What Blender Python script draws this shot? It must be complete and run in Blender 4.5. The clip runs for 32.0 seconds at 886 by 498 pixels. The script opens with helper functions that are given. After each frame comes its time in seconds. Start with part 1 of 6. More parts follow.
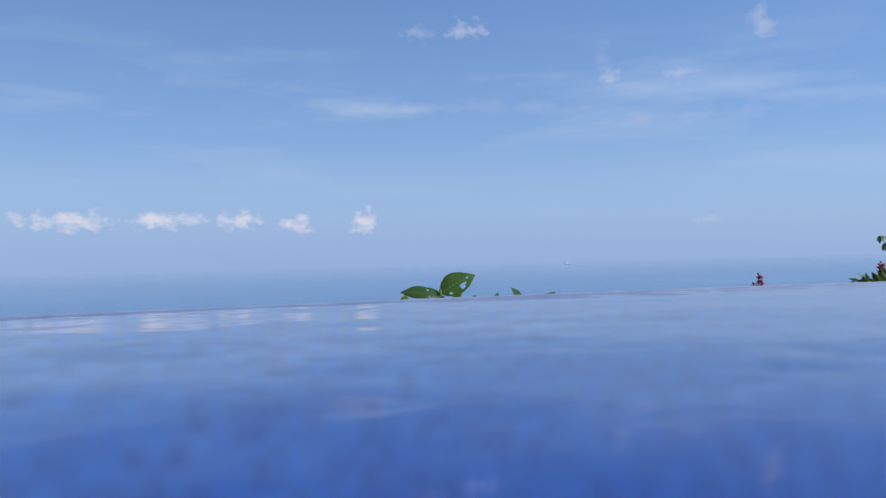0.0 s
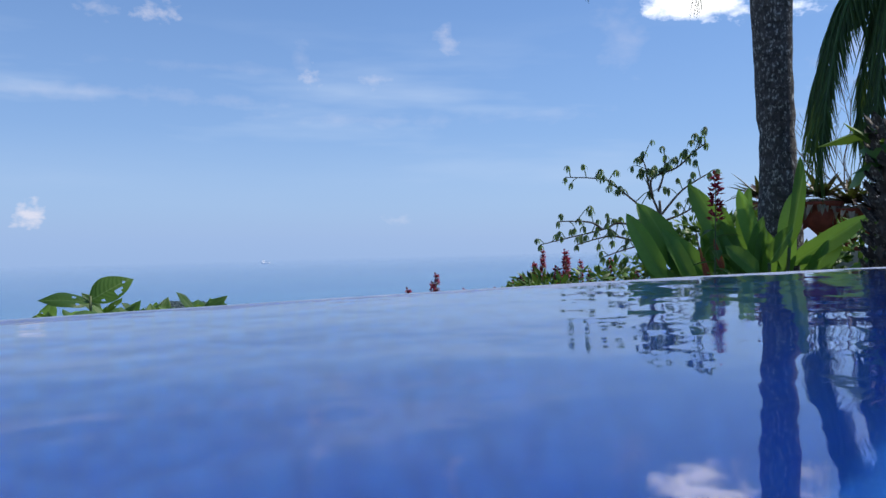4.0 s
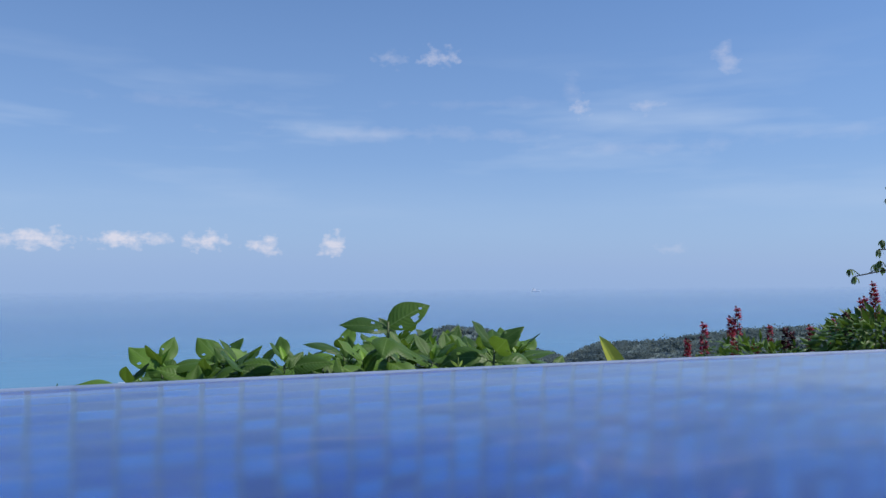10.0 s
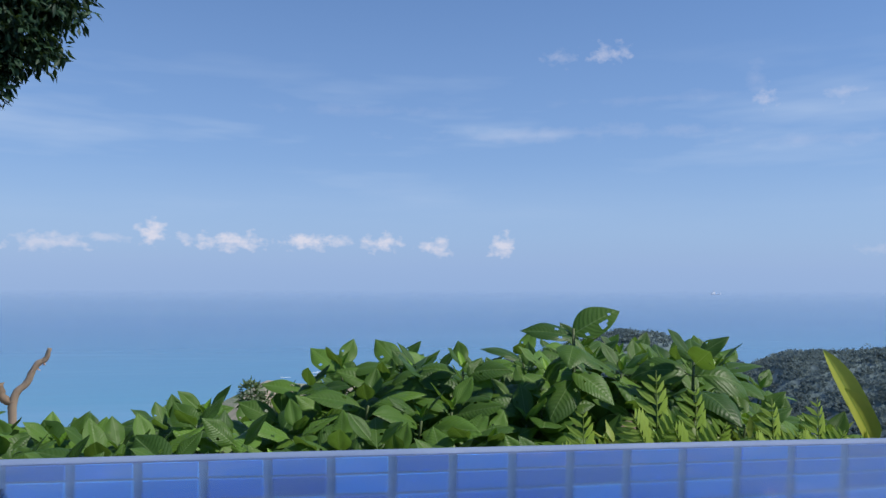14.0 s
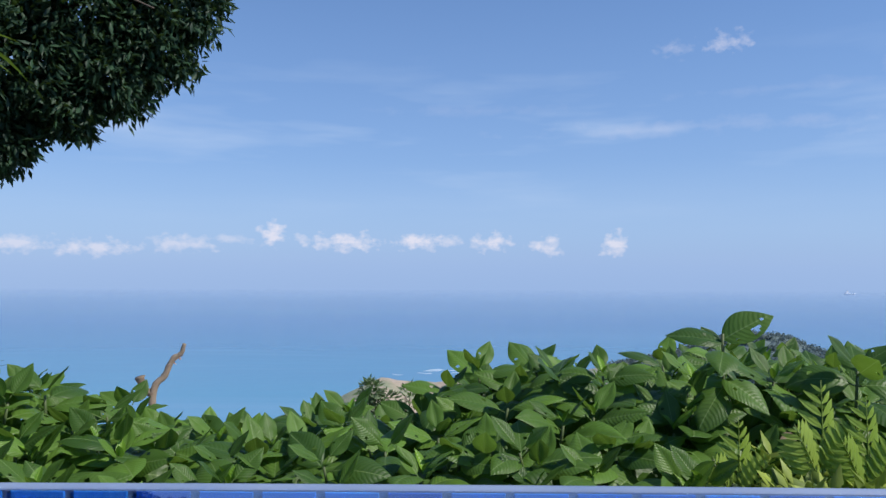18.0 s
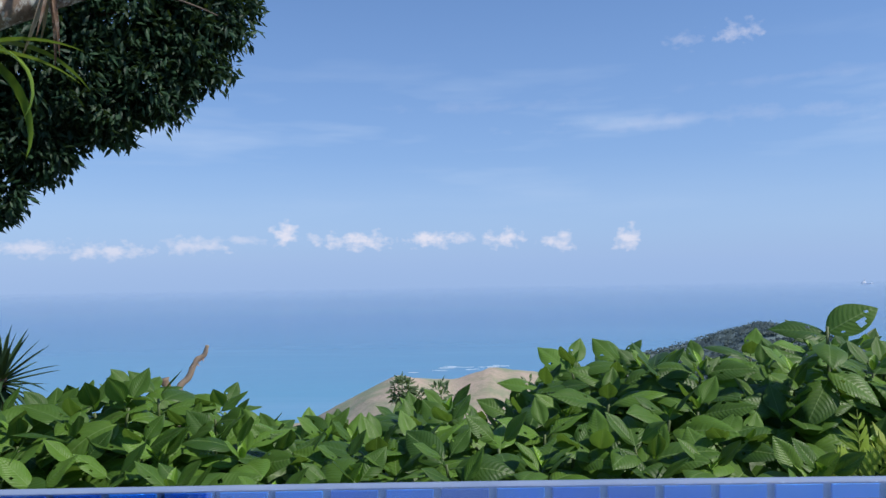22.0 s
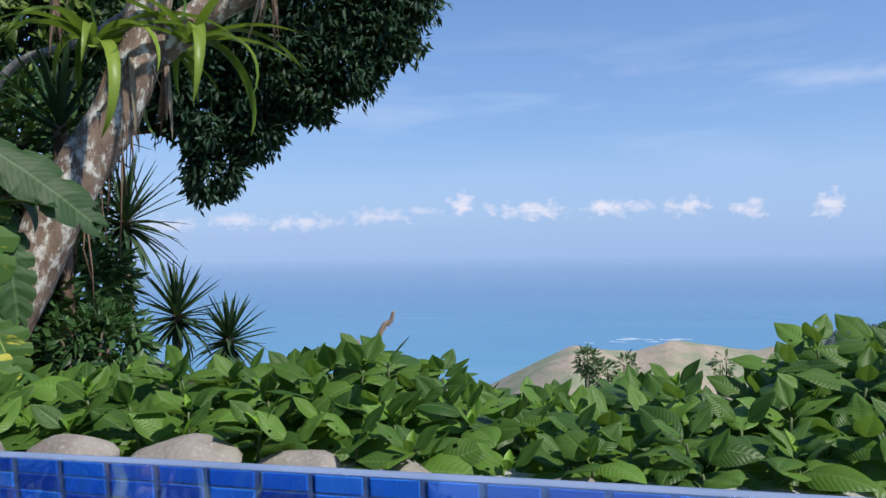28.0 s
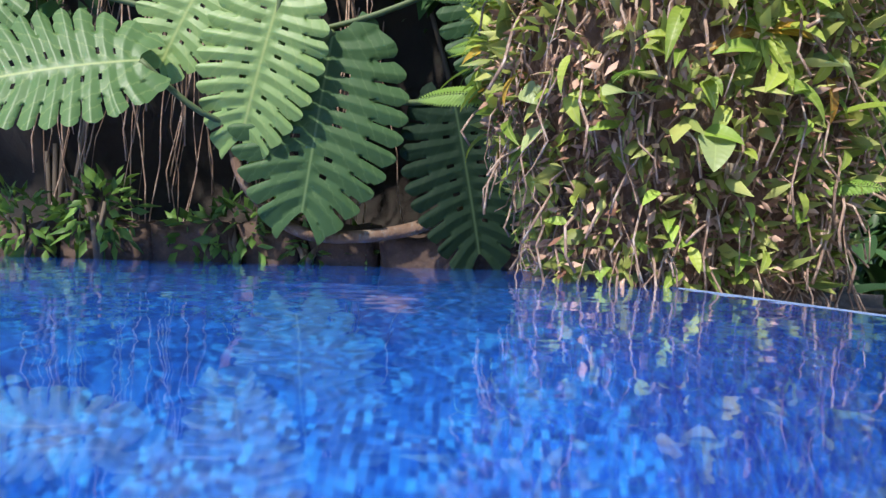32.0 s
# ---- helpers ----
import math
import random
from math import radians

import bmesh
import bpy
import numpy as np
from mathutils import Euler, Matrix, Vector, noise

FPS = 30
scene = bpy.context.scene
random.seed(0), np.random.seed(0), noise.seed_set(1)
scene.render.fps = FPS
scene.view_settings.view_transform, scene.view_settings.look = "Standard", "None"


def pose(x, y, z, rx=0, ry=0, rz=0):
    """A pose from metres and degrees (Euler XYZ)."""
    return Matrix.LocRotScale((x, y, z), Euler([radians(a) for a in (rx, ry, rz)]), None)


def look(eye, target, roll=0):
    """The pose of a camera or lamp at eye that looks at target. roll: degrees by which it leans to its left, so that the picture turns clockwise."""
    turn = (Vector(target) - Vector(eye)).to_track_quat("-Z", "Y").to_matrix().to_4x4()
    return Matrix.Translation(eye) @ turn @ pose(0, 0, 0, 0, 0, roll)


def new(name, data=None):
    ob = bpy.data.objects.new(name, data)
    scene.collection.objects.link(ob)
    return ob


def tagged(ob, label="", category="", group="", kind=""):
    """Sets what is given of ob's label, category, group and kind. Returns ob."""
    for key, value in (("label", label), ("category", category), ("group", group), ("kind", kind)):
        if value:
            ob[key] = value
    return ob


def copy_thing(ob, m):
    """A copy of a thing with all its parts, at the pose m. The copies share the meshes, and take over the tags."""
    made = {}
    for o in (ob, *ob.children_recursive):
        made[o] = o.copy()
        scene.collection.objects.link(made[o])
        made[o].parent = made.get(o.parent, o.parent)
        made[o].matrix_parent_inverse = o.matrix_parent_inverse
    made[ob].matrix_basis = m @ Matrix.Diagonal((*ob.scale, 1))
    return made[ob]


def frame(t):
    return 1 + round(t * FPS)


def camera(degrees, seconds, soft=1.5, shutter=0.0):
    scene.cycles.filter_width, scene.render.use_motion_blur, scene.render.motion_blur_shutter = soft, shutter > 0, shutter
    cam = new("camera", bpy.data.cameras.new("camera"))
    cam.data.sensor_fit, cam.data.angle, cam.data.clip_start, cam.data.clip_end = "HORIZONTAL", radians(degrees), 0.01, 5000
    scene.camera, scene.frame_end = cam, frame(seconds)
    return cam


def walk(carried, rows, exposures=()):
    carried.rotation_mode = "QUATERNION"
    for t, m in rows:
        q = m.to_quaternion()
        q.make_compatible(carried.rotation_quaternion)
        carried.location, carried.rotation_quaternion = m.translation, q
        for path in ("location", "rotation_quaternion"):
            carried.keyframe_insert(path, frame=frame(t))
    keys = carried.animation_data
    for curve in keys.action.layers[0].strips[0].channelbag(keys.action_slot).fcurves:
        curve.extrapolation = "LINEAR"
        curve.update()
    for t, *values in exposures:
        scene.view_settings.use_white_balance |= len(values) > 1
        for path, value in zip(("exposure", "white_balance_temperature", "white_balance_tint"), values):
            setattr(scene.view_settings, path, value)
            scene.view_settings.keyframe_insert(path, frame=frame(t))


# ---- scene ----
# ---- camera ----
FOV = 62.58
cam = camera(FOV, 32.0, soft=1.5)


def held(t, x, y, z, yaw, pitch, roll):
    """A hand-held pose: yaw clockwise from +y, pitch up, roll."""
    return t, pose(x, y, z, 90 + pitch, 0, -yaw) @ pose(0, 0, 0, 0, 0, roll)


ROWS = [
    (0, -0.2254, -0.3130, 0.0772, 18.16, -0.60, -0.88),
    (0.5, -0.2072, -0.3152, 0.0858, 22.52, -0.65, -0.39),
    (1, -0.1895, -0.3172, 0.0921, 27.42, -0.67, -0.27),
    (1.5, -0.1725, -0.3185, 0.0933, 32.43, -0.81, -0.14),
    (2, -0.1557, -0.3164, 0.0922, 37.00, -0.74, -0.37),
    (2.5, -0.1379, -0.3087, 0.0911, 40.38, -0.72, 0.41),
    (4.5, -0.0679, -0.2526, 0.0869, 41.62, -0.91, -0.23),
    (5, -0.0555, -0.2306, 0.0869, 40.35, -1.14, -0.39),
    (5.5, -0.0494, -0.2002, 0.0903, 38.78, -0.98, -0.20),
    (6, -0.0460, -0.1639, 0.0945, 36.75, -0.61, -0.07),
    (6.5, -0.0439, -0.1241, 0.0963, 34.34, -0.19, 0.15),
    (7, -0.0438, -0.0808, 0.0959, 31.64, 0.25, 0.27),
    (7.5, -0.0403, -0.0369, 0.0939, 29.08, 0.65, 0.34),
    (8, -0.0318, 0.0058, 0.0921, 26.93, 1.11, 0.22),
    (8.5, -0.0211, 0.0466, 0.0898, 25.06, 1.43, 0.19),
    (9, -0.0106, 0.0847, 0.0865, 23.50, 1.69, 0.03),
    (9.5, -0.0026, 0.1185, 0.0792, 21.98, 1.62, 0.09),
    (10, 0.0036, 0.1515, 0.0728, 20.64, 1.36, 0.27),
    (10.5, 0.0114, 0.1860, 0.0719, 19.56, 1.10, 0.59),
    (11, 0.0183, 0.2180, 0.0730, 18.59, 0.99, 0.68),
    (11.5, 0.0228, 0.2460, 0.0731, 17.50, 1.09, 0.77),
    (12, 0.0224, 0.2706, 0.0722, 16.06, 1.26, 0.84),
    (12.5, 0.0152, 0.2953, 0.0739, 14.22, 1.37, 0.83),
    (13, 0.0076, 0.3189, 0.0776, 12.15, 1.47, 0.79),
    (13.5, 0.0063, 0.3365, 0.0769, 9.98, 1.43, 0.68),
    (14, 0.0063, 0.3509, 0.0741, 7.39, 1.37, 0.38),
    (14.5, 0.0021, 0.3649, 0.0716, 4.66, 1.41, 0.24),
    (15, -0.0046, 0.3764, 0.0714, 2.01, 1.53, 0.23),
    (15.5, -0.0119, 0.3812, 0.0734, -0.11, 1.54, 0.37),
    (17.5, -0.0698, 0.3690, 0.0851, -1.59, 1.22, 0.39),
    (18, -0.0955, 0.3608, 0.0862, -1.23, 1.28, 0.18),
    (18.5, -0.1304, 0.3479, 0.0863, -0.95, 1.44, 0.08),
    (19, -0.1745, 0.3354, 0.0885, -0.89, 1.74, 0.15),
    (19.5, -0.2225, 0.3199, 0.0876, -0.96, 1.82, -0.28),
    (20, -0.2683, 0.3130, 0.0932, -1.25, 1.92, -0.38),
    (20.5, -0.3070, 0.3070, 0.0964, -1.58, 1.79, -0.55),
    (21, -0.3409, 0.3008, 0.0944, -1.84, 1.51, -0.78),
    (21.5, -0.3747, 0.3050, 0.0966, -2.10, 1.32, -0.77),
    (22, -0.4080, 0.3139, 0.0983, -2.19, 1.06, -0.96),
    (22.5, -0.4403, 0.3289, 0.1017, -2.24, 0.85, -1.09),
    (23, -0.4696, 0.3463, 0.1034, -2.22, 0.53, -1.26),
    (23.5, -0.4900, 0.3609, 0.1019, -2.14, 0.17, -1.35),
    (24, -0.4991, 0.3696, 0.0980, -2.01, -0.30, -1.43),
    (24.5, -0.5054, 0.3739, 0.0945, -1.97, -0.70, -1.47),
    (26.5, -0.5470, 0.3730, 0.0924, -3.91, -1.01, -0.76),
    (27, -0.5547, 0.3671, 0.0923, -5.94, -1.09, -0.78),
    (27.5, -0.5655, 0.3586, 0.0946, -9.86, -1.17, -1.00),
    (28, -0.5825, 0.3467, 0.0981, -15.95, -1.09, -1.18),
    (28.5, -0.6052, 0.3270, 0.0994, -23.59, -0.94, -1.29),
    (29, -0.6310, 0.2997, 0.0997, -31.95, -0.64, -1.40),
    (29.5, -0.6574, 0.2651, 0.0995, -40.62, -0.33, -1.23),
    (30, -0.6955, 0.2366, 0.0947, -49.66, 0.00, -0.71),
    (30.5, -0.7298, 0.1725, 0.0990, -59.69, 0.21, -0.12),
    (31, -0.7690, 0.1089, 0.1023, -71.16, 0.14, 0.39),
    (31.5, -0.7982, 0.0531, 0.1013, -83.64, -0.20, 0.82),
    (32, -0.8134, -0.0266, 0.0768, -95.56, 0.04, 1.40),
]
walk(cam, [held(*r) for r in ROWS], [(0, 0.0), (1.0, 0.0), (2.0, 0.1), (4.8, 0.14), (6.5, 0.12), (8.5, 0.0), (14.0, 0.0), (17.0, 0.12), (26.5, 0.14), (29.0, 0.3), (30.5, 0.52), (31.2, 0.7), (32.0, 0.66)])

# ---- light ----
SUN_AZ, SUN_EL = 110.0, 50.0
world = bpy.data.worlds.new("sky")
scene.world = world
world.use_nodes = True
WT = world.node_tree
WT.nodes.clear()


def wnode(kind, **kw):
    n = WT.nodes.new(kind)
    for k, v in kw.items():
        if k == "operation":
            n.operation = v
        elif k == "blend_type":
            n.blend_type = v
    return n


def wmath(op, a, b=None, clamp=False):
    n = WT.nodes.new("ShaderNodeMath")
    n.operation = op
    n.use_clamp = clamp
    for i, v in enumerate((a, b)):
        if v is None:
            continue
        if isinstance(v, (int, float)):
            n.inputs[i].default_value = v
        else:
            WT.links.new(v, n.inputs[i])
    return n.outputs[0]


def build_sky():
    sky = WT.nodes.new("ShaderNodeTexSky")
    sky.sky_type = "NISHITA"
    sky.sun_disc = False
    sky.sun_elevation = radians(SUN_EL)
    sky.sun_rotation = radians(SUN_AZ)
    sky.altitude = 100
    sky.air_density = 1.0
    sky.dust_density = 0.25
    sky.ozone_density = 5.0
    tc = WT.nodes.new("ShaderNodeTexCoord")
    sep = WT.nodes.new("ShaderNodeSeparateXYZ")
    WT.links.new(tc.outputs["Generated"], sep.inputs[0])
    x, y, z = sep.outputs
    az = wmath("MULTIPLY", wmath("ARCTAN2", x, y), 180 / math.pi)
    el = wmath("MULTIPLY", wmath("ARCSINE", z), 180 / math.pi)
    comb = WT.nodes.new("ShaderNodeCombineXYZ")
    WT.links.new(az, comb.inputs[0])
    WT.links.new(el, comb.inputs[1])

    def wnoise(scale, detail, stretch, rough=0.6):
        m = WT.nodes.new("ShaderNodeMapping")
        m.inputs["Scale"].default_value = (stretch[0], stretch[1], 1)
        m.inputs["Rotation"].default_value = (0, 0, radians(stretch[2]))
        WT.links.new(comb.outputs[0], m.inputs[0])
        n = WT.nodes.new("ShaderNodeTexNoise")
        n.inputs["Scale"].default_value = scale
        n.inputs["Detail"].default_value = detail
        n.inputs["Roughness"].default_value = rough
        WT.links.new(m.outputs[0], n.inputs["Vector"])
        return n.outputs[0]

    puff = wnoise(1.15, 3.5, (1, 1.4, 0), 0.55)
    soft = wnoise(0.35, 4, (1, 1.6, 0))
    streak = wnoise(0.045, 4, (1, 6, 4), 0.52)
    total = None
    # small clouds: azimuth, elevation, half width, half height, strength
    clouds = [
        (12.0, 1.65, 1.0, 0.95, .9), (6.8, 1.5, 1.3, .8, .8), (2.6, 1.8, 1.7, .7, .9), (-0.6, 1.9, 1.0, .45, .7),
        (-3.2, 1.85, 2.2, .65, 1.0), (-8.8, 1.75, 2.9, .7, .9), (-12.3, 2.0, .6, .4, .7), (-14.4, 2.4, 1.1, .95, .95),
        (-17.5, 1.9, 1.6, .4, .45), (-21.1, 1.55, 2.9, .65, .6), (-26.9, 1.2, 3.2, .6, .75), (-31.6, 1.4, 2.2, .7, .7), (-36.5, 1.2, 2.4, .6, .6),
        (20.3, 16.1, 2.3, .95, .8), (16.3, 16.0, 1.7, .8, .4), (42.0, 14.8, 1.35, 1.3, .85), (31.4, 12.1, 1.0, 1.0, .75), (30.6, 13.4, 1.1, 1.4, .3), (18.0, 10.3, 15.0, .75, .30), (36.0, 9.1, 9.0, .7, .28), (24.0, 12.6, 9.0, .5, .16), (2.0, 12.0, 10.0, .6, .15), (48.0, 9.5, 9.0, .8, .2),
        (36.3, 12.1, 1.4, .7, .4), (55.5, 15.2, 2.6, 3.2, .3), (63.0, 18.8, 6.0, 3.6, 1.3), (38.0, 1.4, 1.2, .4, .25), (40.6, 8.9, 1.2, .5, .12), (72.0, 12.0, 4.0, 3.0, .5)]
    for a, e, w, h, s in clouds:
        u = wmath("DIVIDE", wmath("SUBTRACT", az, a), w)
        v = wmath("DIVIDE", wmath("SUBTRACT", el, e), h)
        r = wmath("SQRT", wmath("ADD", wmath("MULTIPLY", u, u), wmath("MULTIPLY", v, v)))
        n = puff if h < 1.3 and w < 5 else soft
        q = wmath("SUBTRACT", wmath("ADD", -0.45 if e < 3 else -0.7, wmath("MULTIPLY", n, 3.0)), r)
        q = wmath("MULTIPLY", wmath("MULTIPLY", q, 1.0 if e < 3 else 0.62, True), s * 0.82)
        total = q if total is None else wmath("MAXIMUM", total, q)
    bright = None
    for a, e, w, h in ((61.0, 17.0, 3.6, 1.5), (66.5, 19.5, 6.0, 3.0), (73.0, 22.0, 7.0, 4.0), (61.5, 24.5, 6.0, 2.5), (-66.0, 21.5, 7.0, 4.0), (-57.0, 25.0, 8.0, 4.0), (-75.0, 24.0, 8.0, 5.0)):
        u = wmath("DIVIDE", wmath("SUBTRACT", az, a), w)
        v = wmath("DIVIDE", wmath("SUBTRACT", el, e), h)
        r = wmath("SQRT", wmath("ADD", wmath("MULTIPLY", u, u), wmath("MULTIPLY", v, v)))
        q = wmath("MULTIPLY", wmath("SUBTRACT", wmath("ADD", -0.25, wmath("MULTIPLY", soft, 3.0)), r), 1.1, True)
        bright = q if bright is None else wmath("MAXIMUM", bright, q)
    # high thin streaks in the belt that lies over the sea
    belt = wmath("SUBTRACT", 1.0, wmath("ABSOLUTE", wmath("DIVIDE", wmath("SUBTRACT", el, 10.0), 7.0)), True)
    thin = wmath("MULTIPLY", wmath("SUBTRACT", streak, 0.5, True), belt)
    thin = wmath("MULTIPLY", thin, 2.3, True)
    low = wmath("SUBTRACT", 1.0, wmath("ABSOLUTE", wmath("DIVIDE", wmath("SUBTRACT", el, 4.5), 3.5)), True)
    thin = wmath("ADD", thin, wmath("MULTIPLY", wmath("MULTIPLY", low, streak), 0.25))
    # marine haze that thickens towards the horizon
    haze = wmath("POWER", wmath("SUBTRACT", 1.0, wmath("DIVIDE", wmath("MAXIMUM", el, 0.0), 90.0), True), 3.2)
    mixh = WT.nodes.new("ShaderNodeMix")
    mixh.data_type = "RGBA"
    WT.links.new(wmath("MULTIPLY", haze, 0.85), mixh.inputs[0])
    sat = WT.nodes.new("ShaderNodeHueSaturation")
    sat.inputs["Saturation"].default_value = 1.22
    sat.inputs["Hue"].default_value = 0.507
    sat.inputs["Value"].default_value = 1.05
    WT.links.new(sky.outputs[0], sat.inputs["Color"])
    WT.links.new(sat.outputs[0], mixh.inputs[6])
    mixh.inputs[7].default_value = HAZE
    mix0 = WT.nodes.new("ShaderNodeMix")
    mix0.data_type = "RGBA"
    WT.links.new(thin, mix0.inputs[0])
    WT.links.new(mixh.outputs[2], mix0.inputs[6])
    mix0.inputs[7].default_value = CLOUD_THIN
    mix = WT.nodes.new("ShaderNodeMix")
    mix.data_type = "RGBA"
    WT.links.new(total, mix.inputs[0])
    WT.links.new(mix0.outputs[2], mix.inputs[6])
    mix.inputs[7].default_value = CLOUD_WHITE
    bg = WT.nodes.new("ShaderNodeBackground")
    bg.inputs["Strength"].default_value = SKY_STRENGTH
    top = WT.nodes.new("ShaderNodeMix")
    top.data_type = "RGBA"
    WT.links.new(bright, top.inputs[0])
    WT.links.new(mix.outputs[2], top.inputs[6])
    top.inputs[7].default_value = CLOUD_BRIGHT
    WT.links.new(top.outputs[2], bg.inputs[0])
    out = WT.nodes.new("ShaderNodeOutputWorld")
    WT.links.new(bg.outputs[0], out.inputs[0])


SKY_STRENGTH = 0.1
CLOUD_WHITE = (7.6, 7.4, 8.3, 1)
CLOUD_BRIGHT = (15.0, 15.0, 15.6, 1)
CLOUD_THIN = (5.2, 6.4, 8.4, 1)
HAZE = (2.75, 4.35, 7.7, 1)
build_sky()
sun = new("sun", bpy.data.lights.new("sun", "SUN"))
sun.data.energy = 3.8
sun.data.angle = radians(2.0)
sun.data.color = (1.0, 0.95, 0.87)
sa, se = radians(SUN_AZ), radians(SUN_EL)
sun.matrix_world = look((20 * math.sin(sa) * math.cos(se), 20 * math.cos(sa) * math.cos(se), 20 * math.sin(se)), (0, 0, 0))

# ---- materials ----


class Mat:
    """A small builder for node materials."""

    def __init__(self, name):
        self.m = bpy.data.materials.new(name)
        self.m.use_nodes = True
        self.t = self.m.node_tree
        self.b = self.t.nodes["Principled BSDF"]
        self.out = self.t.nodes["Material Output"]

    def n(self, kind):
        return self.t.nodes.new(kind)

    def l(self, a, b):
        self.t.links.new(a, b)

    def math(self, op, a, b=None, clamp=False):
        n = self.n("ShaderNodeMath")
        n.operation = op
        n.use_clamp = clamp
        for i, v in enumerate((a, b)):
            if v is None:
                continue
            if isinstance(v, (int, float)):
                n.inputs[i].default_value = v
            else:
                self.l(v, n.inputs[i])
        return n.outputs[0]

    def coord(self, which="Object", scale=(1, 1, 1)):
        c = self.n("ShaderNodeTexCoord")
        m = self.n("ShaderNodeMapping")
        m.inputs["Scale"].default_value = scale
        self.l(c.outputs[which], m.inputs[0])
        return m.outputs[0]

    def place(self, scale=(1, 1, 1)):
        g = self.n("ShaderNodeNewGeometry")
        m = self.n("ShaderNodeMapping")
        m.inputs["Scale"].default_value = scale
        self.l(g.outputs["Position"], m.inputs[0])
        return m.outputs[0]

    def noise(self, vec, scale, detail=4, rough=0.55):
        n = self.n("ShaderNodeTexNoise")
        n.inputs["Scale"].default_value = scale
        n.inputs["Detail"].default_value = detail
        n.inputs["Roughness"].default_value = rough
        self.l(vec, n.inputs["Vector"])
        return n.outputs[0]

    def voronoi(self, vec, scale, feature="F1"):
        n = self.n("ShaderNodeTexVoronoi")
        n.feature = feature
        n.inputs["Scale"].default_value = scale
        self.l(vec, n.inputs["Vector"])
        return n.outputs[0]

    def ramp(self, fac, stops):
        n = self.n("ShaderNodeValToRGB")
        e = n.color_ramp.elements
        while len(e) < len(stops):
            e.new(0.5)
        for s, (p, c) in zip(e, stops):
            s.position, s.color = p, (*c, 1)
        self.l(fac, n.inputs[0])
        return n.outputs[0]

    def mix(self, fac, a, b, blend="MIX"):
        n = self.n("ShaderNodeMix")
        n.data_type = "RGBA"
        n.blend_type = blend
        for v, i in ((fac, 0), (a, 6), (b, 7)):
            if isinstance(v, (int, float)):
                n.inputs[i].default_value = v
            elif isinstance(v, tuple):
                n.inputs[i].default_value = (*v, 1)
            else:
                self.l(v, n.inputs[i])
        return n.outputs[2]

    def rand(self):
        return self.n("ShaderNodeObjectInfo").outputs["Random"]

    def island(self):
        return self.n("ShaderNodeNewGeometry").outputs["Random Per Island"]

    def base(self, c):
        if isinstance(c, tuple):
            self.b.inputs["Base Color"].default_value = (*c, 1)
        else:
            self.l(c, self.b.inputs["Base Color"])
        return self

    def rough(self, v):
        if isinstance(v, (int, float)):
            self.b.inputs["Roughness"].default_value = v
        else:
            self.l(v, self.b.inputs["Roughness"])
        return self

    def bump(self, h, strength=0.3, dist=0.01):
        n = self.n("ShaderNodeBump")
        n.inputs["Strength"].default_value = strength
        n.inputs["Distance"].default_value = dist
        self.l(h, n.inputs["Height"])
        self.l(n.outputs[0], self.b.inputs["Normal"])
        return self

    def thin(self, colour, amount=0.3):
        """Lets light through a leaf."""
        t = self.n("ShaderNodeBsdfTranslucent")
        if isinstance(colour, tuple):
            t.inputs[0].default_value = (*colour, 1)
        else:
            self.l(colour, t.inputs[0])
        s = self.n("ShaderNodeMixShader")
        s.inputs[0].default_value = amount
        self.l(self.b.outputs[0], s.inputs[1])
        self.l(t.outputs[0], s.inputs[2])
        self.l(s.outputs[0], self.out.inputs[0])
        return self


def leaf_mat(name, dark, light, vein, rough=0.42, rib=0.0022, veins=70.0, island=False, thin=0.25, veiny=0.35, relief=0.3, sheen=0.32):
    """Leaf paint: tone differs from leaf to leaf, a pale midrib and side veins."""
    m = Mat(name)
    r = m.island() if island else m.rand()
    c = m.ramp(r, [(0.0, dark), (0.75, light), (1.0, tuple(min(1, v * 1.35) for v in light))])
    p = m.place()
    c = m.mix(m.math("MULTIPLY", m.noise(p, 30, 3), 0.45), c, dark)
    if not island:
        o = m.coord("Object")
        s = m.n("ShaderNodeSeparateXYZ")
        m.l(o, s.inputs[0])
        ax = m.math("ABSOLUTE", s.outputs[0])
        mid = m.math("SUBTRACT", 1.0, m.math("DIVIDE", ax, rib), True)
        w = m.math("SUBTRACT", m.math("MULTIPLY", s.outputs[1], veins), m.math("MULTIPLY", m.math("POWER", ax, 1.35), veins * 2.1))
        w = m.math("FRACT", m.math("ADD", w, m.math("MULTIPLY", m.noise(o, 45, 2), 0.7)))
        side = m.math("SUBTRACT", 1.0, m.math("DIVIDE", m.math("ABSOLUTE", m.math("SUBTRACT", w, 0.5)), 0.10), True)
        f = m.math("MAXIMUM", m.math("MULTIPLY", mid, 0.8), m.math("MULTIPLY", side, veiny))
        c = m.mix(f, c, vein)
        m.bump(m.math("ABSOLUTE", m.math("SUBTRACT", w, 0.5)), relief, 0.005)
    m.base(c).rough(rough)
    m.b.inputs["Specular IOR Level"].default_value = sheen
    m.thin(m.mix(0.5, c, (0.25, 0.42, 0.04)), thin)
    return m.m


def rock_mat(name, a, b, spot, scale=8.0):
    m = Mat(name)
    p = m.place()
    n1 = m.noise(p, scale, 6)
    c = m.ramp(n1, [(0.3, a), (0.7, b)])
    n2 = m.noise(p, scale * 7, 5)
    c = m.mix(m.math("MULTIPLY", m.math("SUBTRACT", n2, 0.52, True), 3.0, True), c, spot)
    m.base(c).rough(0.88).bump(n2, 0.5, 0.01)
    return m.m


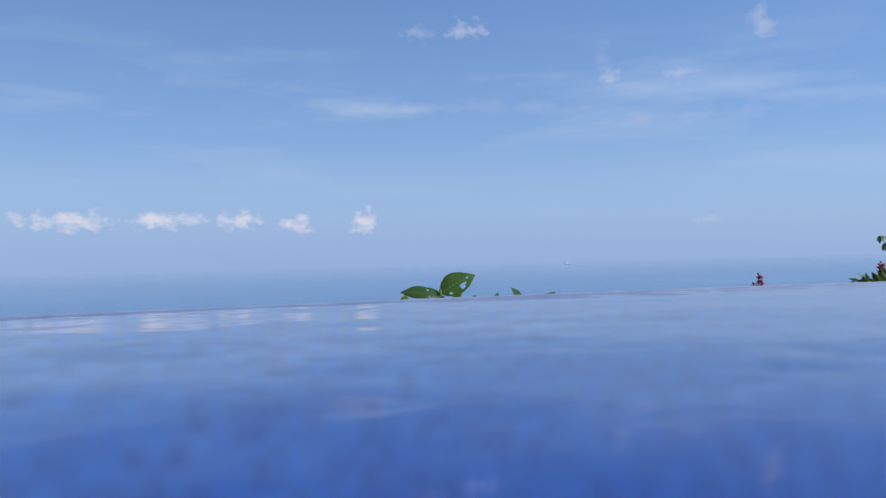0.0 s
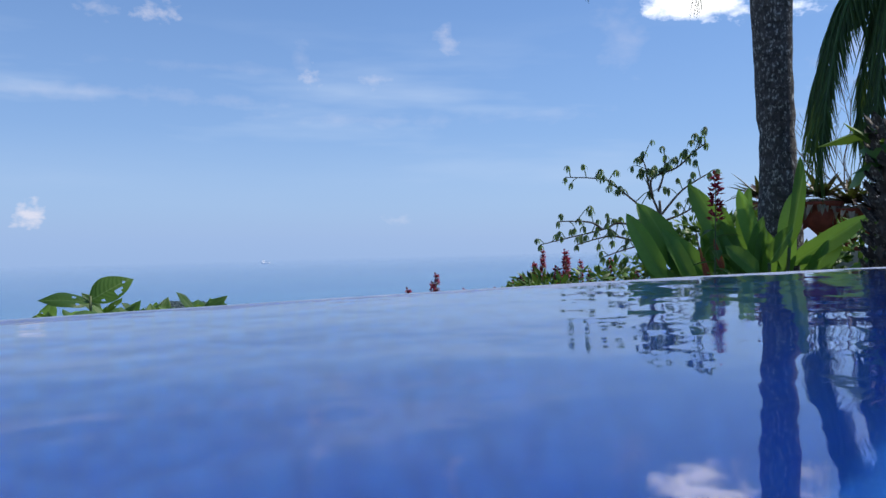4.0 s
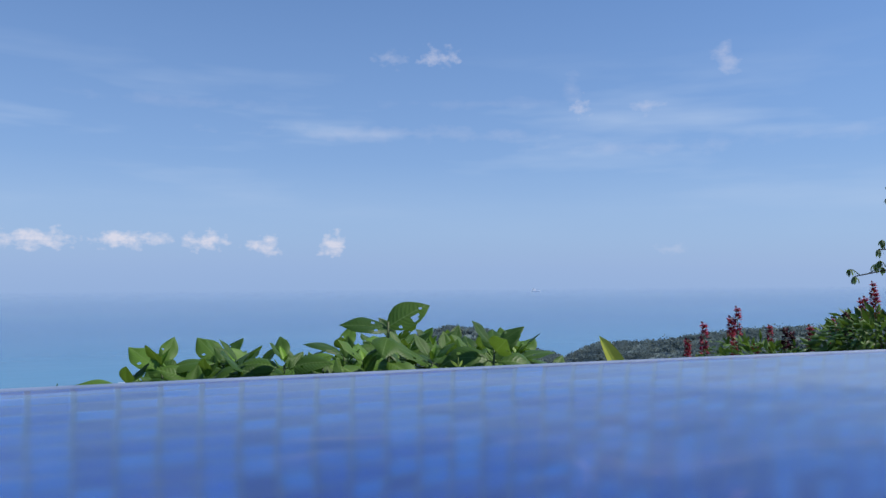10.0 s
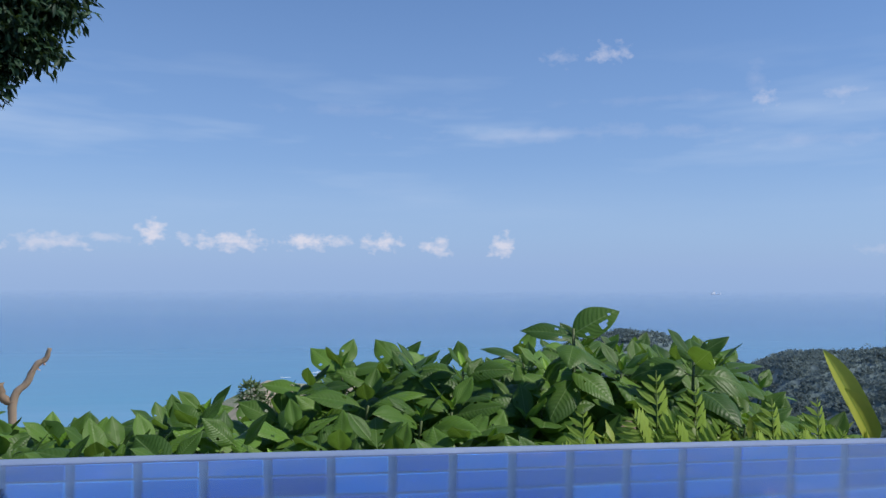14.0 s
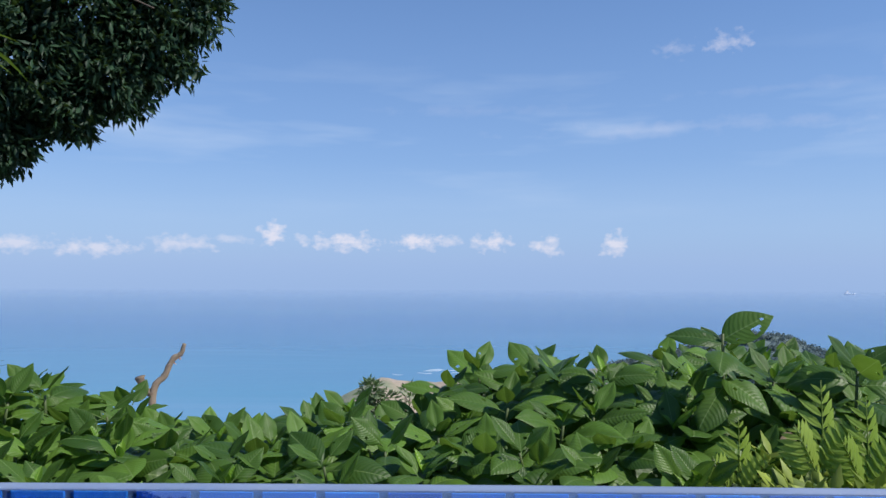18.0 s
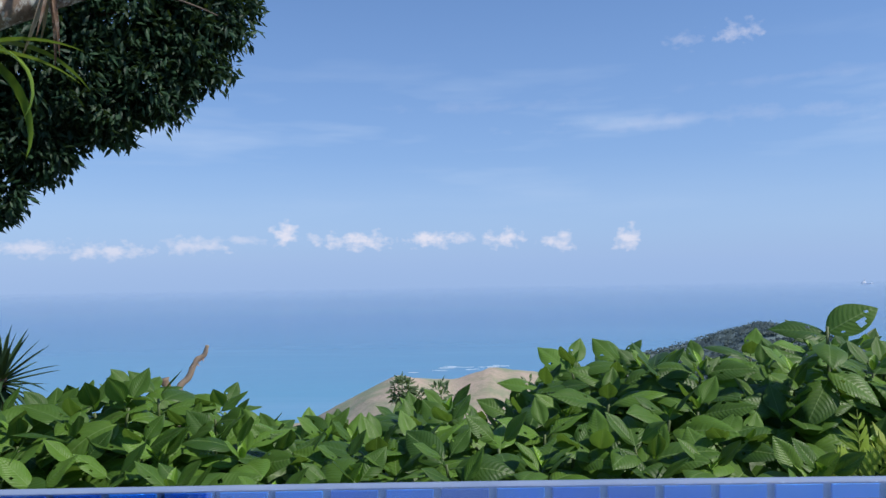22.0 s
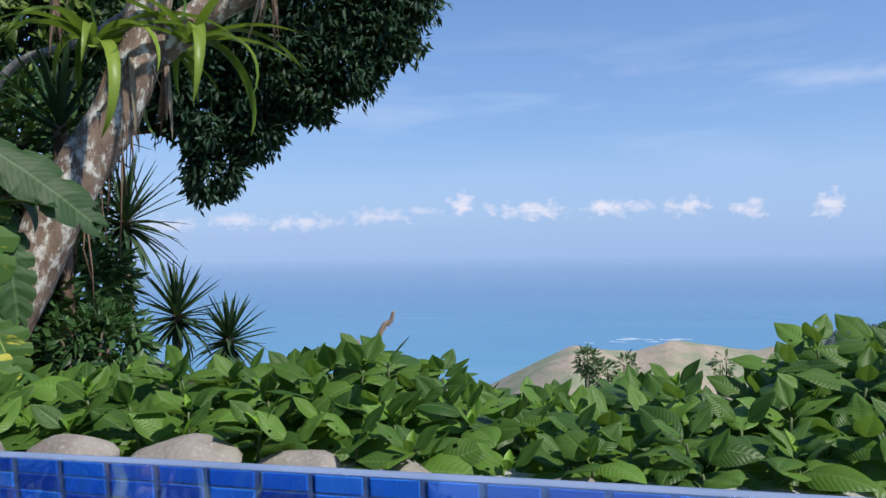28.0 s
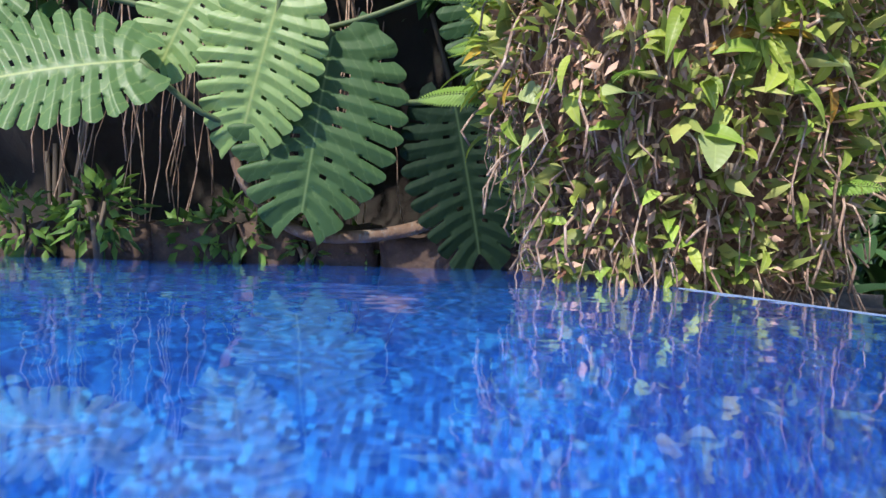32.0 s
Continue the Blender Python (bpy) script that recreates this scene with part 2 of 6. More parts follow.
def bark_mat(name, dark, light, lichen, scale=12.0, ring=0.0, flecks=0.52):
    m = Mat(name)
    p = m.place((1, 1, 0.55))
    n1 = m.noise(p, scale, 7, 0.65)
    c = m.ramp(n1, [(0.28, dark), (0.72, light)])
    v = m.noise(p, scale * 1.7, 5, 0.7)
    c = m.mix(m.math("MULTIPLY", m.math("SUBTRACT", v, flecks, True), 9.0, True), c, lichen)
    h = m.math("ADD", n1, v)
    if ring:
        s = m.n("ShaderNodeSeparateXYZ")
        m.l(m.place(), s.inputs[0])
        w = m.math("FRACT", m.math("ADD", m.math("MULTIPLY", s.outputs[2], ring), m.math("MULTIPLY", n1, 0.6)))
        line = m.math("SUBTRACT", 1.0, m.math("DIVIDE", w, 0.12), True)
        c = m.mix(m.math("MULTIPLY", line, 0.6), c, dark)
        h = m.math("SUBTRACT", h, line)
    m.base(c).rough(0.92).bump(h, 0.7, 0.02)
    return m.m


# hedge leaves
HEDGE_LEAF = leaf_mat("hedge_leaf_green", (0.04, 0.10, 0.018), (0.13, 0.25, 0.038), (0.25, 0.37, 0.13), 0.45, 0.0026, 56.0, veiny=0.15, thin=0.32, relief=0.35, sheen=0.35)
HEDGE_YOUNG = leaf_mat("hedge_leaf_young", (0.10, 0.23, 0.02), (0.17, 0.33, 0.03), (0.3, 0.45, 0.1), 0.4)
STEM_GREEN = Mat("green_stem").base((0.10, 0.14, 0.05)).rough(0.6).m
# distance haze is mixed into this blue-grey foliage colour
WOODS_HAZED = Mat("far_woods_hazed")
WOODS_HAZED.base(WOODS_HAZED.ramp(WOODS_HAZED.noise(WOODS_HAZED.place(), 0.12, 5), [(0.3, (0.13, 0.19, 0.20)), (0.7, (0.185, 0.245, 0.24))])).rough(1.0)
WOODS_HAZED.thin((0.20, 0.25, 0.24), 0.4)
WOODS_HAZED = WOODS_HAZED.m


def tile_mat(name, island):
    """Glazed cobalt tile whose tone differs from piece to piece."""
    m = Mat(name)
    r = m.island() if island else m.rand()
    c = m.ramp(r, [(0.0, (0.009, 0.035, 0.28)), (0.35, (0.014, 0.10, 0.50)), (0.7, (0.020, 0.175, 0.64)), (1.0, (0.038, 0.25, 0.74))])
    c = m.mix(m.math("MULTIPLY", m.noise(m.place((1, 1, 2.5)), 55, 4), 0.3), c, (0.02, 0.13, 0.65))
    m.base(c).rough(0.45)
    m.b.inputs["Specular IOR Level"].default_value = 0.05
    return m.m


TILE = tile_mat("blue_glazed_tile", False)
TILE_FLOOR = Mat("blue_floor_tile")
TILE_FLOOR.base(TILE_FLOOR.ramp(TILE_FLOOR.island(), [(0.0, (0.005, 0.04, 0.24)), (0.5, (0.009, 0.085, 0.40)), (0.85, (0.018, 0.155, 0.52)), (1.0, (0.035, 0.25, 0.60))])).rough(0.45)
TILE_FLOOR.b.inputs["Specular IOR Level"].default_value = 0.05
TILE_FLOOR = TILE_FLOOR.m
TILE_FIELD = tile_mat("blue_glazed_tile_field", True)
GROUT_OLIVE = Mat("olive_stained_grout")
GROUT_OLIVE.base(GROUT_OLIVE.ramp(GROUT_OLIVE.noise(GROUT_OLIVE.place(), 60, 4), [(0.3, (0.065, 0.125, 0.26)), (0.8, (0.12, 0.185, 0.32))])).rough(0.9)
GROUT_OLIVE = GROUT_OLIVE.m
GROUT_BLUE = Mat("dark_blue_grout")
GROUT_BLUE.base(GROUT_BLUE.ramp(GROUT_BLUE.noise(GROUT_BLUE.place(), 40, 4), [(0.3, (0.02, 0.085, 0.30)), (0.8, (0.04, 0.12, 0.36))])).rough(0.9)
GROUT_BLUE = GROUT_BLUE.m


def water_mat():
    """Clear water: a mirror by the angle of view, and a softly rippled look at the tiles below."""
    m = Mat("pool_water")
    a = m.noise(m.place((1.0, 1.5, 1.0)), 4.0, 2, 0.4)
    b = m.noise(m.place((1.0, 1.3, 1.0)), 15.0, 2, 0.45)
    h = m.math("ADD", a, m.math("MULTIPLY", b, 0.10))
    n = m.n("ShaderNodeBump")
    n.inputs["Strength"].default_value = 0.18
    n.inputs["Distance"].default_value = 0.02
    m.l(h, n.inputs["Height"])
    below = m.n("ShaderNodeBsdfRefraction")
    below.inputs["IOR"].default_value = 1.33
    # calm at the sheltered end, ruffled by the breeze towards the open east
    s = m.n("ShaderNodeSeparateXYZ")
    m.l(m.place(), s.inputs[0])
    ruffle = m.math("MULTIPLY", m.math("ADD", s.outputs[0], 1.1), 1.4, True)
    m.l(m.math("ADD", m.math("MULTIPLY", ruffle, 0.095), 0.055), below.inputs["Roughness"])
    below.inputs["Color"].default_value = (0.92, 0.97, 1.0, 1)
    mirror = m.n("ShaderNodeBsdfGlossy")
    mirror.inputs["Roughness"].default_value = 0.03
    mirror.inputs["Color"].default_value = (1.0, 1.0, 1.0, 1)
    fr = m.n("ShaderNodeFresnel")
    m.l(m.math("ADD", m.math("MULTIPLY", ruffle, 0.30), 1.38), fr.inputs["IOR"])
    mix = m.n("ShaderNodeMixShader")
    for q in (below, mirror, fr):
        m.l(n.outputs[0], q.inputs["Normal"])
    m.l(fr.outputs[0], mix.inputs[0])
    m.l(below.outputs[0], mix.inputs[1])
    m.l(mirror.outputs[0], mix.inputs[2])
    m.l(mix.outputs[0], m.out.inputs[0])
    return m.m


WATER = water_mat()


def sea_mat():
    m = Mat("sea_water")
    p = m.place()
    s = m.n("ShaderNodeSeparateXYZ")
    m.l(p, s.inputs[0])
    n1 = m.noise(m.place((0.002, 0.006, 1)), 1.0, 5)
    # shallow turquoise water towards the shore
    d = m.math("ADD", s.outputs[1], m.math("MULTIPLY", m.math("SUBTRACT", n1, 0.5), 160))
    shallow = m.math("POWER", m.math("SUBTRACT", 1.0, m.math("DIVIDE", m.math("SUBTRACT", d, 280), 620), True), 1.3)
    c = m.mix(shallow, (0.07, 0.185, 0.36), (0.105, 0.31, 0.45))
    c = m.mix(m.math("MULTIPLY", m.math("SUBTRACT", n1, 0.45, True), 1.2, True), c, (0.09, 0.22, 0.40))
    # long pale slicks lying along the shore
    slick = m.noise(m.place((0.0016, 0.013, 1)), 1.0, 4, 0.6)
    c = m.mix(m.math("MULTIPLY", m.math("SUBTRACT", slick, 0.53, True), 2.6, True), c, (0.17, 0.34, 0.50))
    m.base(c).rough(0.24)
    m.bump(m.noise(m.place((0.02, 0.05, 1)), 1.0, 4), 0.12, 3.0)
    # haze imitated here: far water turns see-through towards the pale sky behind
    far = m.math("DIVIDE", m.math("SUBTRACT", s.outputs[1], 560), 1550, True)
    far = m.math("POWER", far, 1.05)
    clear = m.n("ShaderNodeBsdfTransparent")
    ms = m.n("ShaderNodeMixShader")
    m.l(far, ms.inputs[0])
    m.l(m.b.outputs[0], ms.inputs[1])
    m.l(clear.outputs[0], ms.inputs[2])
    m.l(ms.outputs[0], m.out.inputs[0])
    return m.m


SEA = sea_mat()
FOAM = Mat("white_foam").base((0.62, 0.72, 0.8)).rough(0.9).m


def land_mat():
    m = Mat("hillside_ground")
    p = m.place()
    n1 = m.noise(p, 0.045, 7, 0.68)
    n2 = m.noise(p, 0.35, 5, 0.7)
    c = m.ramp(n1, [(0.38, (0.46, 0.36, 0.28)), (0.5, (0.37, 0.32, 0.23)), (0.59, (0.25, 0.28, 0.17))])
    c = m.mix(m.math("MULTIPLY", m.math("SUBTRACT", n2, 0.5, True), 4, True), c, (0.24, 0.25, 0.17))
    # the ridges towards the east are wooded, haze tinted into their colour
    s = m.n("ShaderNodeSeparateXYZ")
    m.l(p, s.inputs[0])
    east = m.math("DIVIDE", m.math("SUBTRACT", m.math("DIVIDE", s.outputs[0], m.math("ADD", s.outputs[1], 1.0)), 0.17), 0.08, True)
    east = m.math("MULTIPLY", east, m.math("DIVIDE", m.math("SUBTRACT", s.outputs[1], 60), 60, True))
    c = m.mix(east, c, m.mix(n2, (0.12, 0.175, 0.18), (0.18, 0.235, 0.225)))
    # damp leaf litter close to the pool
    near = m.math("SUBTRACT", 1.0, m.math("DIVIDE", m.math("SUBTRACT", s.outputs[1], 10), 14), True)
    c = m.mix(near, c, m.mix(m.noise(p, 9, 5), (0.03, 0.034, 0.016), (0.10, 0.09, 0.045)))
    m.base(c).rough(0.95).bump(n2, 0.6, 1.0)
    return m.m


LAND = land_mat()
STONE_GREY = rock_mat("grey_boulder", (0.22, 0.19, 0.165), (0.33, 0.30, 0.26), (0.44, 0.41, 0.37), 9)
# brown ledge stone with the shade of the pool end painted in
STONE_LEDGE_SHADED = rock_mat("shaded_ledge_stone", (0.035, 0.021, 0.016), (0.105, 0.064, 0.046), (0.13, 0.085, 0.06), 7)
STONE_STEP = rock_mat("brown_step_stone", (0.10, 0.075, 0.06), (0.22, 0.17, 0.13), (0.29, 0.235, 0.19), 9)
# near-black base colour stands in for shade in the recess
ROCK_SHADED = rock_mat("shaded_rock", (0.010, 0.008, 0.007), (0.030, 0.020, 0.015), (0.02, 0.024, 0.014), 4)
CEMENT = rock_mat("pale_cement", (0.35, 0.35, 0.34), (0.5, 0.5, 0.49), (0.6, 0.6, 0.6), 14)
BARK_PALM = bark_mat("palm_bark", (0.035, 0.030, 0.027), (0.14, 0.12, 0.11), (0.52, 0.51, 0.48), 24, 7.0, 0.535)
BARK_LICHEN = bark_mat("lichen_bark", (0.10, 0.062, 0.045), (0.34, 0.25, 0.19), (0.66, 0.65, 0.60), 9, 0.0, 0.50)
BARK_PALE = bark_mat("pale_bark", (0.17, 0.15, 0.13), (0.35, 0.33, 0.30), (0.5, 0.48, 0.44), 10)
BARK_BROWN = bark_mat("brown_bark", (0.09, 0.05, 0.032), (0.26, 0.165, 0.11), (0.25, 0.2, 0.16), 11)
TREE_LEAF = leaf_mat("dark_tree_leaf", (0.012, 0.035, 0.019), (0.034, 0.08, 0.038), (0.05, 0.1, 0.03), 0.55, island=True, thin=0.12)

# ---- mesh helpers ----


class Geo:
    """Vertices and faces gathered for one mesh."""

    def __init__(self):
        self.v, self.f = [], []

    def add(self, vf, m=None):
        v, f = vf
        k = len(self.v)
        if m is not None:
            a = np.array(m)
            v = np.asarray(v) @ a[:3, :3].T + a[:3, 3]
        self.v.extend(map(tuple, v))
        self.f.extend(tuple(i + k for i in q) for q in f)
        return self


def make_mesh(name, vf, material, smooth=True):
    v, f = (vf.v, vf.f) if isinstance(vf, Geo) else vf
    me = bpy.data.meshes.new(name)
    me.from_pydata([tuple(map(float, p)) for p in v], [], f)
    me.polygons.foreach_set("use_smooth", [smooth] * len(f))
    me.materials.append(material)
    me.update()
    return me


def part(name, data, material=None, parent=None, label="", at=None, smooth=True):
    """One mesh object under a thing or a part; data is geometry or a ready mesh."""
    me = data if isinstance(data, bpy.types.Mesh) else make_mesh(name, data, material, smooth)
    ob = new(name, me)
    if parent is not None:
        ob.parent = parent
    if at is not None:
        ob.matrix_basis = at
    if label:
        ob["label"] = label
    return ob


def thing(name, x, y, z, label, category, group="", kind="", rz=0.0):
    ob = new(name)
    ob.empty_display_size = 0.1
    ob.matrix_basis = pose(x, y, z, 0, 0, rz)
    return tagged(ob, label, category, group, kind)


def grid_faces(nu, nv, wrap=False):
    f = []
    for i in range(nu - 1):
        for j in range(nv if wrap else nv - 1):
            k = (j + 1) % nv
            f.append((i * nv + j, i * nv + k, (i + 1) * nv + k, (i + 1) * nv + j))
    return f


def tube(pts, radii, n=8, wob=0.0, seed=0):
    rnd = random.Random(seed)
    pts = [Vector(p) for p in pts]
    v = []
    side = None
    for i, p in enumerate(pts):
        d = (pts[min(i + 1, len(pts) - 1)] - pts[max(i - 1, 0)]).normalized()
        if side is None:
            side = d.orthogonal().normalized()
        side = (side - d * side.dot(d)).normalized()
        up = d.cross(side)
        for j in range(n):
            a = 2 * math.pi * j / n
            r = radii[i] * (1 + wob * (rnd.random() - 0.5))
            v.append(p + side * math.cos(a) * r + up * math.sin(a) * r)
    f = grid_faces(len(pts), n, True)
    f = [q[::-1] for q in f]
    f.append(tuple(range(n)))
    f.append(tuple(reversed(range((len(pts) - 1) * n, len(pts) * n))))
    return v, f


def bend(points, steps):
    """A smooth line through points (Catmull-Rom)."""
    p = [Vector(points[0])] + [Vector(q) for q in points] + [Vector(points[-1])]
    out = []
    for i in range(1, len(p) - 2):
        for s in range(steps):
            t = s / steps
            out.append(0.5 * (2 * p[i] + (p[i + 1] - p[i - 1]) * t + (2 * p[i - 1] - 5 * p[i] + 4 * p[i + 1] - p[i + 2]) * t * t
                              + (3 * p[i] - p[i - 1] - 3 * p[i + 1] + p[i + 2]) * t ** 3))
    out.append(p[-2])
    return out


def ovate(t):
    """Half width of an ovate pointed leaf, 0..1 along it."""
    return max(0.0, math.sin(math.pi * min(1, t) ** 0.8)) ** 0.8 * (1 - 0.35 * t)


def strap(t):
    return min(1.0, (t + 0.03) * 6) * (1 - t ** 2.2) ** 0.8 if t < 1 else 0.0


def leaf_geo(length, width, ns=8, nw=4, fold=0.25, droop=0.3, outline=ovate, wave=0.0, side=0.0, stalk=0.0, arch=0.0):
    """A leaf from the origin along +y, face up (+z): folded at the rib, bent down along its length."""
    v = []
    ang = 0.0
    py, pz = 0.0, 0.0
    for i in range(ns + 1):
        t = i / ns
        if i:
            ang = droop * t * 1.6
            py += math.cos(ang) * length / ns
            pz -= math.sin(ang) * length / ns
        w = max(outline(t), 0.012) * width / 2
        for j in range(-nw // 2, nw // 2 + 1):
            u = j / (nw / 2)
            lift = abs(u) * w * (fold - arch * abs(u)) + wave * math.sin(t * 9 + u * 2) * abs(u) * w
            v.append((u * w + side * length * t * t, py + lift * math.sin(ang), pz + lift * math.cos(ang)))
    f = grid_faces(ns + 1, nw + 1)
    if stalk:
        k = len(v)
        r = width * 0.03
        v += [(-r, -stalk, 0), (r, -stalk, 0), (r, 0.02 * length, 0), (-r, 0.02 * length, 0), (0, -stalk, -r), (0, 0.02 * length, -r)]
        f += [(k, k + 1, k + 2, k + 3), (k + 1, k + 4, k + 5, k + 2), (k + 4, k, k + 3, k + 5)]
    return v, f


def aim(origin, way, up=(0, 0, 1), scale=1.0, spin=0.0):
    """A matrix that turns +y to way and +z towards up."""
    y = Vector(way).normalized()
    z = Vector(up)
    z = z - y * z.dot(y)
    if z.length < 1e-4:
        z = y.orthogonal()
    z.normalize()
    x = y.cross(z)
    m = Matrix((x, y, z)).transposed()
    if spin:
        m = m @ Matrix.Rotation(spin, 3, "Y")
    return Matrix.Translation(Vector(origin)) @ m.to_4x4() @ Matrix.Diagonal((scale, scale, scale, 1))


def ball(n=10, m=7, wob=0.15, seed=0, squash=(1, 1, 1), freq=1.6):
    """A lumpy rounded body."""
    off = Vector((seed * 3.17, seed * 1.31, seed * 0.77))
    v = [(0, 0, 0)] * 0
    for i in range(m + 1):
        th = math.pi * i / m
        for j in range(n):
            a = 2 * math.pi * j / n
            p = Vector((math.sin(th) * math.cos(a), math.sin(th) * math.sin(a), math.cos(th)))
            r = 1 + wob * 2 * noise.noise(p * freq + off)
            v.append((p.x * r * squash[0], p.y * r * squash[1], p.z * r * squash[2]))
    return v, [q[::-1] for q in grid_faces(m + 1, n, True)]


def box_geo(x0, y0, z0, x1, y1, z1):
    v = [(x, y, z) for z in (z0, z1) for y in (y0, y1) for x in (x0, x1)]
    return v, [(0, 2, 3, 1), (4, 5, 7, 6), (0, 1, 5, 4), (1, 3, 7, 5), (3, 2, 6, 7), (2, 0, 4, 6)]


def lathe(profile, n=16):
    v = [(r * math.cos(2 * math.pi * j / n), r * math.sin(2 * math.pi * j / n), z) for r, z in profile for j in range(n)]
    f = grid_faces(len(profile), n, True)
    f.append(tuple(reversed(range(n))))
    f.append(tuple(range((len(profile) - 1) * n, len(profile) * n)))
    return v, f


# ---- large structure ----
SEA_Z = -70.0


def edge_y(x):
    """The overflow edge of the pool, a shallow curve."""
    return 0.652 - 0.0398 * x * x


def lerp_table(x, table):
    return float(np.interp(x, [a for a, _ in table], [b for _, b in table]))


RIDGE = [(-60, -14.5), (-30, -14), (-13, -13), (-10.8, -11.3), (-8.1, -9.7), (-5.9, -8.7), (-3.3, -9.4), (-1.5, -9.6), (1.2, -8.7), (4.3, -8.9), (7.3, -8.95), (10, -8.1),
         (12.5, -7.5), (15.8, -6.8), (18.2, -5.9), (21.3, -5.0), (24.2, -5.2), (28.2, -6.5), (30.3, -7.1), (31.8, -6.3), (32.8, -5.9), (36.5, -5.8), (41, -5.3), (46, -4.7), (60, -4.2), (90, -3)]


def terrain_z(az, r):
    """Ground height: a terrace by the pool, a slope down to the shore, and the far ridges."""
    r0 = lerp_table(az, [(-150, 14), (-52, 13), (-38, 3.8), (44, 3.8), (56, 14), (150, 14)])
    z = max(-0.95 - 0.05 * min(max(r - 3.8, 0), 10) - max(r - r0, 0.0) * 0.42, -80.0)
    el = lerp_table(az, RIDGE)
    rr = 330.0 + 40 * math.sin(az * 0.11)
    a = radians(az)
    n = noise.fractal(Vector((math.sin(a) * r, math.cos(a) * r, 0)) * 0.016, 0.8, 2.0, 5)
    top = rr * math.tan(radians(el)) + n * 3.0
    b = math.exp(-((r - rr) / (75.0 if r > rr else 110.0)) ** 2)
    if abs(az) > 92 and r < 9.5:
        z = -2.2
    return z * (1 - b) + top * b if r > 60 else z


def build_terrain():
    azs = list(np.arange(-75, 95.1, 0.6)) + list(np.arange(100, 285, 6.0))
    rs = [0.0, 1.0, 2.0, 3.0, 3.8] + list(np.geomspace(5, 150, 16)) + list(np.linspace(165, 530, 52))
    v = []
    for r in rs:
        for az in azs:
            a = radians(az)
            v.append((math.sin(a) * r, 1.2 + math.cos(a) * r, terrain_z(az if az <= 180 else az - 360, r)))
    nv = len(azs)
    f = grid_faces(len(rs), nv, True)
    return v, f


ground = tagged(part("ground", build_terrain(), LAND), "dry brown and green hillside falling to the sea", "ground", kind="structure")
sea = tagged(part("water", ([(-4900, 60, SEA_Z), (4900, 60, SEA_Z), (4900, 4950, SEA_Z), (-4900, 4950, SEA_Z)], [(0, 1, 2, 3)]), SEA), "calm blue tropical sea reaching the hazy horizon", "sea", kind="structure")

# ---- pool ----
CAP = Mat("pale_rim")
CAP.base(CAP.ramp(CAP.noise(CAP.place(), 18, 4), [(0.3, (0.17, 0.24, 0.39)), (0.7, (0.25, 0.32, 0.47))])).rough(0.7)
CAP = CAP.m
POOL_X0, POOL_X1, POOL_Y0, FLOOR_Z, DEEP_Z = -4.15, 4.6, -3.0, -1.6, -2.0
WALL_T = 0.03


def strip(x0, x1, n, rows):
    """A strip along the overflow edge; rows are (offset from the edge, z)."""
    xs = np.linspace(x0, x1, n)
    v = [(x, edge_y(x) + o, z) for o, z in rows for x in xs]
    return v, grid_faces(len(rows), n)


def floor_z(x):
    """The floor slopes down towards the deep end."""
    return FLOOR_Z + (DEEP_Z - FLOOR_Z) * max(0.0, min(1.0, (x + 0.6) / 2.8))


def build_pool():
    rim = thing("swimming_pool", 0, 0, 0, "infinity pool lined with small cobalt blue mosaic tiles", "pool", kind="structure")
    n = 160
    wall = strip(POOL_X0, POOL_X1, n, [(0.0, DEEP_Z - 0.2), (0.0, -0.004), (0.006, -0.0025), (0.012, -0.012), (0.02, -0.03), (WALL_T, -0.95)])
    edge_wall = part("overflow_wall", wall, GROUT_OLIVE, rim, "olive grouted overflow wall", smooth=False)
    cap = strip(POOL_X0, POOL_X1, n, [(0.0, -0.0045), (0.001, -0.0022), (0.003, -0.0018), (0.005, -0.0022), (0.009, -0.008), (0.0215, -0.0285)])
    part("edge_cap", cap, CAP, rim, "pale rim of the overflow edge")
    g = Geo()
    xs = (POOL_X0 - 0.3, -0.6, 2.2, POOL_X1 + 0.3)
    v = [(x, y, floor_z(x) - d) for y in (POOL_Y0 - 0.3, 0.66) for d in (0.3, 0.003) for x in xs]
    for i in range(3):
        g.add((v, [(4 + i, 5 + i, 13 + i, 12 + i), (i, 8 + i, 9 + i, 1 + i), (i, 1 + i, 5 + i, 4 + i), (8 + i, 12 + i, 13 + i, 9 + i)]))
    part("pool_floor", g, GROUT_BLUE, rim, smooth=False)
    g = Geo()
    g.add(box_geo(POOL_X0 - 0.3, POOL_Y0, FLOOR_Z - 0.003, POOL_X0, edge_y(POOL_X0) + 0.1, -0.03))
    part("end_wall", g, GROUT_BLUE, rim, smooth=False)
    g = Geo()
    g.add(box_geo(POOL_X1, POOL_Y0, DEEP_Z - 0.003, POOL_X1 + 0.3, edge_y(POOL_X1) + 0.1, 0.03))
    part("end_wall", g, TILE_FIELD, rim, smooth=False)
    g = Geo()
    g.add(box_geo(POOL_X0 - 0.3, POOL_Y0 - 0.3, DEEP_Z - 0.003, POOL_X1 + 0.3, POOL_Y0, 0.05))
    part("side_wall", g, TILE_FIELD, rim, smooth=False)
    return rim, edge_wall


pool, overflow_wall = build_pool()


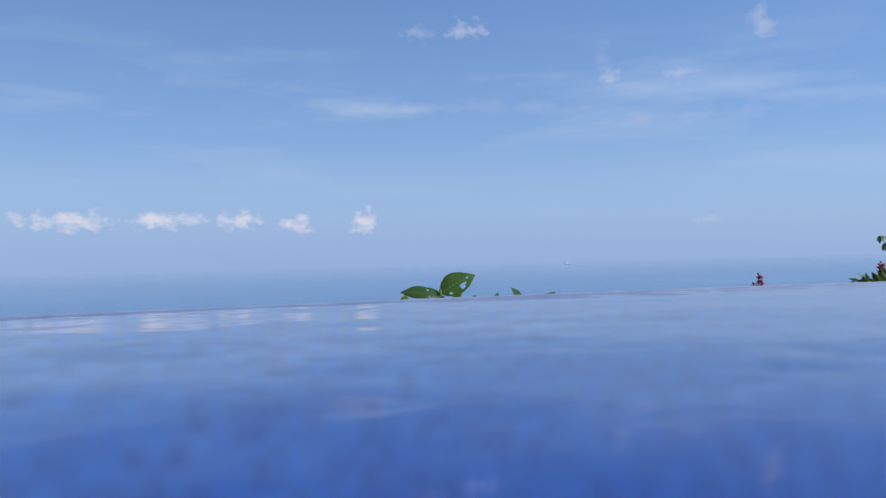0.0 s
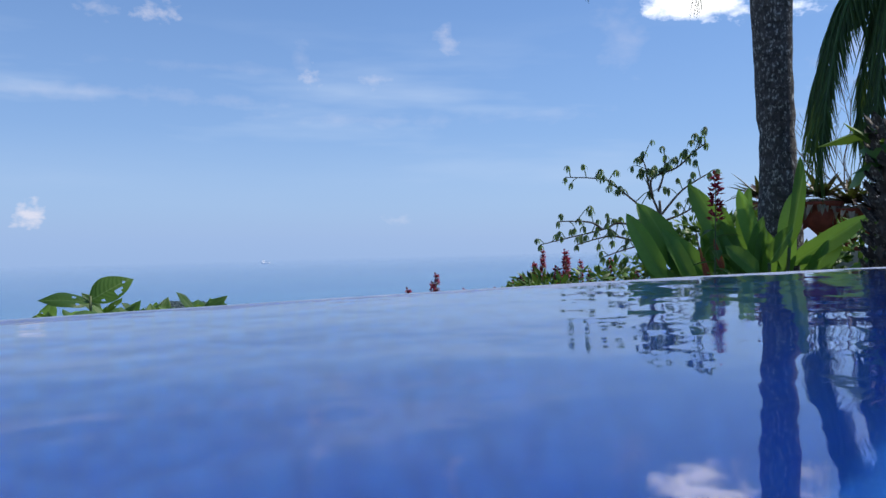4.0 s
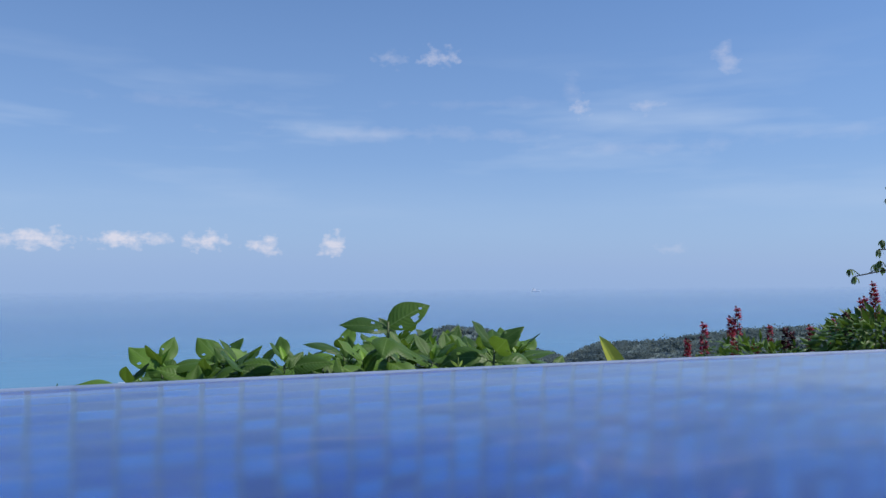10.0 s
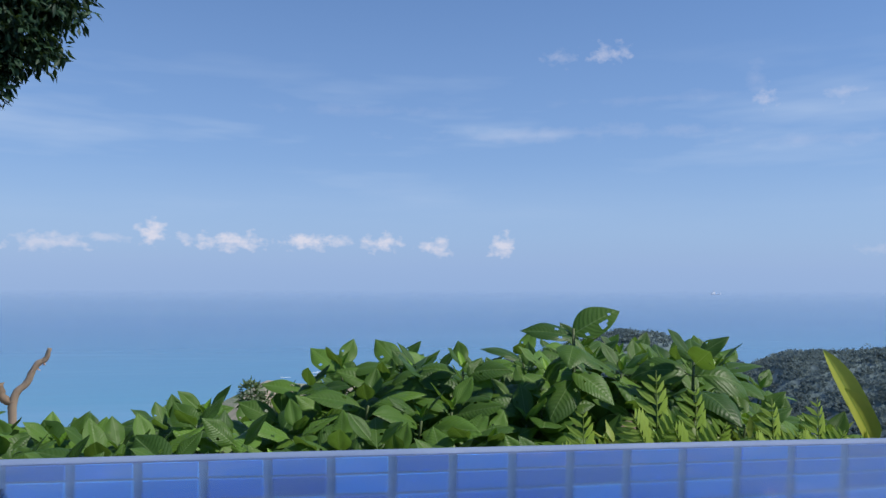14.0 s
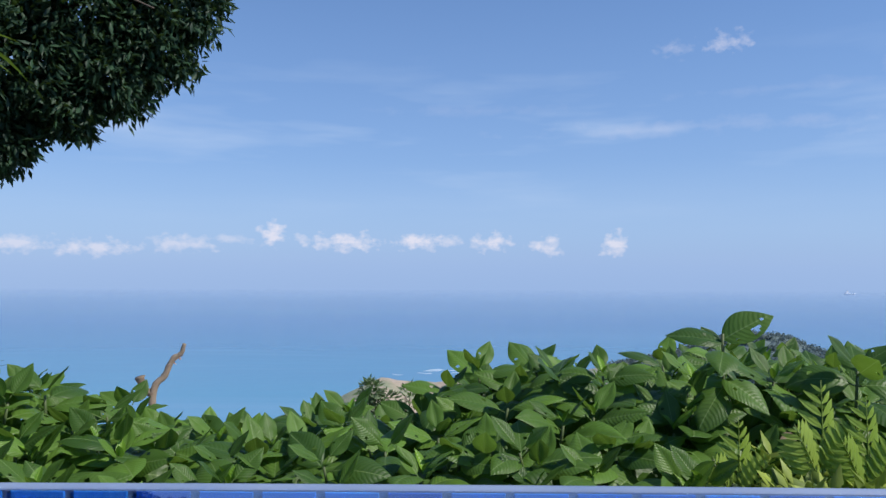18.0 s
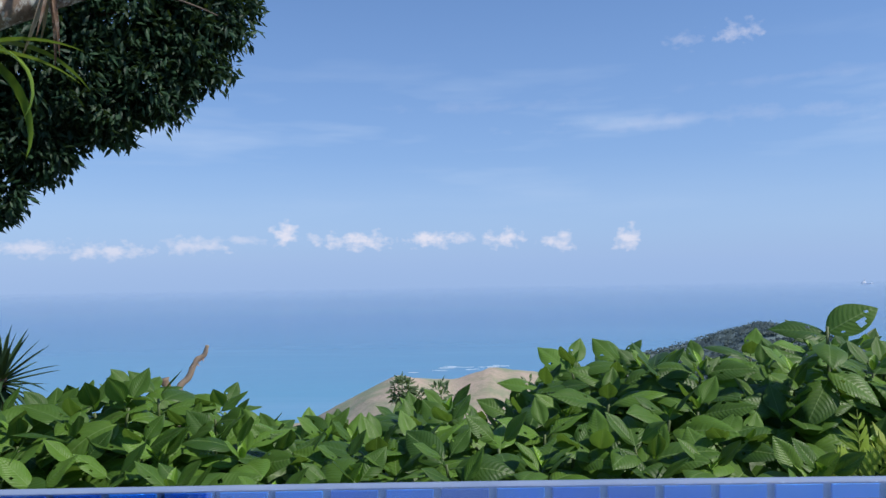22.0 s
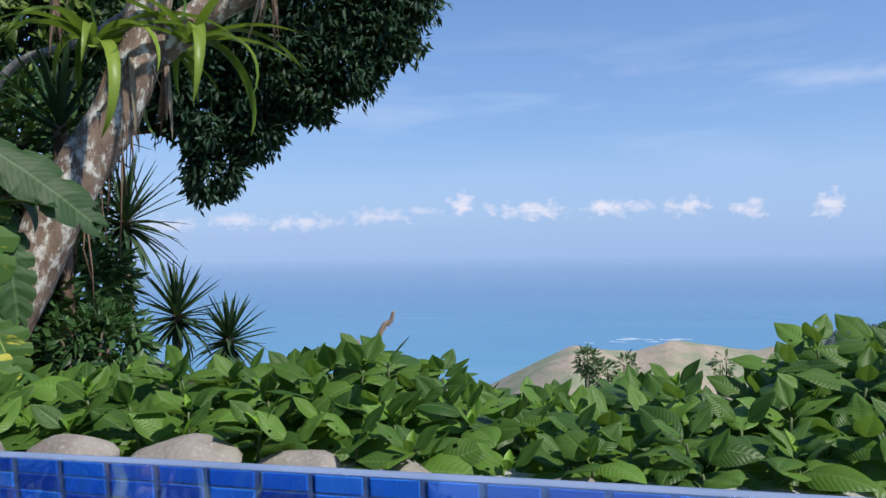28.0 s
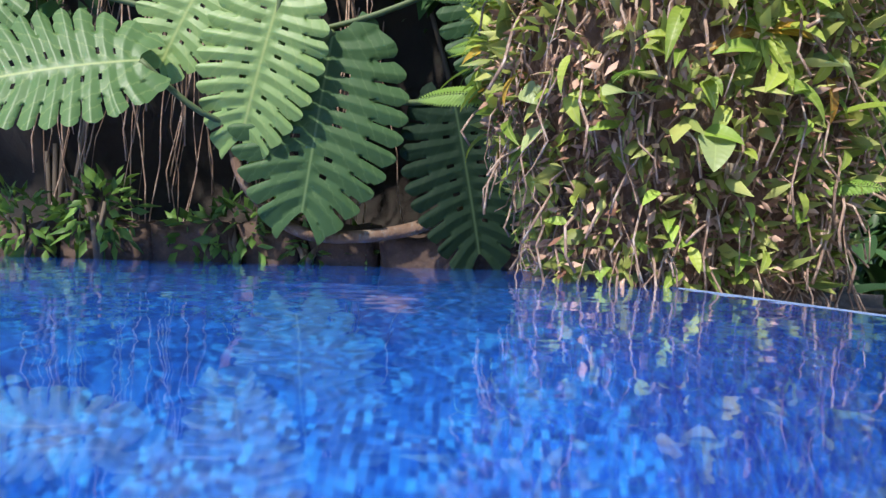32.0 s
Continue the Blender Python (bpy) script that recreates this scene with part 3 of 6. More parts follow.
def water_sheet():
    xs = np.concatenate([np.linspace(POOL_X0 + 0.002, POOL_X1 - 0.002, 120)])
    offs = [None, 0.0, 0.008, 0.014, 0.018, 0.020]
    zs = [-0.003, -0.003, -0.0035, -0.006, -0.013, -0.025]
    v = []
    for o, z in zip(offs, zs):
        for x in xs:
            v.append((x, POOL_Y0 + 0.002 if o is None else edge_y(x) + o, z))
    return v, grid_faces(len(offs), len(xs))


pool_water = tagged(part("water", water_sheet(), WATER), "still clear pool water mirroring the sky", "water", kind="structure")
pool_water.visible_shadow = False
deck = Geo()
deck.add(box_geo(-9, -9, -1.0, 9, POOL_Y0 - 0.3, 0.06))
tagged(part("terrace", deck, CEMENT, smooth=False), "pale cement terrace behind the pool", "terrace", kind="structure")

# ---- catch basin wall and boulders outside the edge ----


def bank_y(x):
    """The line of boulders that closes the catch basin below the pool."""
    return 2.30 - 0.42 * max(0.0, -1.45 - x) ** 1.15 + 0.10 * max(0.0, x + 1.0)


STONE_TOP = [(-3.0, -0.375), (-2.6, -0.40), (-2.1, -0.455), (-1.6, -0.54), (-1.3, -0.555), (-0.9, -0.575), (-0.4, -0.60), (0.4, -0.64)]


def build_channel():
    ch = thing("overflow_channel", 0, 2.2, -0.62, "low cement wall of the catch basin under the boulders", "channel", kind="structure")
    xs = np.linspace(-3.2, 2.2, 44)
    rows = [(-0.18, -0.36), (-0.16, -0.02), (-0.12, 0.0), (0.22, 0.004), (0.26, -0.02), (0.28, -0.36)]
    v = [(x, bank_y(x) - 2.2 + o, z - 0.24 * max(0.0, min(1.0, (x - 0.25) / 0.2)) * (z > -0.3)) for o, z in rows for x in xs]
    part("channel_wall", (v, grid_faces(len(rows), len(xs))), CEMENT, ch, smooth=False)
    v = [(x, (edge_y(x) + WALL_T if k < len(xs) else bank_y(x) - 0.1) - 2.2, -0.26) for k, x in enumerate(list(xs) * 2)]
    part("channel_floor", (v, grid_faces(2, len(xs))), CEMENT, ch, smooth=False)
    return ch


channel = build_channel()


def build_boulders():
    rnd = random.Random(5)
    x = -2.9
    while x < 0.35:
        w = rnd.uniform(0.10, 0.165)
        h = w * rnd.uniform(0.55, 0.75)
        g = ball(22, 13, 0.11, rnd.randint(0, 99), (w, w * 0.8, h), 1.2)
        ob = part("boulder", g, STONE_GREY)
        ob.matrix_basis = pose(x + w, bank_y(x + w) + rnd.uniform(0, 0.06), lerp_table(x + w, STONE_TOP) + rnd.uniform(-0.035, 0.015) - h, rnd.uniform(-8, 8), rnd.uniform(-8, 8), rnd.uniform(-25, 25))
        tagged(ob, "rounded grey river boulder set along the basin wall", "boulder", "boulders along the channel")
        x += w * 2 * rnd.uniform(0.9, 1.1)


build_boulders()

# ---- hedge ----
HEDGE_TOP = [(-3.2, -0.40), (-2.6, -0.38), (-2.25, -0.345), (-1.9, -0.32), (-1.75, -0.28), (-1.6, -0.245), (-1.5, -0.33), (-1.40, -0.315), (-1.2, -0.335), (-1.14, -0.42), (-1.0, -0.41), (-0.83, -0.43), (-0.7, -0.394), (-0.57, -0.37), (-0.47, -0.33), (-0.34, -0.37), (-0.2, -0.35), (-0.1, -0.28), (0.05, -0.205),
             (0.17, -0.185), (0.34, -0.20), (0.42, -0.205), (0.52, -0.27), (0.6, -0.17), (0.68, -0.14), (0.9, -0.12), (1.0, -0.165), (1.12, -0.185), (1.2, -0.16), (1.32, -0.18), (1.42, -0.26), (1.55, -0.36), (1.7, -0.38), (1.9, -0.55)]


def elliptic(t):
    """Half width of a broad leaf with a drawn-out tip."""
    return max(0.0, math.sin(math.pi * min(1, t) ** 0.9)) ** 0.72 * (1 - 0.22 * t) * (1 - 0.45 * t ** 7) * 1.08


def eaten(vf, n, seed, ns=14, nw=8):
    """Insect holes: single patches missing from a leaf."""
    rnd = random.Random(seed)
    gone = {rnd.randint(3, ns - 3) * nw + rnd.choice((1, 2, 5, 6)) for _ in range(n)}
    return vf[0], [q for i, q in enumerate(vf[1]) if i not in gone]


DROOPS = (-0.12, 0.12, 0.3, 0.5, 0.7, 0.95, 1.2)
LEAVES = [make_mesh("hedge_leaf", eaten(leaf_geo(0.235, 0.138, 14, 8, (0.55, 0.34, 0.42, 0.28, 0.36, 0.3, 0.4)[i], d, elliptic, (0.05, 0.12, 0.07)[i % 3], 0.05 * (i % 3 - 1), 0.025, 0.42), (0, 1, 2, 0, 3, 1, 2)[i], i), HEDGE_LEAF) for i, d in enumerate(DROOPS)]
YOUNG = [make_mesh("young_leaf", leaf_geo(0.10, 0.042, 6, 4, 0.5, 0.05 + 0.25 * i, elliptic), HEDGE_YOUNG) for i in range(2)]


def hedge_shrub(x, y, top, rnd, count=8):
    """A leafy shrub: an erect pair on top, level pairs below it, and large leaves hanging down its sides."""
    gz = -0.96
    sh = thing("hedge_shrub", x, y, gz, "leafy green hedge shrub with quilted leaves full of small insect holes", "shrub", "hedge beyond the pool edge")
    lean = Vector((rnd.uniform(-0.1, 0.1), rnd.uniform(-0.12, 0.02), 0))
    h = top - gz
    pts = bend([(0, 0, 0), lean * 0.4 + Vector((0, 0, h * 0.5)), lean + Vector((0, 0, h - 0.03))], 4)
    part("stem", tube(pts, [0.008 - 0.004 * i / len(pts) for i in range(len(pts))], 6), STEM_GREEN, sh)
    a0 = rnd.uniform(0, 6.28)
    z = h - 0.02
    rises = (0.95, 0.5, 0.28, 0.08, -0.1, -0.35, -0.55, -0.7)
    for k in range(count):
        tip = lean * (z / h) + Vector((0, 0, z))
        size = (0.5, 0.78, 0.95, 1.05, 1.05, 1.05, 1.0, 1.0)[k] * rnd.uniform(0.85, 1.12)
        for s in range(2):
            a = a0 + s * math.pi + rnd.uniform(-0.4, 0.4)
            rise = rises[k] + rnd.uniform(-0.22, 0.22)
            way = Vector((math.cos(a), math.sin(a) - (0.15 if k < 3 else 0.55), rise)).normalized()
            pick = (rnd.randint(0, 1), rnd.randint(1, 3), rnd.randint(2, 5), rnd.randint(3, 6))[min(k, 3)]
            m = aim(tip + way * 0.025, way, (rnd.uniform(-0.35, 0.35), -0.45 if k < 3 else -0.95, 1), size, rnd.uniform(-0.35, 0.35))
            part("leaf", LEAVES[pick], None, sh, "", m)
        a0 += math.pi / 2 + rnd.uniform(-0.4, 0.4)
        z -= 0.026 + 0.010 * k
    tip = lean + Vector((0, 0, h - 0.02))
    if rnd.random() < 0.6:
        for s in range(2):
            a = a0 + s * math.pi
            part("young_leaf", rnd.choice(YOUNG), None, sh, "", aim(tip, (math.cos(a) * 0.45, math.sin(a) * 0.45, 0.9), (0, 0, 1), rnd.uniform(0.45, 0.8)))
    return sh


def hedge_height(x, y):
    """Height of the hedge's top: low in front, rising to its crest."""
    k = (y - 0.35) / 2.55
    crest = 0.088 + (lerp_table(-0.21 + (x + 0.21) / k, HEDGE_TOP) - 0.075 - 0.088) * k
    t = max(0.0, min(1.0, (y - bank_y(x) - 0.15) / 0.6))
    front = min(crest, -0.52)
    return front + (crest - front) * t


def build_hedge():
    rnd = random.Random(11)
    for j, d in enumerate((0.16, 0.34, 0.54, 0.74, 0.96, 1.2)):
        x = -3.2 + 0.08 * (j % 2)
        while x < 1.75:
            xx = x + rnd.uniform(-0.04, 0.04)
            yy = bank_y(xx) + d + rnd.uniform(-0.08, 0.08)
            x += rnd.uniform(0.135, 0.175)
            if xx > 0.82 and yy < 2.66 or xx < -2.42 - 0.65 * d or xx < -1.8 and d < 0.3:
                continue
            hedge_shrub(xx, yy, hedge_height(xx, yy) + rnd.uniform(-0.05, 0.012), rnd)
    # taller single sprigs
    for xx, yy, top in ((-1.64, 2.72, -0.335), (-1.50, 2.86, -0.335), (0.05, 3.2, -0.305), (0.26, 3.5, -0.32), (0.42, 3.1, -0.29), (1.22, 2.85, -0.23)):
        hedge_shrub(xx, yy, top, rnd)


build_hedge()


def tall_sprig():
    """The sprig that stands above the rest of the hedge, one of its leaves with a large hole."""
    sh = thing("hedge_shrub", 0.79, 2.83, -0.96, "tallest hedge sprig with a large hole eaten in its top leaf", "shrub", "hedge beyond the pool edge")
    part("stem", tube([(0, 0, 0), (0.01, 0, 0.4), (0.0, 0, 0.82)], [0.009, 0.008, 0.005], 6), STEM_GREEN, sh)
    big = leaf_geo(0.185, 0.115, 16, 8, 0.2, 0.25, elliptic, 0.05, 0.04, 0.02)
    holed = make_mesh("hedge_leaf", (big[0], [q for i, q in enumerate(big[1]) if i not in (69, 70, 77, 78, 85, 30, 99)]), HEDGE_LEAF)
    part("leaf", holed, None, sh, "leaf with a large eaten hole", aim((0.0, 0, 0.80), (0.75, -0.2, 0.52), (0.1, -0.75, 0.6)))
    for k, (a, r, s) in enumerate(((3.0, 0.3, 1.0), (-1.9, 0.1, 1.0), (2.2, -0.1, 1.05), (0.3, -0.2, 1.0), (-0.9, -0.3, 1.0), (4.0, -0.35, 1.1), (1.2, 0.1, 1.0), (-2.6, -0.5, 1.05))):
        part("leaf", LEAVES[2 + k % 4], None, sh, "", aim((0, 0, 0.79 - 0.03 * k), (math.cos(a), math.sin(a), r), (0, -0.6, 1), s * 0.8))


tall_sprig()

# ---- plant builders ----
_rs = np.random.RandomState(7)


def leaf_swarm(points, size, out=None, flat=0.5, droop=0.3, ratio=0.42, spread=0.35):
    """Many small pointed leaves at points; out: the way each one grows. One mesh's vertices and faces."""
    n = len(points)
    p = np.asarray(points, float)
    d = _rs.normal(size=(n, 3))
    if out is not None:
        d = d * 0.6 + np.asarray(out)
    d[:, 2] -= droop
    d /= np.linalg.norm(d, axis=1)[:, None]
    u = _rs.normal(size=(n, 3)) * flat + np.array([0, 0, 1.0])
    s = np.cross(d, u)
    s /= np.linalg.norm(s, axis=1)[:, None] + 1e-9
    w = np.cross(s, d)
    L = size * (1 + spread * (_rs.rand(n, 1) * 2 - 1))
    W = L * ratio / 2
    mid = p + d * L * 0.45
    bow = w * L * 0.06
    v = np.stack([p, mid + s * W - bow, mid + bow, mid - s * W - bow, p + d * L - bow * 2], 1).reshape(-1, 3)
    f = []
    for i in range(n):
        k = i * 5
        f += [(k, k + 1, k + 2), (k, k + 2, k + 3), (k + 2, k + 1, k + 4), (k + 3, k + 2, k + 4)]
    return v, f


def swarm_in(c, r, n, shell=0.5):
    """Random points in an ellipsoid, more of them towards its skin; also the way outwards."""
    q = _rs.normal(size=(n, 3))
    q /= np.linalg.norm(q, axis=1)[:, None]
    t = (shell + (1 - shell) * _rs.rand(n, 1)) ** 0.6
    return np.asarray(c) + q * t * np.asarray(r), q


def lobed_leaf(length, width, slits=7, cut=0.42, holes=True, droop=0.4, ns=110, nw=26, fold=0.12, wave=0.03, seed=0):
    """A big split leaf along +y: heart-shaped, cut into strips that lean to the tip, with small holes by the rib."""
    rnd = random.Random(seed + int(length * 1000))
    cuts = [cut + rnd.uniform(-0.10, 0.14) for _ in range(2 * slits + 2)]
    bow = [rnd.uniform(0.75, 1.25) for _ in range(2 * slits + 2)]
    v = []
    for i in range(ns + 1):
        t = i / ns
        prof = math.sin(math.pi * (0.04 + 0.93 * t ** 0.72)) ** 0.62
        for j in range(nw + 1):
            u = 2 * j / nw - 1
            au = abs(u)
            k = int(t * slits) * 2 + (u > 0)
            off = abs((t * slits) % 1.0 - 0.5) * 2
            w = prof * width / 2
            x = u * w * (1 - (0.16 * (1 - off) ** 2 if au > cut else 0.0))
            y = t * length * 0.86 + 0.14 * length * au ** 1.3 * (0.25 + 0.75 * t) - 0.17 * length * au ** 2 * (1 - t) ** 4
            z = fold * abs(x) - droop * length * t * t * 0.5 - wave * length * au ** 2 * bow[k % len(bow)] * 2.2 - 0.012 * length * (1 - off) * (au > 0.1)
            v.append((x, y, z))
    f = []
    for i in range(ns):
        for j in range(nw):
            t, us = (i + 0.5) / ns, 2 * (j + 0.5) / nw - 1
            u = abs(us)
            k = int(t * slits) * 2 + (us > 0)
            ph = abs((t * slits) % 1.0 - 0.5)
            c = cuts[k % len(cuts)]
            if u > c and 0.06 < t < 0.95 and ph < 0.02 + 0.065 * (u - c) / (1 - c):
                continue
            if holes and ph < 0.11 and 0.17 < u < 0.29 and 0.12 < t < 0.86 and (k * 7) % 5 < 4:
                continue
            f.append((i * (nw + 1) + j, i * (nw + 1) + j + 1, (i + 1) * (nw + 1) + j + 1, (i + 1) * (nw + 1) + j))
    return v, f


def heart(t):
    return min(1.0, (t + 0.02) / 0.2) ** 0.5 * max(0.0, 1 - max(0.0, (t - 0.2) / 0.8) ** 1.7) ** 0.8


def oblong(t):
    return min(1.0, (t + 0.02) / 0.25) ** 0.7 * max(0.0, 1 - max(0.0, (t - 0.5) / 0.5) ** 2.2) ** 0.8


def blade(t):
    return min(1.0, (t + 0.05) / 0.12) * max(0.0, 1 - t) ** 0.55


def fern_frond(length, width, n=22, droop=0.5, seed=0, rake=0.35):
    """A feather of narrow leaflets along a bent rib."""
    g = Geo()
    rib = []
    y = z = 0.0
    for i in range(n + 1):
        a = droop * i / n
        rib.append((0, y, z))
        y += math.cos(a) * length / n
        z -= math.sin(a) * length / n
    g.add(tube(rib, [0.003 * (1 - 0.7 * i / n) for i in range(n + 1)], 4))
    lf = leaf_geo(1.0, 0.26, 3, 2, 0.1, 0.3, oblong)
    for i in range(2, n + 1):
        t = i / n
        w = width / 2 * math.sin(math.pi * min(1, t * 0.9 + 0.12)) ** 0.7
        for s in (-1, 1):
            g.add(lf, aim(rib[i], (s, rake, -0.1), (0, 0, 1), w))
    return g


def plume(length, n=46, leaflet=0.4, droop=1.3, hang=1.0, seed=0):
    """A palm frond with long hanging leaflets."""
    rnd = random.Random(seed)
    g = Geo()
    rib = []
    y = z = 0.0
    for i in range(n + 1):
        a = -0.5 + (droop + 0.5) * i / n
        rib.append((0, y, z))
        y += math.cos(a) * length / n
        z -= math.sin(a) * length / n
    g.add(tube(rib, [0.018 * (1 - 0.85 * i / n) for i in range(n + 1)], 5))
    lf = leaf_geo(1.0, 0.05, 5, 2, 0.5, 0.5, blade)
    for i in range(4, n + 1):
        t = i / n
        w = leaflet * math.sin(math.pi * min(1, t * 0.85 + 0.15)) ** 0.6
        for s in (-1, 1):
            g.add(lf, aim(rib[i], (s * rnd.uniform(0.7, 1.0), 0.5, -hang * rnd.uniform(0.6, 1.2)), (0, 0.3, 1), w * rnd.uniform(0.85, 1.1)))
    return g


def island_leaf(name, dark, light, rough=0.5, thin=0.2):
    return leaf_mat(name, dark, light, light, rough, island=True, thin=thin)


LEAF_BIRD = leaf_mat("paddle_leaf_green", (0.08, 0.20, 0.04), (0.18, 0.36, 0.07), (0.2, 0.36, 0.1), 0.35, 0.008, 30.0, thin=0.4, veiny=0.12)
LEAF_STRIPE = leaf_mat("striped_yellow_leaf", (0.30, 0.36, 0.05), (0.45, 0.48, 0.08), (0.12, 0.24, 0.03), 0.4, 0.004, 0.0, thin=0.25, veiny=0.0)
LEAF_LIME = leaf_mat("lime_leaf", (0.24, 0.37, 0.05), (0.36, 0.49, 0.09), (0.35, 0.45, 0.12), 0.45, 0.002, 80.0, thin=0.3, veiny=0.15)
SHRUB_LEAF = island_leaf("shrub_leaf", (0.04, 0.10, 0.02), (0.12, 0.23, 0.045))
SHRUB_DARK = island_leaf("shrub_leaf_dark", (0.022, 0.058, 0.020), (0.062, 0.135, 0.040), 0.45, 0.12)
CECROPIA_LEAF = island_leaf("cecropia_leaf", (0.10, 0.16, 0.09), (0.22, 0.29, 0.16), 0.6, 0.45)
PETAL_RED = island_leaf("red_petal", (0.25, 0.006, 0.035), (0.46, 0.012, 0.075), 0.6, 0.1)
PETAL_DARK = island_leaf("dark_dry_petal", (0.035, 0.012, 0.022), (0.11, 0.02, 0.035), 0.8, 0.0)
TERRACOTTA = rock_mat("red_terracotta", (0.24, 0.05, 0.03), (0.36, 0.085, 0.05), (0.12, 0.03, 0.02), 14)
LEAF_CORAL = leaf_mat("coral_bract", (0.34, 0.06, 0.03), (0.48, 0.12, 0.05), (0.5, 0.2, 0.1), 0.5, thin=0.15, veiny=0.0)
BROM_DARK = leaf_mat("dark_bromeliad_leaf", (0.035, 0.018, 0.018), (0.09, 0.035, 0.03), (0.1, 0.04, 0.03), 0.45, thin=0.1, veiny=0.0)
DRY_LEAF = leaf_mat("dry_pale_leaf", (0.26, 0.19, 0.13), (0.5, 0.41, 0.32), (0.3, 0.22, 0.15), 0.8, thin=0.15, veiny=0.0)
PALM_LEAF = island_leaf("palm_leaflet", (0.020, 0.055, 0.018), (0.055, 0.12, 0.03), 0.45, 0.15)
TWIG = Mat("grey_brown_twig").base((0.13, 0.10, 0.075)).rough(0.9).m
WHITE_PLASTER = rock_mat("white_plaster", (0.55, 0.53, 0.49), (0.68, 0.66, 0.62), (0.45, 0.43, 0.4), 6)

# ---- garden towards the right of the terrace ----


def paddle_clump():
    rnd = random.Random(3)
    th = thing("paddle_leaf_plant", 5.62, 2.3, -1.1, "clump of large upright green paddle-shaped leaves", "plant")
    # each blade: side place and height of its foot, then of its tip, and its width to its length
    blades = [(0.62, 0.82, 0.99, 1.50, 0.30), (0.77, 0.82, 1.05, 1.37, 0.26), (0.42, 0.82, 0.77, 1.19, 0.34), (0.19, 0.90, 0.56, 1.62, 0.24), (0.33, 0.86, 0.47, 1.30, 0.34), (0.15, 1.0, 0.25, 1.56, 0.27), (0.06, 1.0, 0.22, 1.56, 0.25), (-0.03, 0.85, 0.07, 1.25, 0.4),
              (-0.14, 0.86, -0.08, 1.55, 0.22), (-0.14, 1.1, -0.27, 1.78, 0.16), (-0.14, 0.96, -0.67, 1.33, 0.24), (-0.29, 0.88, -0.49, 1.18, 0.44), (0.0, 0.98, -0.15, 1.25, 0.41), (0.08, 0.9, 0.28, 1.12, 0.47), (0.53, 0.8, 0.85, 1.12, 0.36), (-0.27, 0.85, -0.34, 1.12, 0.5), (0.21, 0.9, 0.36, 1.44, 0.22)]
    for k in range(12):
        s0 = -0.35 + 0.1 * k + rnd.uniform(-0.05, 0.05)
        blades.append((s0, 0.75, s0 + (s0 - 0.2) * 0.5 + rnd.uniform(-0.1, 0.1), rnd.uniform(1.05, 1.4) - 0.25 * abs(s0 - 0.2), 0.24))
    across = Vector((-0.40, 0.92, 0)).normalized()
    deep = Vector((0.92, 0.40, 0)).normalized()
    for i, (s0, h0, s1, h1, ratio) in enumerate(blades):
        d = rnd.uniform(-0.22, 0.22)
        foot = across * s0 + deep * d + Vector((0, 0, h0))
        tip = across * s1 + deep * (d - rnd.uniform(0.0, 0.12)) + Vector((0, 0, h1))
        root = across * s0 * 0.55 + deep * d * 0.5
        stalk = part("leaf_stalk", tube(bend([tuple(root), tuple(root.lerp(foot, 0.6)), tuple(foot)], 4), [0.02, 0.019, 0.018, 0.017, 0.016, 0.015, 0.014, 0.013, 0.012], 6), STEM_GREEN, th)
        L = (tip - foot).length * 1.03
        me = leaf_geo(L, L * ratio * 0.95, 14, 6, 0.42, 0.12 + 0.1 * (i % 3), oblong, 0.04, 0.05 * (i % 3 - 1), 0.0)
        part("leaf_blade", me, LEAF_BIRD, stalk, "", aim(foot, tip - foot, -deep + across * rnd.uniform(-0.55, 0.55) + Vector((0, 0, 0.3))))
    for k in range(2):
        part("flower_bract", leaf_geo(0.26, 0.06, 5, 2, 0.8, 0.2, blade), LEAF_CORAL, th, "orange red flower bract", aim(across * (0.42 - 0.1 * k) - deep * 0.3 + Vector((0, 0, 0.85 + 0.08 * k)), across * 0.3 + Vector((0, 0, 1)), -deep))


paddle_clump()


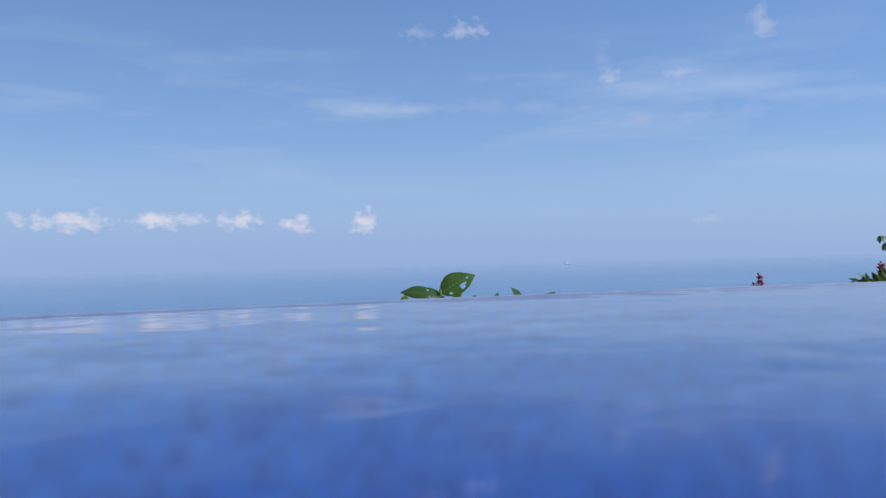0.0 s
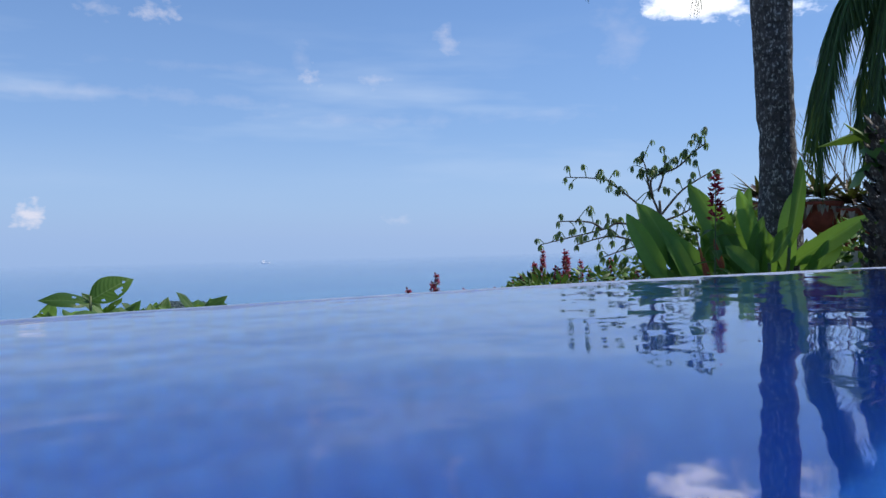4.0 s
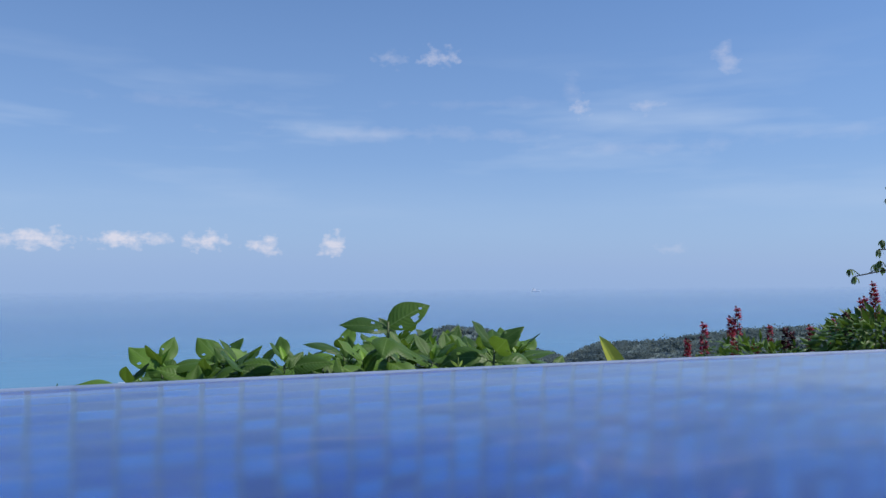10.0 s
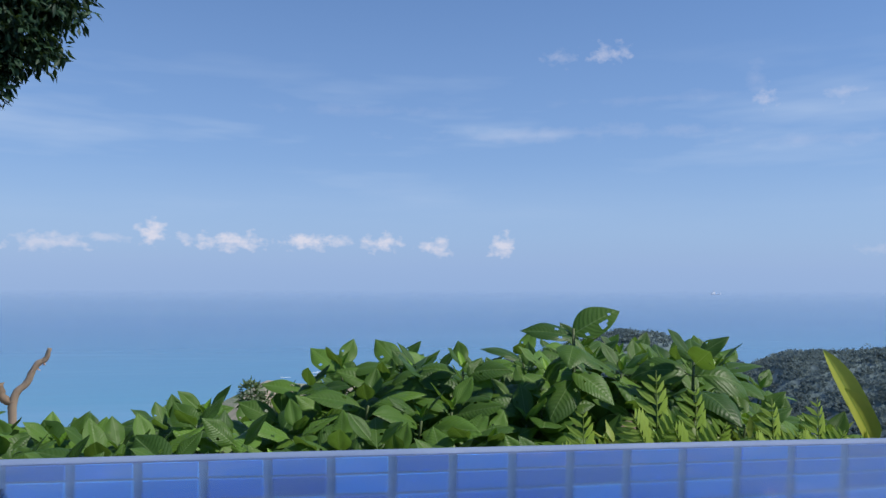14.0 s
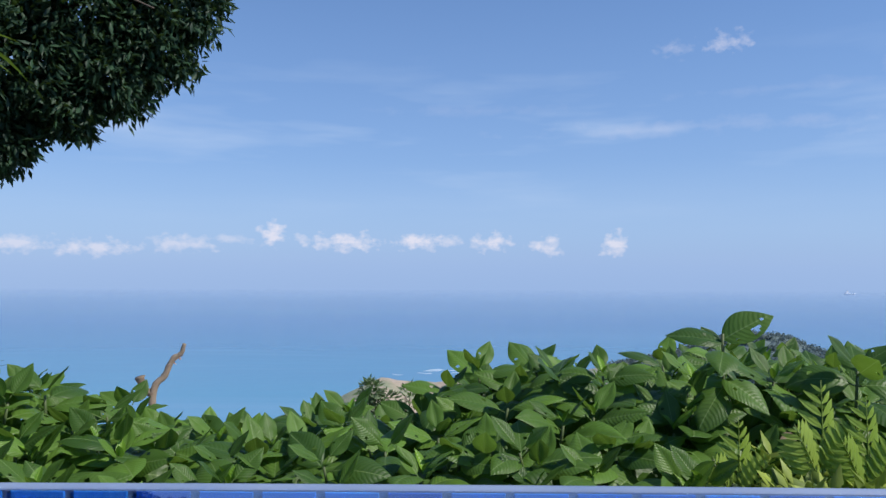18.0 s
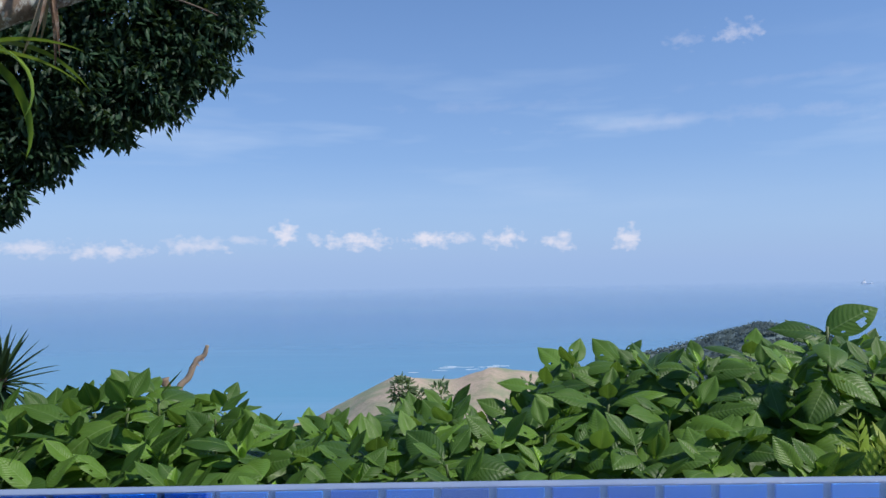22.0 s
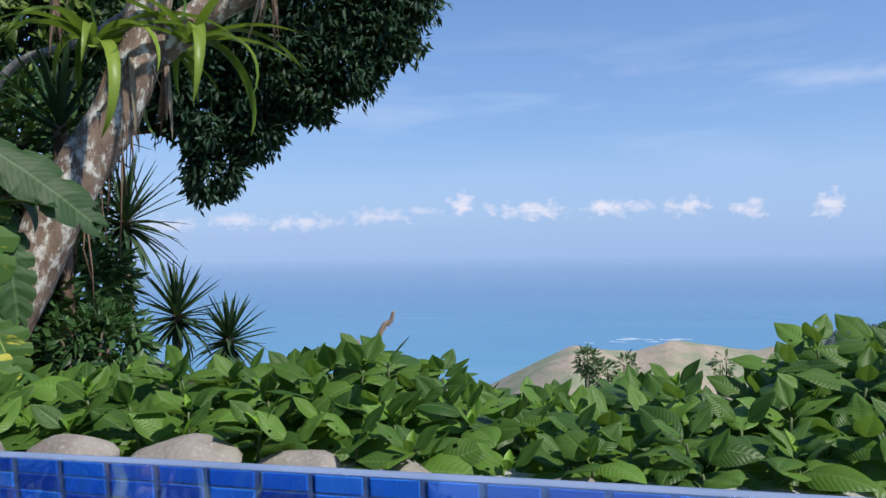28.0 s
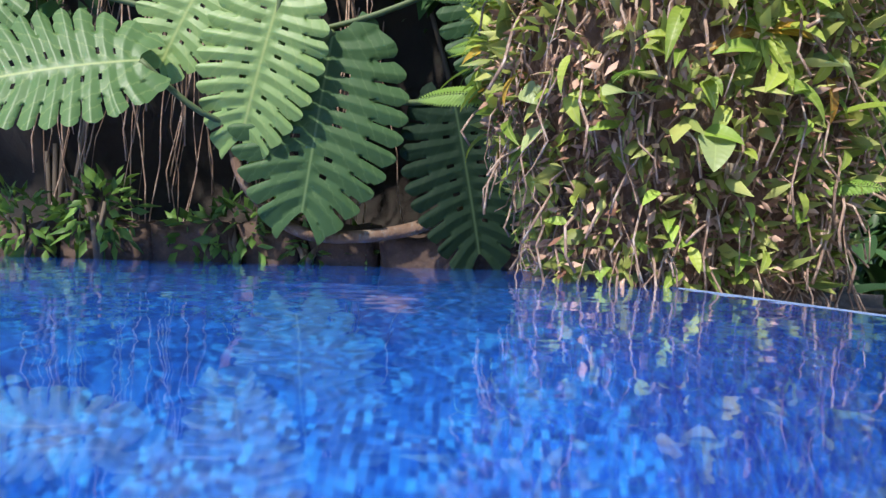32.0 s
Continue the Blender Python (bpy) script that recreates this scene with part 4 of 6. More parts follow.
def tall_palm():
    th = thing("palm_tree", 6.54, 2.62, -1.15, "tall palm with a dark ringed lichen-flecked trunk", "palm")
    pts = bend([(0.03, -0.04, 0), (0.02, 0.0, 1.0), (0.0, 0.02, 1.9), (-0.03, 0.06, 2.9), (-0.05, 0.08, 4.1)], 7)
    rad = [0.165 + 0.028 * math.sin(i * 0.25) + 0.005 * (i % 2) + (0.02 if i > 16 else 0) for i in range(len(pts))]
    part("trunk", tube(pts, rad, 20, 0.03), BARK_PALM, th)
    rnd = random.Random(8)
    for k in range(11):
        a = k * 2.4
        part("frond", plume(2.1, 46, 0.5, 1.7, 1.2, k), PALM_LEAF, th, "", aim((-0.05, 0.08, 4.1), (math.cos(a), math.sin(a), 0.35), (0, 0, 1), rnd.uniform(0.85, 1.05)))
    th2 = thing("palm_tree", 6.35, 1.35, -1.15, "palm with long drooping feathery fronds and a rough dark trunk", "palm")
    pts = bend([(0, 0, 0), (0.02, 0.0, 1.4), (0.05, 0.05, 2.95)], 8)
    part("trunk", tube(pts, [0.16 + 0.02 * (i % 2) for i in range(len(pts))], 14, 0.12), BARK_PALM, th2)
    crown = Vector((0.05, 0.05, 3.2))
    for k in range(14):
        side = 0.86 - 0.13 * k
        rib, n = [], 26
        for i in range(n + 1):
            t = i / n
            out = 1 - math.exp(-3.2 * t)
            rib.append(crown + Vector((-0.42 * out * (0.6 + 0.5 * (k % 3)), side * out, 0.18 * math.sin(math.pi * min(1, t * 1.6)) - (1.22 + 0.14 * (k % 3)) * t ** 1.7)))
        g = Geo()
        g.add(tube([tuple(p) for p in rib], [0.016 * (1 - 0.8 * i / n) for i in range(n + 1)], 5))
        lf = leaf_geo(1.0, 0.04, 6, 2, 0.5, 0.25, blade)
        for i in range(2, 4 * n):
            p = rib[i // 4].lerp(rib[min(n, i // 4 + 1)], i % 4 / 4)
            for sgn in (-1, 1):
                g.add(lf, aim(p, (rnd.uniform(-0.2, 0.1), sgn * rnd.uniform(0.05, 0.32) + side * 0.12, -1), (-1, 0, 0.2), rnd.uniform(0.32, 0.5) * (1 - 0.35 * (i / (4 * n)) ** 2)))
        part("frond", g, PALM_LEAF, th2)


tall_palm()


def scaly_trunk():
    """A short dark trunk covered with the stubs of old leaves."""
    th = thing("tree_stump", 4.86, 1.19, -1.1, "dark trunk covered with overlapping old leaf bases", "palm trunk")
    stem = part("trunk", tube([(0, 0, 0), (0.02, -0.02, 0.8), (0.08, -0.06, 2.0)], [0.16, 0.15, 0.14], 14), BARK_BROWN, th)
    stub = make_mesh("leaf_base", leaf_geo(0.13, 0.09, 3, 2, 0.5, -0.3, oblong), BARK_PALM)
    for i in range(22):
        for j in range(11):
            a = 2 * math.pi * (j + 0.5 * (i % 2)) / 11
            z = 0.15 + i * 0.08
            c = Vector((0.02 * z / 0.8 + 0.15 * math.cos(a), -0.02 * z + 0.15 * math.sin(a), z))
            part("leaf_base", stub, None, stem, "", aim(c, (math.cos(a) * 0.35, math.sin(a) * 0.35, 1), (math.cos(a), math.sin(a), 0)))
    part("vine_leaves", leaf_swarm(*[q for q in (swarm_in((0.0, 0.06, 1.72), (0.1, 0.14, 0.14), 16)[0], 0.26)]), SHRUB_LEAF, th)


scaly_trunk()


def urns():
    rnd = random.Random(4)
    prof = [(0.0, 0), (0.14, 0.0), (0.15, 0.03), (0.07, 0.07), (0.05, 0.11), (0.10, 0.16), (0.19, 0.24), (0.215, 0.33), (0.20, 0.40), (0.19, 0.44), (0.245, 0.49), (0.25, 0.52), (0.215, 0.52), (0.19, 0.46)]
    urn = thing("garden_urn", 0, 0, 0, "red terracotta urn planted with a dark bromeliad over dry pale leaves", "urn", "urns on the garden wall")
    part("urn_body", lathe(prof, 18), TERRACOTTA, urn)
    up = [make_mesh("rosette_leaf", leaf_geo(0.44, 0.08, 7, 2, 0.4, d, strap), BROM_DARK) for d in (0.2, 0.6)]
    dry = [make_mesh("dry_leaf", leaf_geo(0.30, 0.085, 7, 2, 0.3, d, strap), DRY_LEAF) for d in (0.9, 1.3)]
    for k in range(28):
        a = k * 2.4
        r = 0.35 + 0.75 * k / 28
        part("leaf", up[k % 2], None, urn, "dark bromeliad leaf", aim((0.04 * math.cos(a), 0.04 * math.sin(a), 0.58), (math.cos(a) * r, math.sin(a) * r, 1.1 - 0.6 * r), (0, 0, 1), rnd.uniform(0.8, 1.1)))
    for k in range(34):
        a = k * 2.4 + 0.5
        part("dry_leaf", dry[k % 2], None, urn, "dry pale hanging leaf", aim((0.07 * math.cos(a), 0.07 * math.sin(a), 0.54), (math.cos(a), math.sin(a), rnd.uniform(-0.1, 0.4)), (0, 0, 1), rnd.uniform(0.8, 1.15)))
    sites = [(8.01, 3.48, 0.0, 0.88), (8.14, 3.2, -0.02, 0.86), (8.25, 2.92, 0.0, 0.88), (8.34, 2.66, -0.07, 0.86), (8.41, 2.44, -0.13, 0.86), (8.5, 2.1, -0.15, 0.86)]
    urn.matrix_basis = pose(*sites[0][:3]) @ Matrix.Diagonal((sites[0][3],) * 3 + (1,))
    for x, y, z, s in sites[1:]:
        o = copy_thing(urn, pose(x, y, z, 0, 0, rnd.uniform(0, 360)))
        o.scale = (s, s, s)
    wall = Geo()
    for i, (x, y, z, s) in enumerate(sites):
        wall.add(box_geo(x - 0.17, y - 0.17, -1.3, x + 0.17, y + 0.17, z - 0.001))
    tagged(part("garden_wall", wall, WHITE_PLASTER, smooth=False), "pale plastered piers carrying the urns", "garden wall", kind="structure")


urns()


def cecropia():
    rnd = random.Random(12)
    th = thing("cecropia_tree", 14.45, 8.7, -3.0, "open-crowned tree with thin pale branches and umbrella leaf clusters", "tree")
    o = Vector((14.45, 8.7, -3.0))
    trunk = bend([(0, 0, 0), (0.05, 0.0, 1.5), (0.0, 0.1, 2.7)], 5)
    part("trunk", tube(trunk, [0.10 - 0.004 * i for i in range(len(trunk))], 8), TWIG, th)
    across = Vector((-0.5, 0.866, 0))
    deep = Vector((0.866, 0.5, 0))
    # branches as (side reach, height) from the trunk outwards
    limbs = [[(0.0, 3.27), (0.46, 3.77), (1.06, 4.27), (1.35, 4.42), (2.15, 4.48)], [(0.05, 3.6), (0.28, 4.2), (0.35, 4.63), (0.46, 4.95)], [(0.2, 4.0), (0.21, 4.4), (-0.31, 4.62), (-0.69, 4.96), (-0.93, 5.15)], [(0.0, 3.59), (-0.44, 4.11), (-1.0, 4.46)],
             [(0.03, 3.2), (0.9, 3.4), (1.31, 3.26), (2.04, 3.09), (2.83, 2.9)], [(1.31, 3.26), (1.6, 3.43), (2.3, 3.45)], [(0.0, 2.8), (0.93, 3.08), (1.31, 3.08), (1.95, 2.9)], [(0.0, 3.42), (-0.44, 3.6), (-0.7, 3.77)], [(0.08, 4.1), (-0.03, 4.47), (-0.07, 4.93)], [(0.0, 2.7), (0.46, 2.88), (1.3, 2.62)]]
    part("trunk", tube(bend([(0, 0, 2.5), tuple(across * 0.02 + Vector((0, 0, 3.2))), tuple(across * 0.05 + Vector((0, 0, 3.9)))], 4), [0.06 - 0.004 * i for i in range(9)], 7), TWIG, th)
    leaves = Geo()
    fan = leaf_geo(0.19, 0.044, 4, 2, 0.2, 0.9, oblong)

    def tuft(e):
        for k in range(9):
            an = k * 0.7 + rnd.random()
            leaves.add(fan, aim(e, (math.cos(an), math.sin(an), rnd.uniform(-1.0, 0.0)), (0, 0, 1), rnd.uniform(0.7, 1.2)))

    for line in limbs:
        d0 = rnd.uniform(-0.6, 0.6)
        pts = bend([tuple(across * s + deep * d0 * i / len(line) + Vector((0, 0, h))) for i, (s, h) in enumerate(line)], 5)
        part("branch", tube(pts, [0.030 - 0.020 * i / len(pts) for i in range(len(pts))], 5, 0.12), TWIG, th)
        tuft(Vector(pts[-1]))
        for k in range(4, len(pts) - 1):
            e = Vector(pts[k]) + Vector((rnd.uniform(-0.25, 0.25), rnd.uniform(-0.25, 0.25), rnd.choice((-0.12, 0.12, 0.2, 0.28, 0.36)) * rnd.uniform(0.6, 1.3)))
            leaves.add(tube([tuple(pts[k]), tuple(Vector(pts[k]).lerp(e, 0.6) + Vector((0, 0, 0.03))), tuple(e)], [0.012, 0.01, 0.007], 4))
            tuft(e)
    part("crown", leaves, CECROPIA_LEAF, th)


cecropia()


def bare_tree():
    rnd = random.Random(21)
    th = thing("bare_tree", 15.5, 4.6, -2.2, "leafless grey tree with fine twigs", "tree")
    def grow(a, way, length, r, lev, g):
        b = a + way * length
        g.add(tube([tuple(a), tuple(a.lerp(b, 0.5) + Vector((rnd.uniform(-1, 1), rnd.uniform(-1, 1), 0)) * 0.05 * length), tuple(b)], [r, r * 0.85, r * 0.65], 4))
        if lev:
            for k in range(3):
                w = (way + Vector((rnd.uniform(-1, 1), rnd.uniform(-1, 1), rnd.uniform(-0.3, 0.7))) * 0.75).normalized()
                grow(a.lerp(b, rnd.uniform(0.55, 1.0)), w, length * rnd.uniform(0.6, 0.8), r * 0.55, lev - 1, g)
    g = Geo()
    grow(Vector((0, 0, 0)), Vector((-0.03, 0.05, 1)), 2.5, 0.045, 4, g)
    part("twigs", g, TWIG, th)["kind"] = "stuff"


bare_tree()


def red_flowers():
    """Flowering plants with red spikes, in a loose row beside the edge."""
    rnd = random.Random(17)
    lf = [make_mesh("leaf", leaf_geo(0.15, 0.07, 6, 2, 0.3, d, ovate), HEDGE_LEAF) for d in (0.3, 0.7)]
    spikes = []
    for k, m in enumerate((PETAL_RED, PETAL_DARK, PETAL_RED)):
        n = 130
        z = _rs.rand(n, 1) * (0.2 + 0.05 * k)
        a = _rs.rand(n, 1) * 6.283
        r = 0.016 + 0.02 * (1 - z / z.max()) * (1.3 if k != 1 else 0.6)
        out = np.hstack([np.cos(a), np.sin(a), 0.5 + 0 * a])
        spikes.append(make_mesh("flower_spike", leaf_swarm(np.hstack([np.cos(a) * r * 0.5, np.sin(a) * r * 0.5, z]), 0.04, out, 0.5, 0.0, 0.6), m))
    # place and height of each spike's top
    sites = [(5.32, 5.93, -0.38), (5.05, 6.1, -0.55), (5.6, 5.6, -0.52), (6.0, 5.25, -0.36), (6.05, 5.1, -0.25), (6.16, 5.08, -0.2), (6.25, 4.95, -0.22), (6.32, 4.89, -0.12), (6.42, 4.76, -0.22), (6.5, 4.7, -0.32), (6.62, 4.5, -0.22), (6.8, 4.3, -0.25),
             (6.9, 4.1, -0.1), (4.83, 2.33, 0.47), (5.5, 6.9, -0.72), (5.85, 6.6, -0.45), (5.8, 6.5, -0.7), (6.2, 6.1, -0.62), (6.1, 6.3, -0.6), (6.45, 5.8, -0.5), (6.6, 5.6, -0.3), (6.65, 5.5, -0.12), (6.75, 5.4, -0.35), (6.85, 5.3, -0.12), (6.3, 5.95, -0.6), (6.0, 6.4, -0.75)]
    for i, (x, y, top) in enumerate(sites):
        gz = -1.4
        th = thing("red_flower_plant", x, y, gz, "leafy plant with an upright crimson flower spike", "flower", "red flowers beyond the pool")
        h = top - gz
        s = rnd.uniform(0.8, 1.1) if top < 0.4 else 1.15
        stem = part("stem", tube([(0, 0, 0), (rnd.uniform(-0.03, 0.03), 0, h * 0.5), (0, 0, h - 0.02)], [0.008, 0.006, 0.004], 5), STEM_GREEN, th)
        part("flower_spike", spikes[rnd.choice((0, 1, 2, 2)) if top < 0.4 else 2], None, stem, "crimson flower spike", pose(0, 0, h - 0.24 * s) @ Matrix.Diagonal((s, s, s, 1)))
        for k in range(12):
            a = k * 2.4 + i
            z = h - 0.3 - 0.045 * k
            part("leaf", lf[k % 2], None, th, "", aim((0, 0, z), (math.cos(a), math.sin(a), rnd.uniform(-0.2, 0.5)), (0, 0, 1), rnd.uniform(0.8, 1.3)))


red_flowers()


def leafy_bush(x, y, z, r, n, size, material, label, base=-1.2, group=""):
    th = thing("garden_shrub", x, y, base, label, "shrub", group)
    p, q = swarm_in((0, 0, z - base), r, n, 0.35)
    p = p + 0.22 * np.array([[noise.noise(Vector(v) * 2.3 + Vector((x, y, 0))) for _ in range(1)][0] for v in p])[:, None] * q * max(r)
    part("foliage", leaf_swarm(p, size, q, 0.6, 0.2), material, th)
    rnd = random.Random(int(x * 10))
    for k in range(4):
        e = (rnd.uniform(-0.6, 0.6) * r[0], rnd.uniform(-0.6, 0.6) * r[1], z - base + rnd.uniform(-0.2, 0.4) * r[2])
        part("stem", tube([(0, 0, 0), (e[0] * 0.4, e[1] * 0.4, e[2] * 0.6), e], [0.02, 0.015, 0.008], 5), TWIG, th)
    return th


for bx, by, bz, br, bn in ((6.55, 4.35, -0.5, (0.55, 0.6, 0.36), 900), (7.2, 3.6, -0.05, (0.5, 0.6, 0.42), 1000), (6.1, 4.95, -0.62, (0.5, 0.5, 0.3), 700), (7.4, 2.9, -0.4, (0.5, 0.5, 0.4), 800), (8.0, 1.4, -0.2, (0.7, 0.7, 0.6), 1000),
                          (6.0, 6.3, -0.95, (0.6, 0.6, 0.22), 700), (6.6, 5.5, -0.7, (0.5, 0.5, 0.3), 700), (7.0, 2.0, -0.2, (0.6, 0.5, 0.4), 700), (6.9, 1.0, -0.1, (0.6, 0.6, 0.5), 800)):
    leafy_bush(bx, by, bz, br, bn, 0.11, SHRUB_LEAF, "bushy green garden shrub among red flowers", group="shrubs beside the pool")

# ---- plants at the right end of the hedge ----


def striped_plant(x, y, z, tall, seed, count=5):
    rnd = random.Random(seed)
    th = thing("striped_leaf_plant", x, y, -0.96, "plant with pleated yellow green striped leaves", "plant", "striped plants by the pool edge")
    for k in range(count):
        a = k * 2.4 + seed
        L = tall * rnd.uniform(0.55, 1.0) if k else tall
        way = (math.cos(a) * 0.5, math.sin(a) * 0.3, 1) if k else (-0.45, 0, 1)
        part("leaf", leaf_geo(L, 0.085, 10, 6, 0.45, 0.15 + 0.25 * (k > 2), oblong), LEAF_STRIPE, th, "", aim((0, 0, z + 0.96 - 0.02), way, (0.1, -1, 0.2)))
    part("stem", tube([(0, 0, 0), (0, 0, z + 0.96)], [0.02, 0.014], 6), STEM_GREEN, th)


striped_plant(1.76, 2.6, -0.50, 0.36, 1, 2)
striped_plant(1.97, 2.5, -0.5, 0.27, 2)
striped_plant(2.06, 2.42, -0.52, 0.28, 4)
striped_plant(2.2, 2.4, -0.55, 0.28, 7)
for fx, fy, fz, fh in ((0.719, 2.508, -0.624, 0.28), (0.914, 2.417, -0.52, 0.299), (1.024, 2.391, -0.546, 0.286), (1.291, 2.43, -0.572, 0.26), (1.486, 2.495, -0.585, 0.26)):
    th = thing("lime_fern", fx, fy, -0.96, "lime green fern with upright feathered fronds", "fern", "ferns at the hedge foot")
    part("stalk", tube([(0, 0, 0), (0, 0, fz + 0.96)], [0.006, 0.004], 5), STEM_GREEN, th)
    for k in range(3):
        part("frond", fern_frond(fh * (1 - 0.3 * (k > 0)), fh * 0.62, 9, 0.12, k, 0.8), LEAF_LIME, th, "", aim((0, 0, fz + 0.95), (0.5 * (0, 1, -1)[k] + 0.03, -0.12 * k, 1), (0.25, -1, 0.1)))
shell = part("dry_leaf", leaf_geo(0.10, 0.07, 6, 4, 0.6, 1.2, ovate), DRY_LEAF)
shell.matrix_basis = aim((0.845, 2.53, -0.425), (0.9, -0.2, 0.1), (0, -0.7, 1))
tagged(shell, "curled dry brown fallen leaf caught in the hedge", "leaf")
GROUND_LEAF = island_leaf("lime_groundcover", (0.15, 0.22, 0.04), (0.34, 0.42, 0.08))
for gx, gy in ((0.83, 2.32), (0.92, 2.287), (1.018, 2.3), (1.174, 2.326), (1.33, 2.365), (1.525, 2.391), (1.72, 2.495), (0.88, 2.6), (1.07, 2.625), (1.33, 2.625), (1.655, 2.755)):
    leafy_bush(gx, gy, -0.60, (0.145, 0.13, 0.12), 170, 0.08, GROUND_LEAF, "low lime green groundcover at the hedge foot", -0.96, "groundcover by the channel")

# ---- garden beyond the left part of the edge ----


def variegated_mat():
    """Green leaf with ragged yellow streaks that follow the side veins."""
    m = Mat("variegated_leaf")
    o = m.coord("Object")
    s = m.n("ShaderNodeSeparateXYZ")
    m.l(o, s.inputs[0])
    ax = m.math("ABSOLUTE", s.outputs[0])
    ph = m.math("SUBTRACT", m.math("MULTIPLY", s.outputs[1], 16.0), m.math("MULTIPLY", ax, 9.0))
    cb = m.n("ShaderNodeCombineXYZ")
    m.l(ph, cb.inputs[0])
    m.l(m.math("MULTIPLY", s.outputs[0], 4.0), cb.inputs[1])
    m.l(m.math("MULTIPLY", m.rand(), 40.0), cb.inputs[2])
    n = m.noise(cb.outputs[0], 1.3, 4, 0.6)
    f = m.math("MULTIPLY", m.math("SUBTRACT", n, 0.60, True), 14.0, True)
    g = m.ramp(m.rand(), [(0.0, (0.04, 0.10, 0.024)), (1.0, (0.072, 0.155, 0.034))])
    c = m.mix(f, g, (0.46, 0.44, 0.06))
    rib = m.math("SUBTRACT", 1.0, m.math("DIVIDE", ax, 0.006), True)
    c = m.mix(rib, c, (0.35, 0.45, 0.12))
    m.base(c).rough(0.55)
    m.b.inputs["Specular IOR Level"].default_value = 0.2
    m.bump(m.math("FRACT", ph), 0.25, 0.006)
    m.thin(m.mix(0.5, c, (0.22, 0.34, 0.05)), 0.15)
    return m.m


LEAF_VARIEG = variegated_mat()
LEAF_DARK = leaf_mat("dark_broad_leaf", (0.018, 0.05, 0.018), (0.05, 0.112, 0.034), (0.12, 0.2, 0.08), 0.55, 0.009, 26.0, thin=0.15, veiny=0.3)
LEAF_STRAP = leaf_mat("strap_leaf_green", (0.05, 0.12, 0.025), (0.11, 0.21, 0.04), (0.16, 0.26, 0.06), 0.4, 0.004, 0.0, thin=0.22, veiny=0.0)
LEAF_STRAP_Y = leaf_mat("yellow_strap_leaf", (0.13, 0.22, 0.03), (0.25, 0.35, 0.05), (0.3, 0.4, 0.08), 0.4, 0.004, 0.0, thin=0.28, veiny=0.0)
YUCCA_LEAF = leaf_mat("yucca_leaf", (0.020, 0.05, 0.024), (0.05, 0.105, 0.045), (0.06, 0.1, 0.05), 0.65, 0.003, 0.0, thin=0.08, veiny=0.0)
TO_POOL = Vector((0.75, -0.62, 0.1))


def leaning_tree():
    th = thing("leaning_tree", -4.45, 3.55, -1.0, "leaning tree with mottled pale lichen bark and hanging bromeliads", "tree")
    o = Vector((-4.45, 3.55, -1.0))
    main = bend([tuple(Vector(p) - o) for p in ((-4.45, 3.55, -1.0), (-4.13, 3.87, 0.0), (-3.96, 4.02, 0.47), (-3.77, 4.18, 0.92), (-3.65, 4.27, 1.33), (-3.60, 4.32, 1.75), (-3.52, 4.4, 2.6))], 6)
    n = len(main)
    stem = part("trunk", tube(main, [0.165 - 0.04 * i / n for i in range(n)], 18, 0.10, 1), BARK_LICHEN, th)
    lim = bend([tuple(Vector(p) - o) for p in ((-3.70, 4.22, 1.15), (-3.43, 4.42, 1.47), (-3.16, 4.58, 1.68), (-2.75, 4.8, 1.92), (-2.1, 5.2, 2.25))], 6)
    n = len(lim)
    part("limb", tube(lim, [0.115 - 0.03 * i / n for i in range(n)], 16, 0.10, 2), BARK_LICHEN, th)
    tw = bend([tuple(Vector(p) - o) for p in ((-3.2, 4.5, 1.9), (-2.45, 4.37, 1.72), (-2.13, 4.52, 1.68), (-1.9, 4.6, 1.6))], 5)
    part("twig", tube(tw, [0.012 - 0.0005 * i for i in range(len(tw))], 5), TWIG, th)
    # unseen limb and crown overhead, added to shade the garden below
    unseen_boughs = bend([tuple(Vector(p) - o) for p in ((-3.52, 4.4, 2.6), (-3.3, 3.6, 3.1), (-2.9, 2.9, 3.2), (-2.6, 2.2, 3.1))], 5)
    part("limb", tube(unseen_boughs, [0.07 - 0.003 * i for i in range(len(unseen_boughs))], 8, 0.1), BARK_LICHEN, th)
    p1, q1 = swarm_in(np.array((-2.8, 2.3, 3.1)) - np.array(o), (0.8, 0.9, 0.35), 480, 0.2)
    part("crown", leaf_swarm(p1, 0.22, q1, 0.6, 0.4, 0.4), SHRUB_DARK, th)
    rnd = random.Random(31)
    for k in range(26):
        a = main[rnd.randint(8, 26)]
        q = Vector(a) + Vector((rnd.uniform(-0.12, 0.16), rnd.uniform(-0.12, 0.1), 0))
        L = rnd.uniform(0.25, 0.75)
        part("aerial_root", tube([tuple(q), tuple(q + Vector((rnd.uniform(-0.04, 0.04), 0, -L * 0.5))), tuple(q + Vector((rnd.uniform(-0.06, 0.06), 0, -L)))], [0.006, 0.005, 0.003], 4), BARK_BROWN, stem)


leaning_tree()


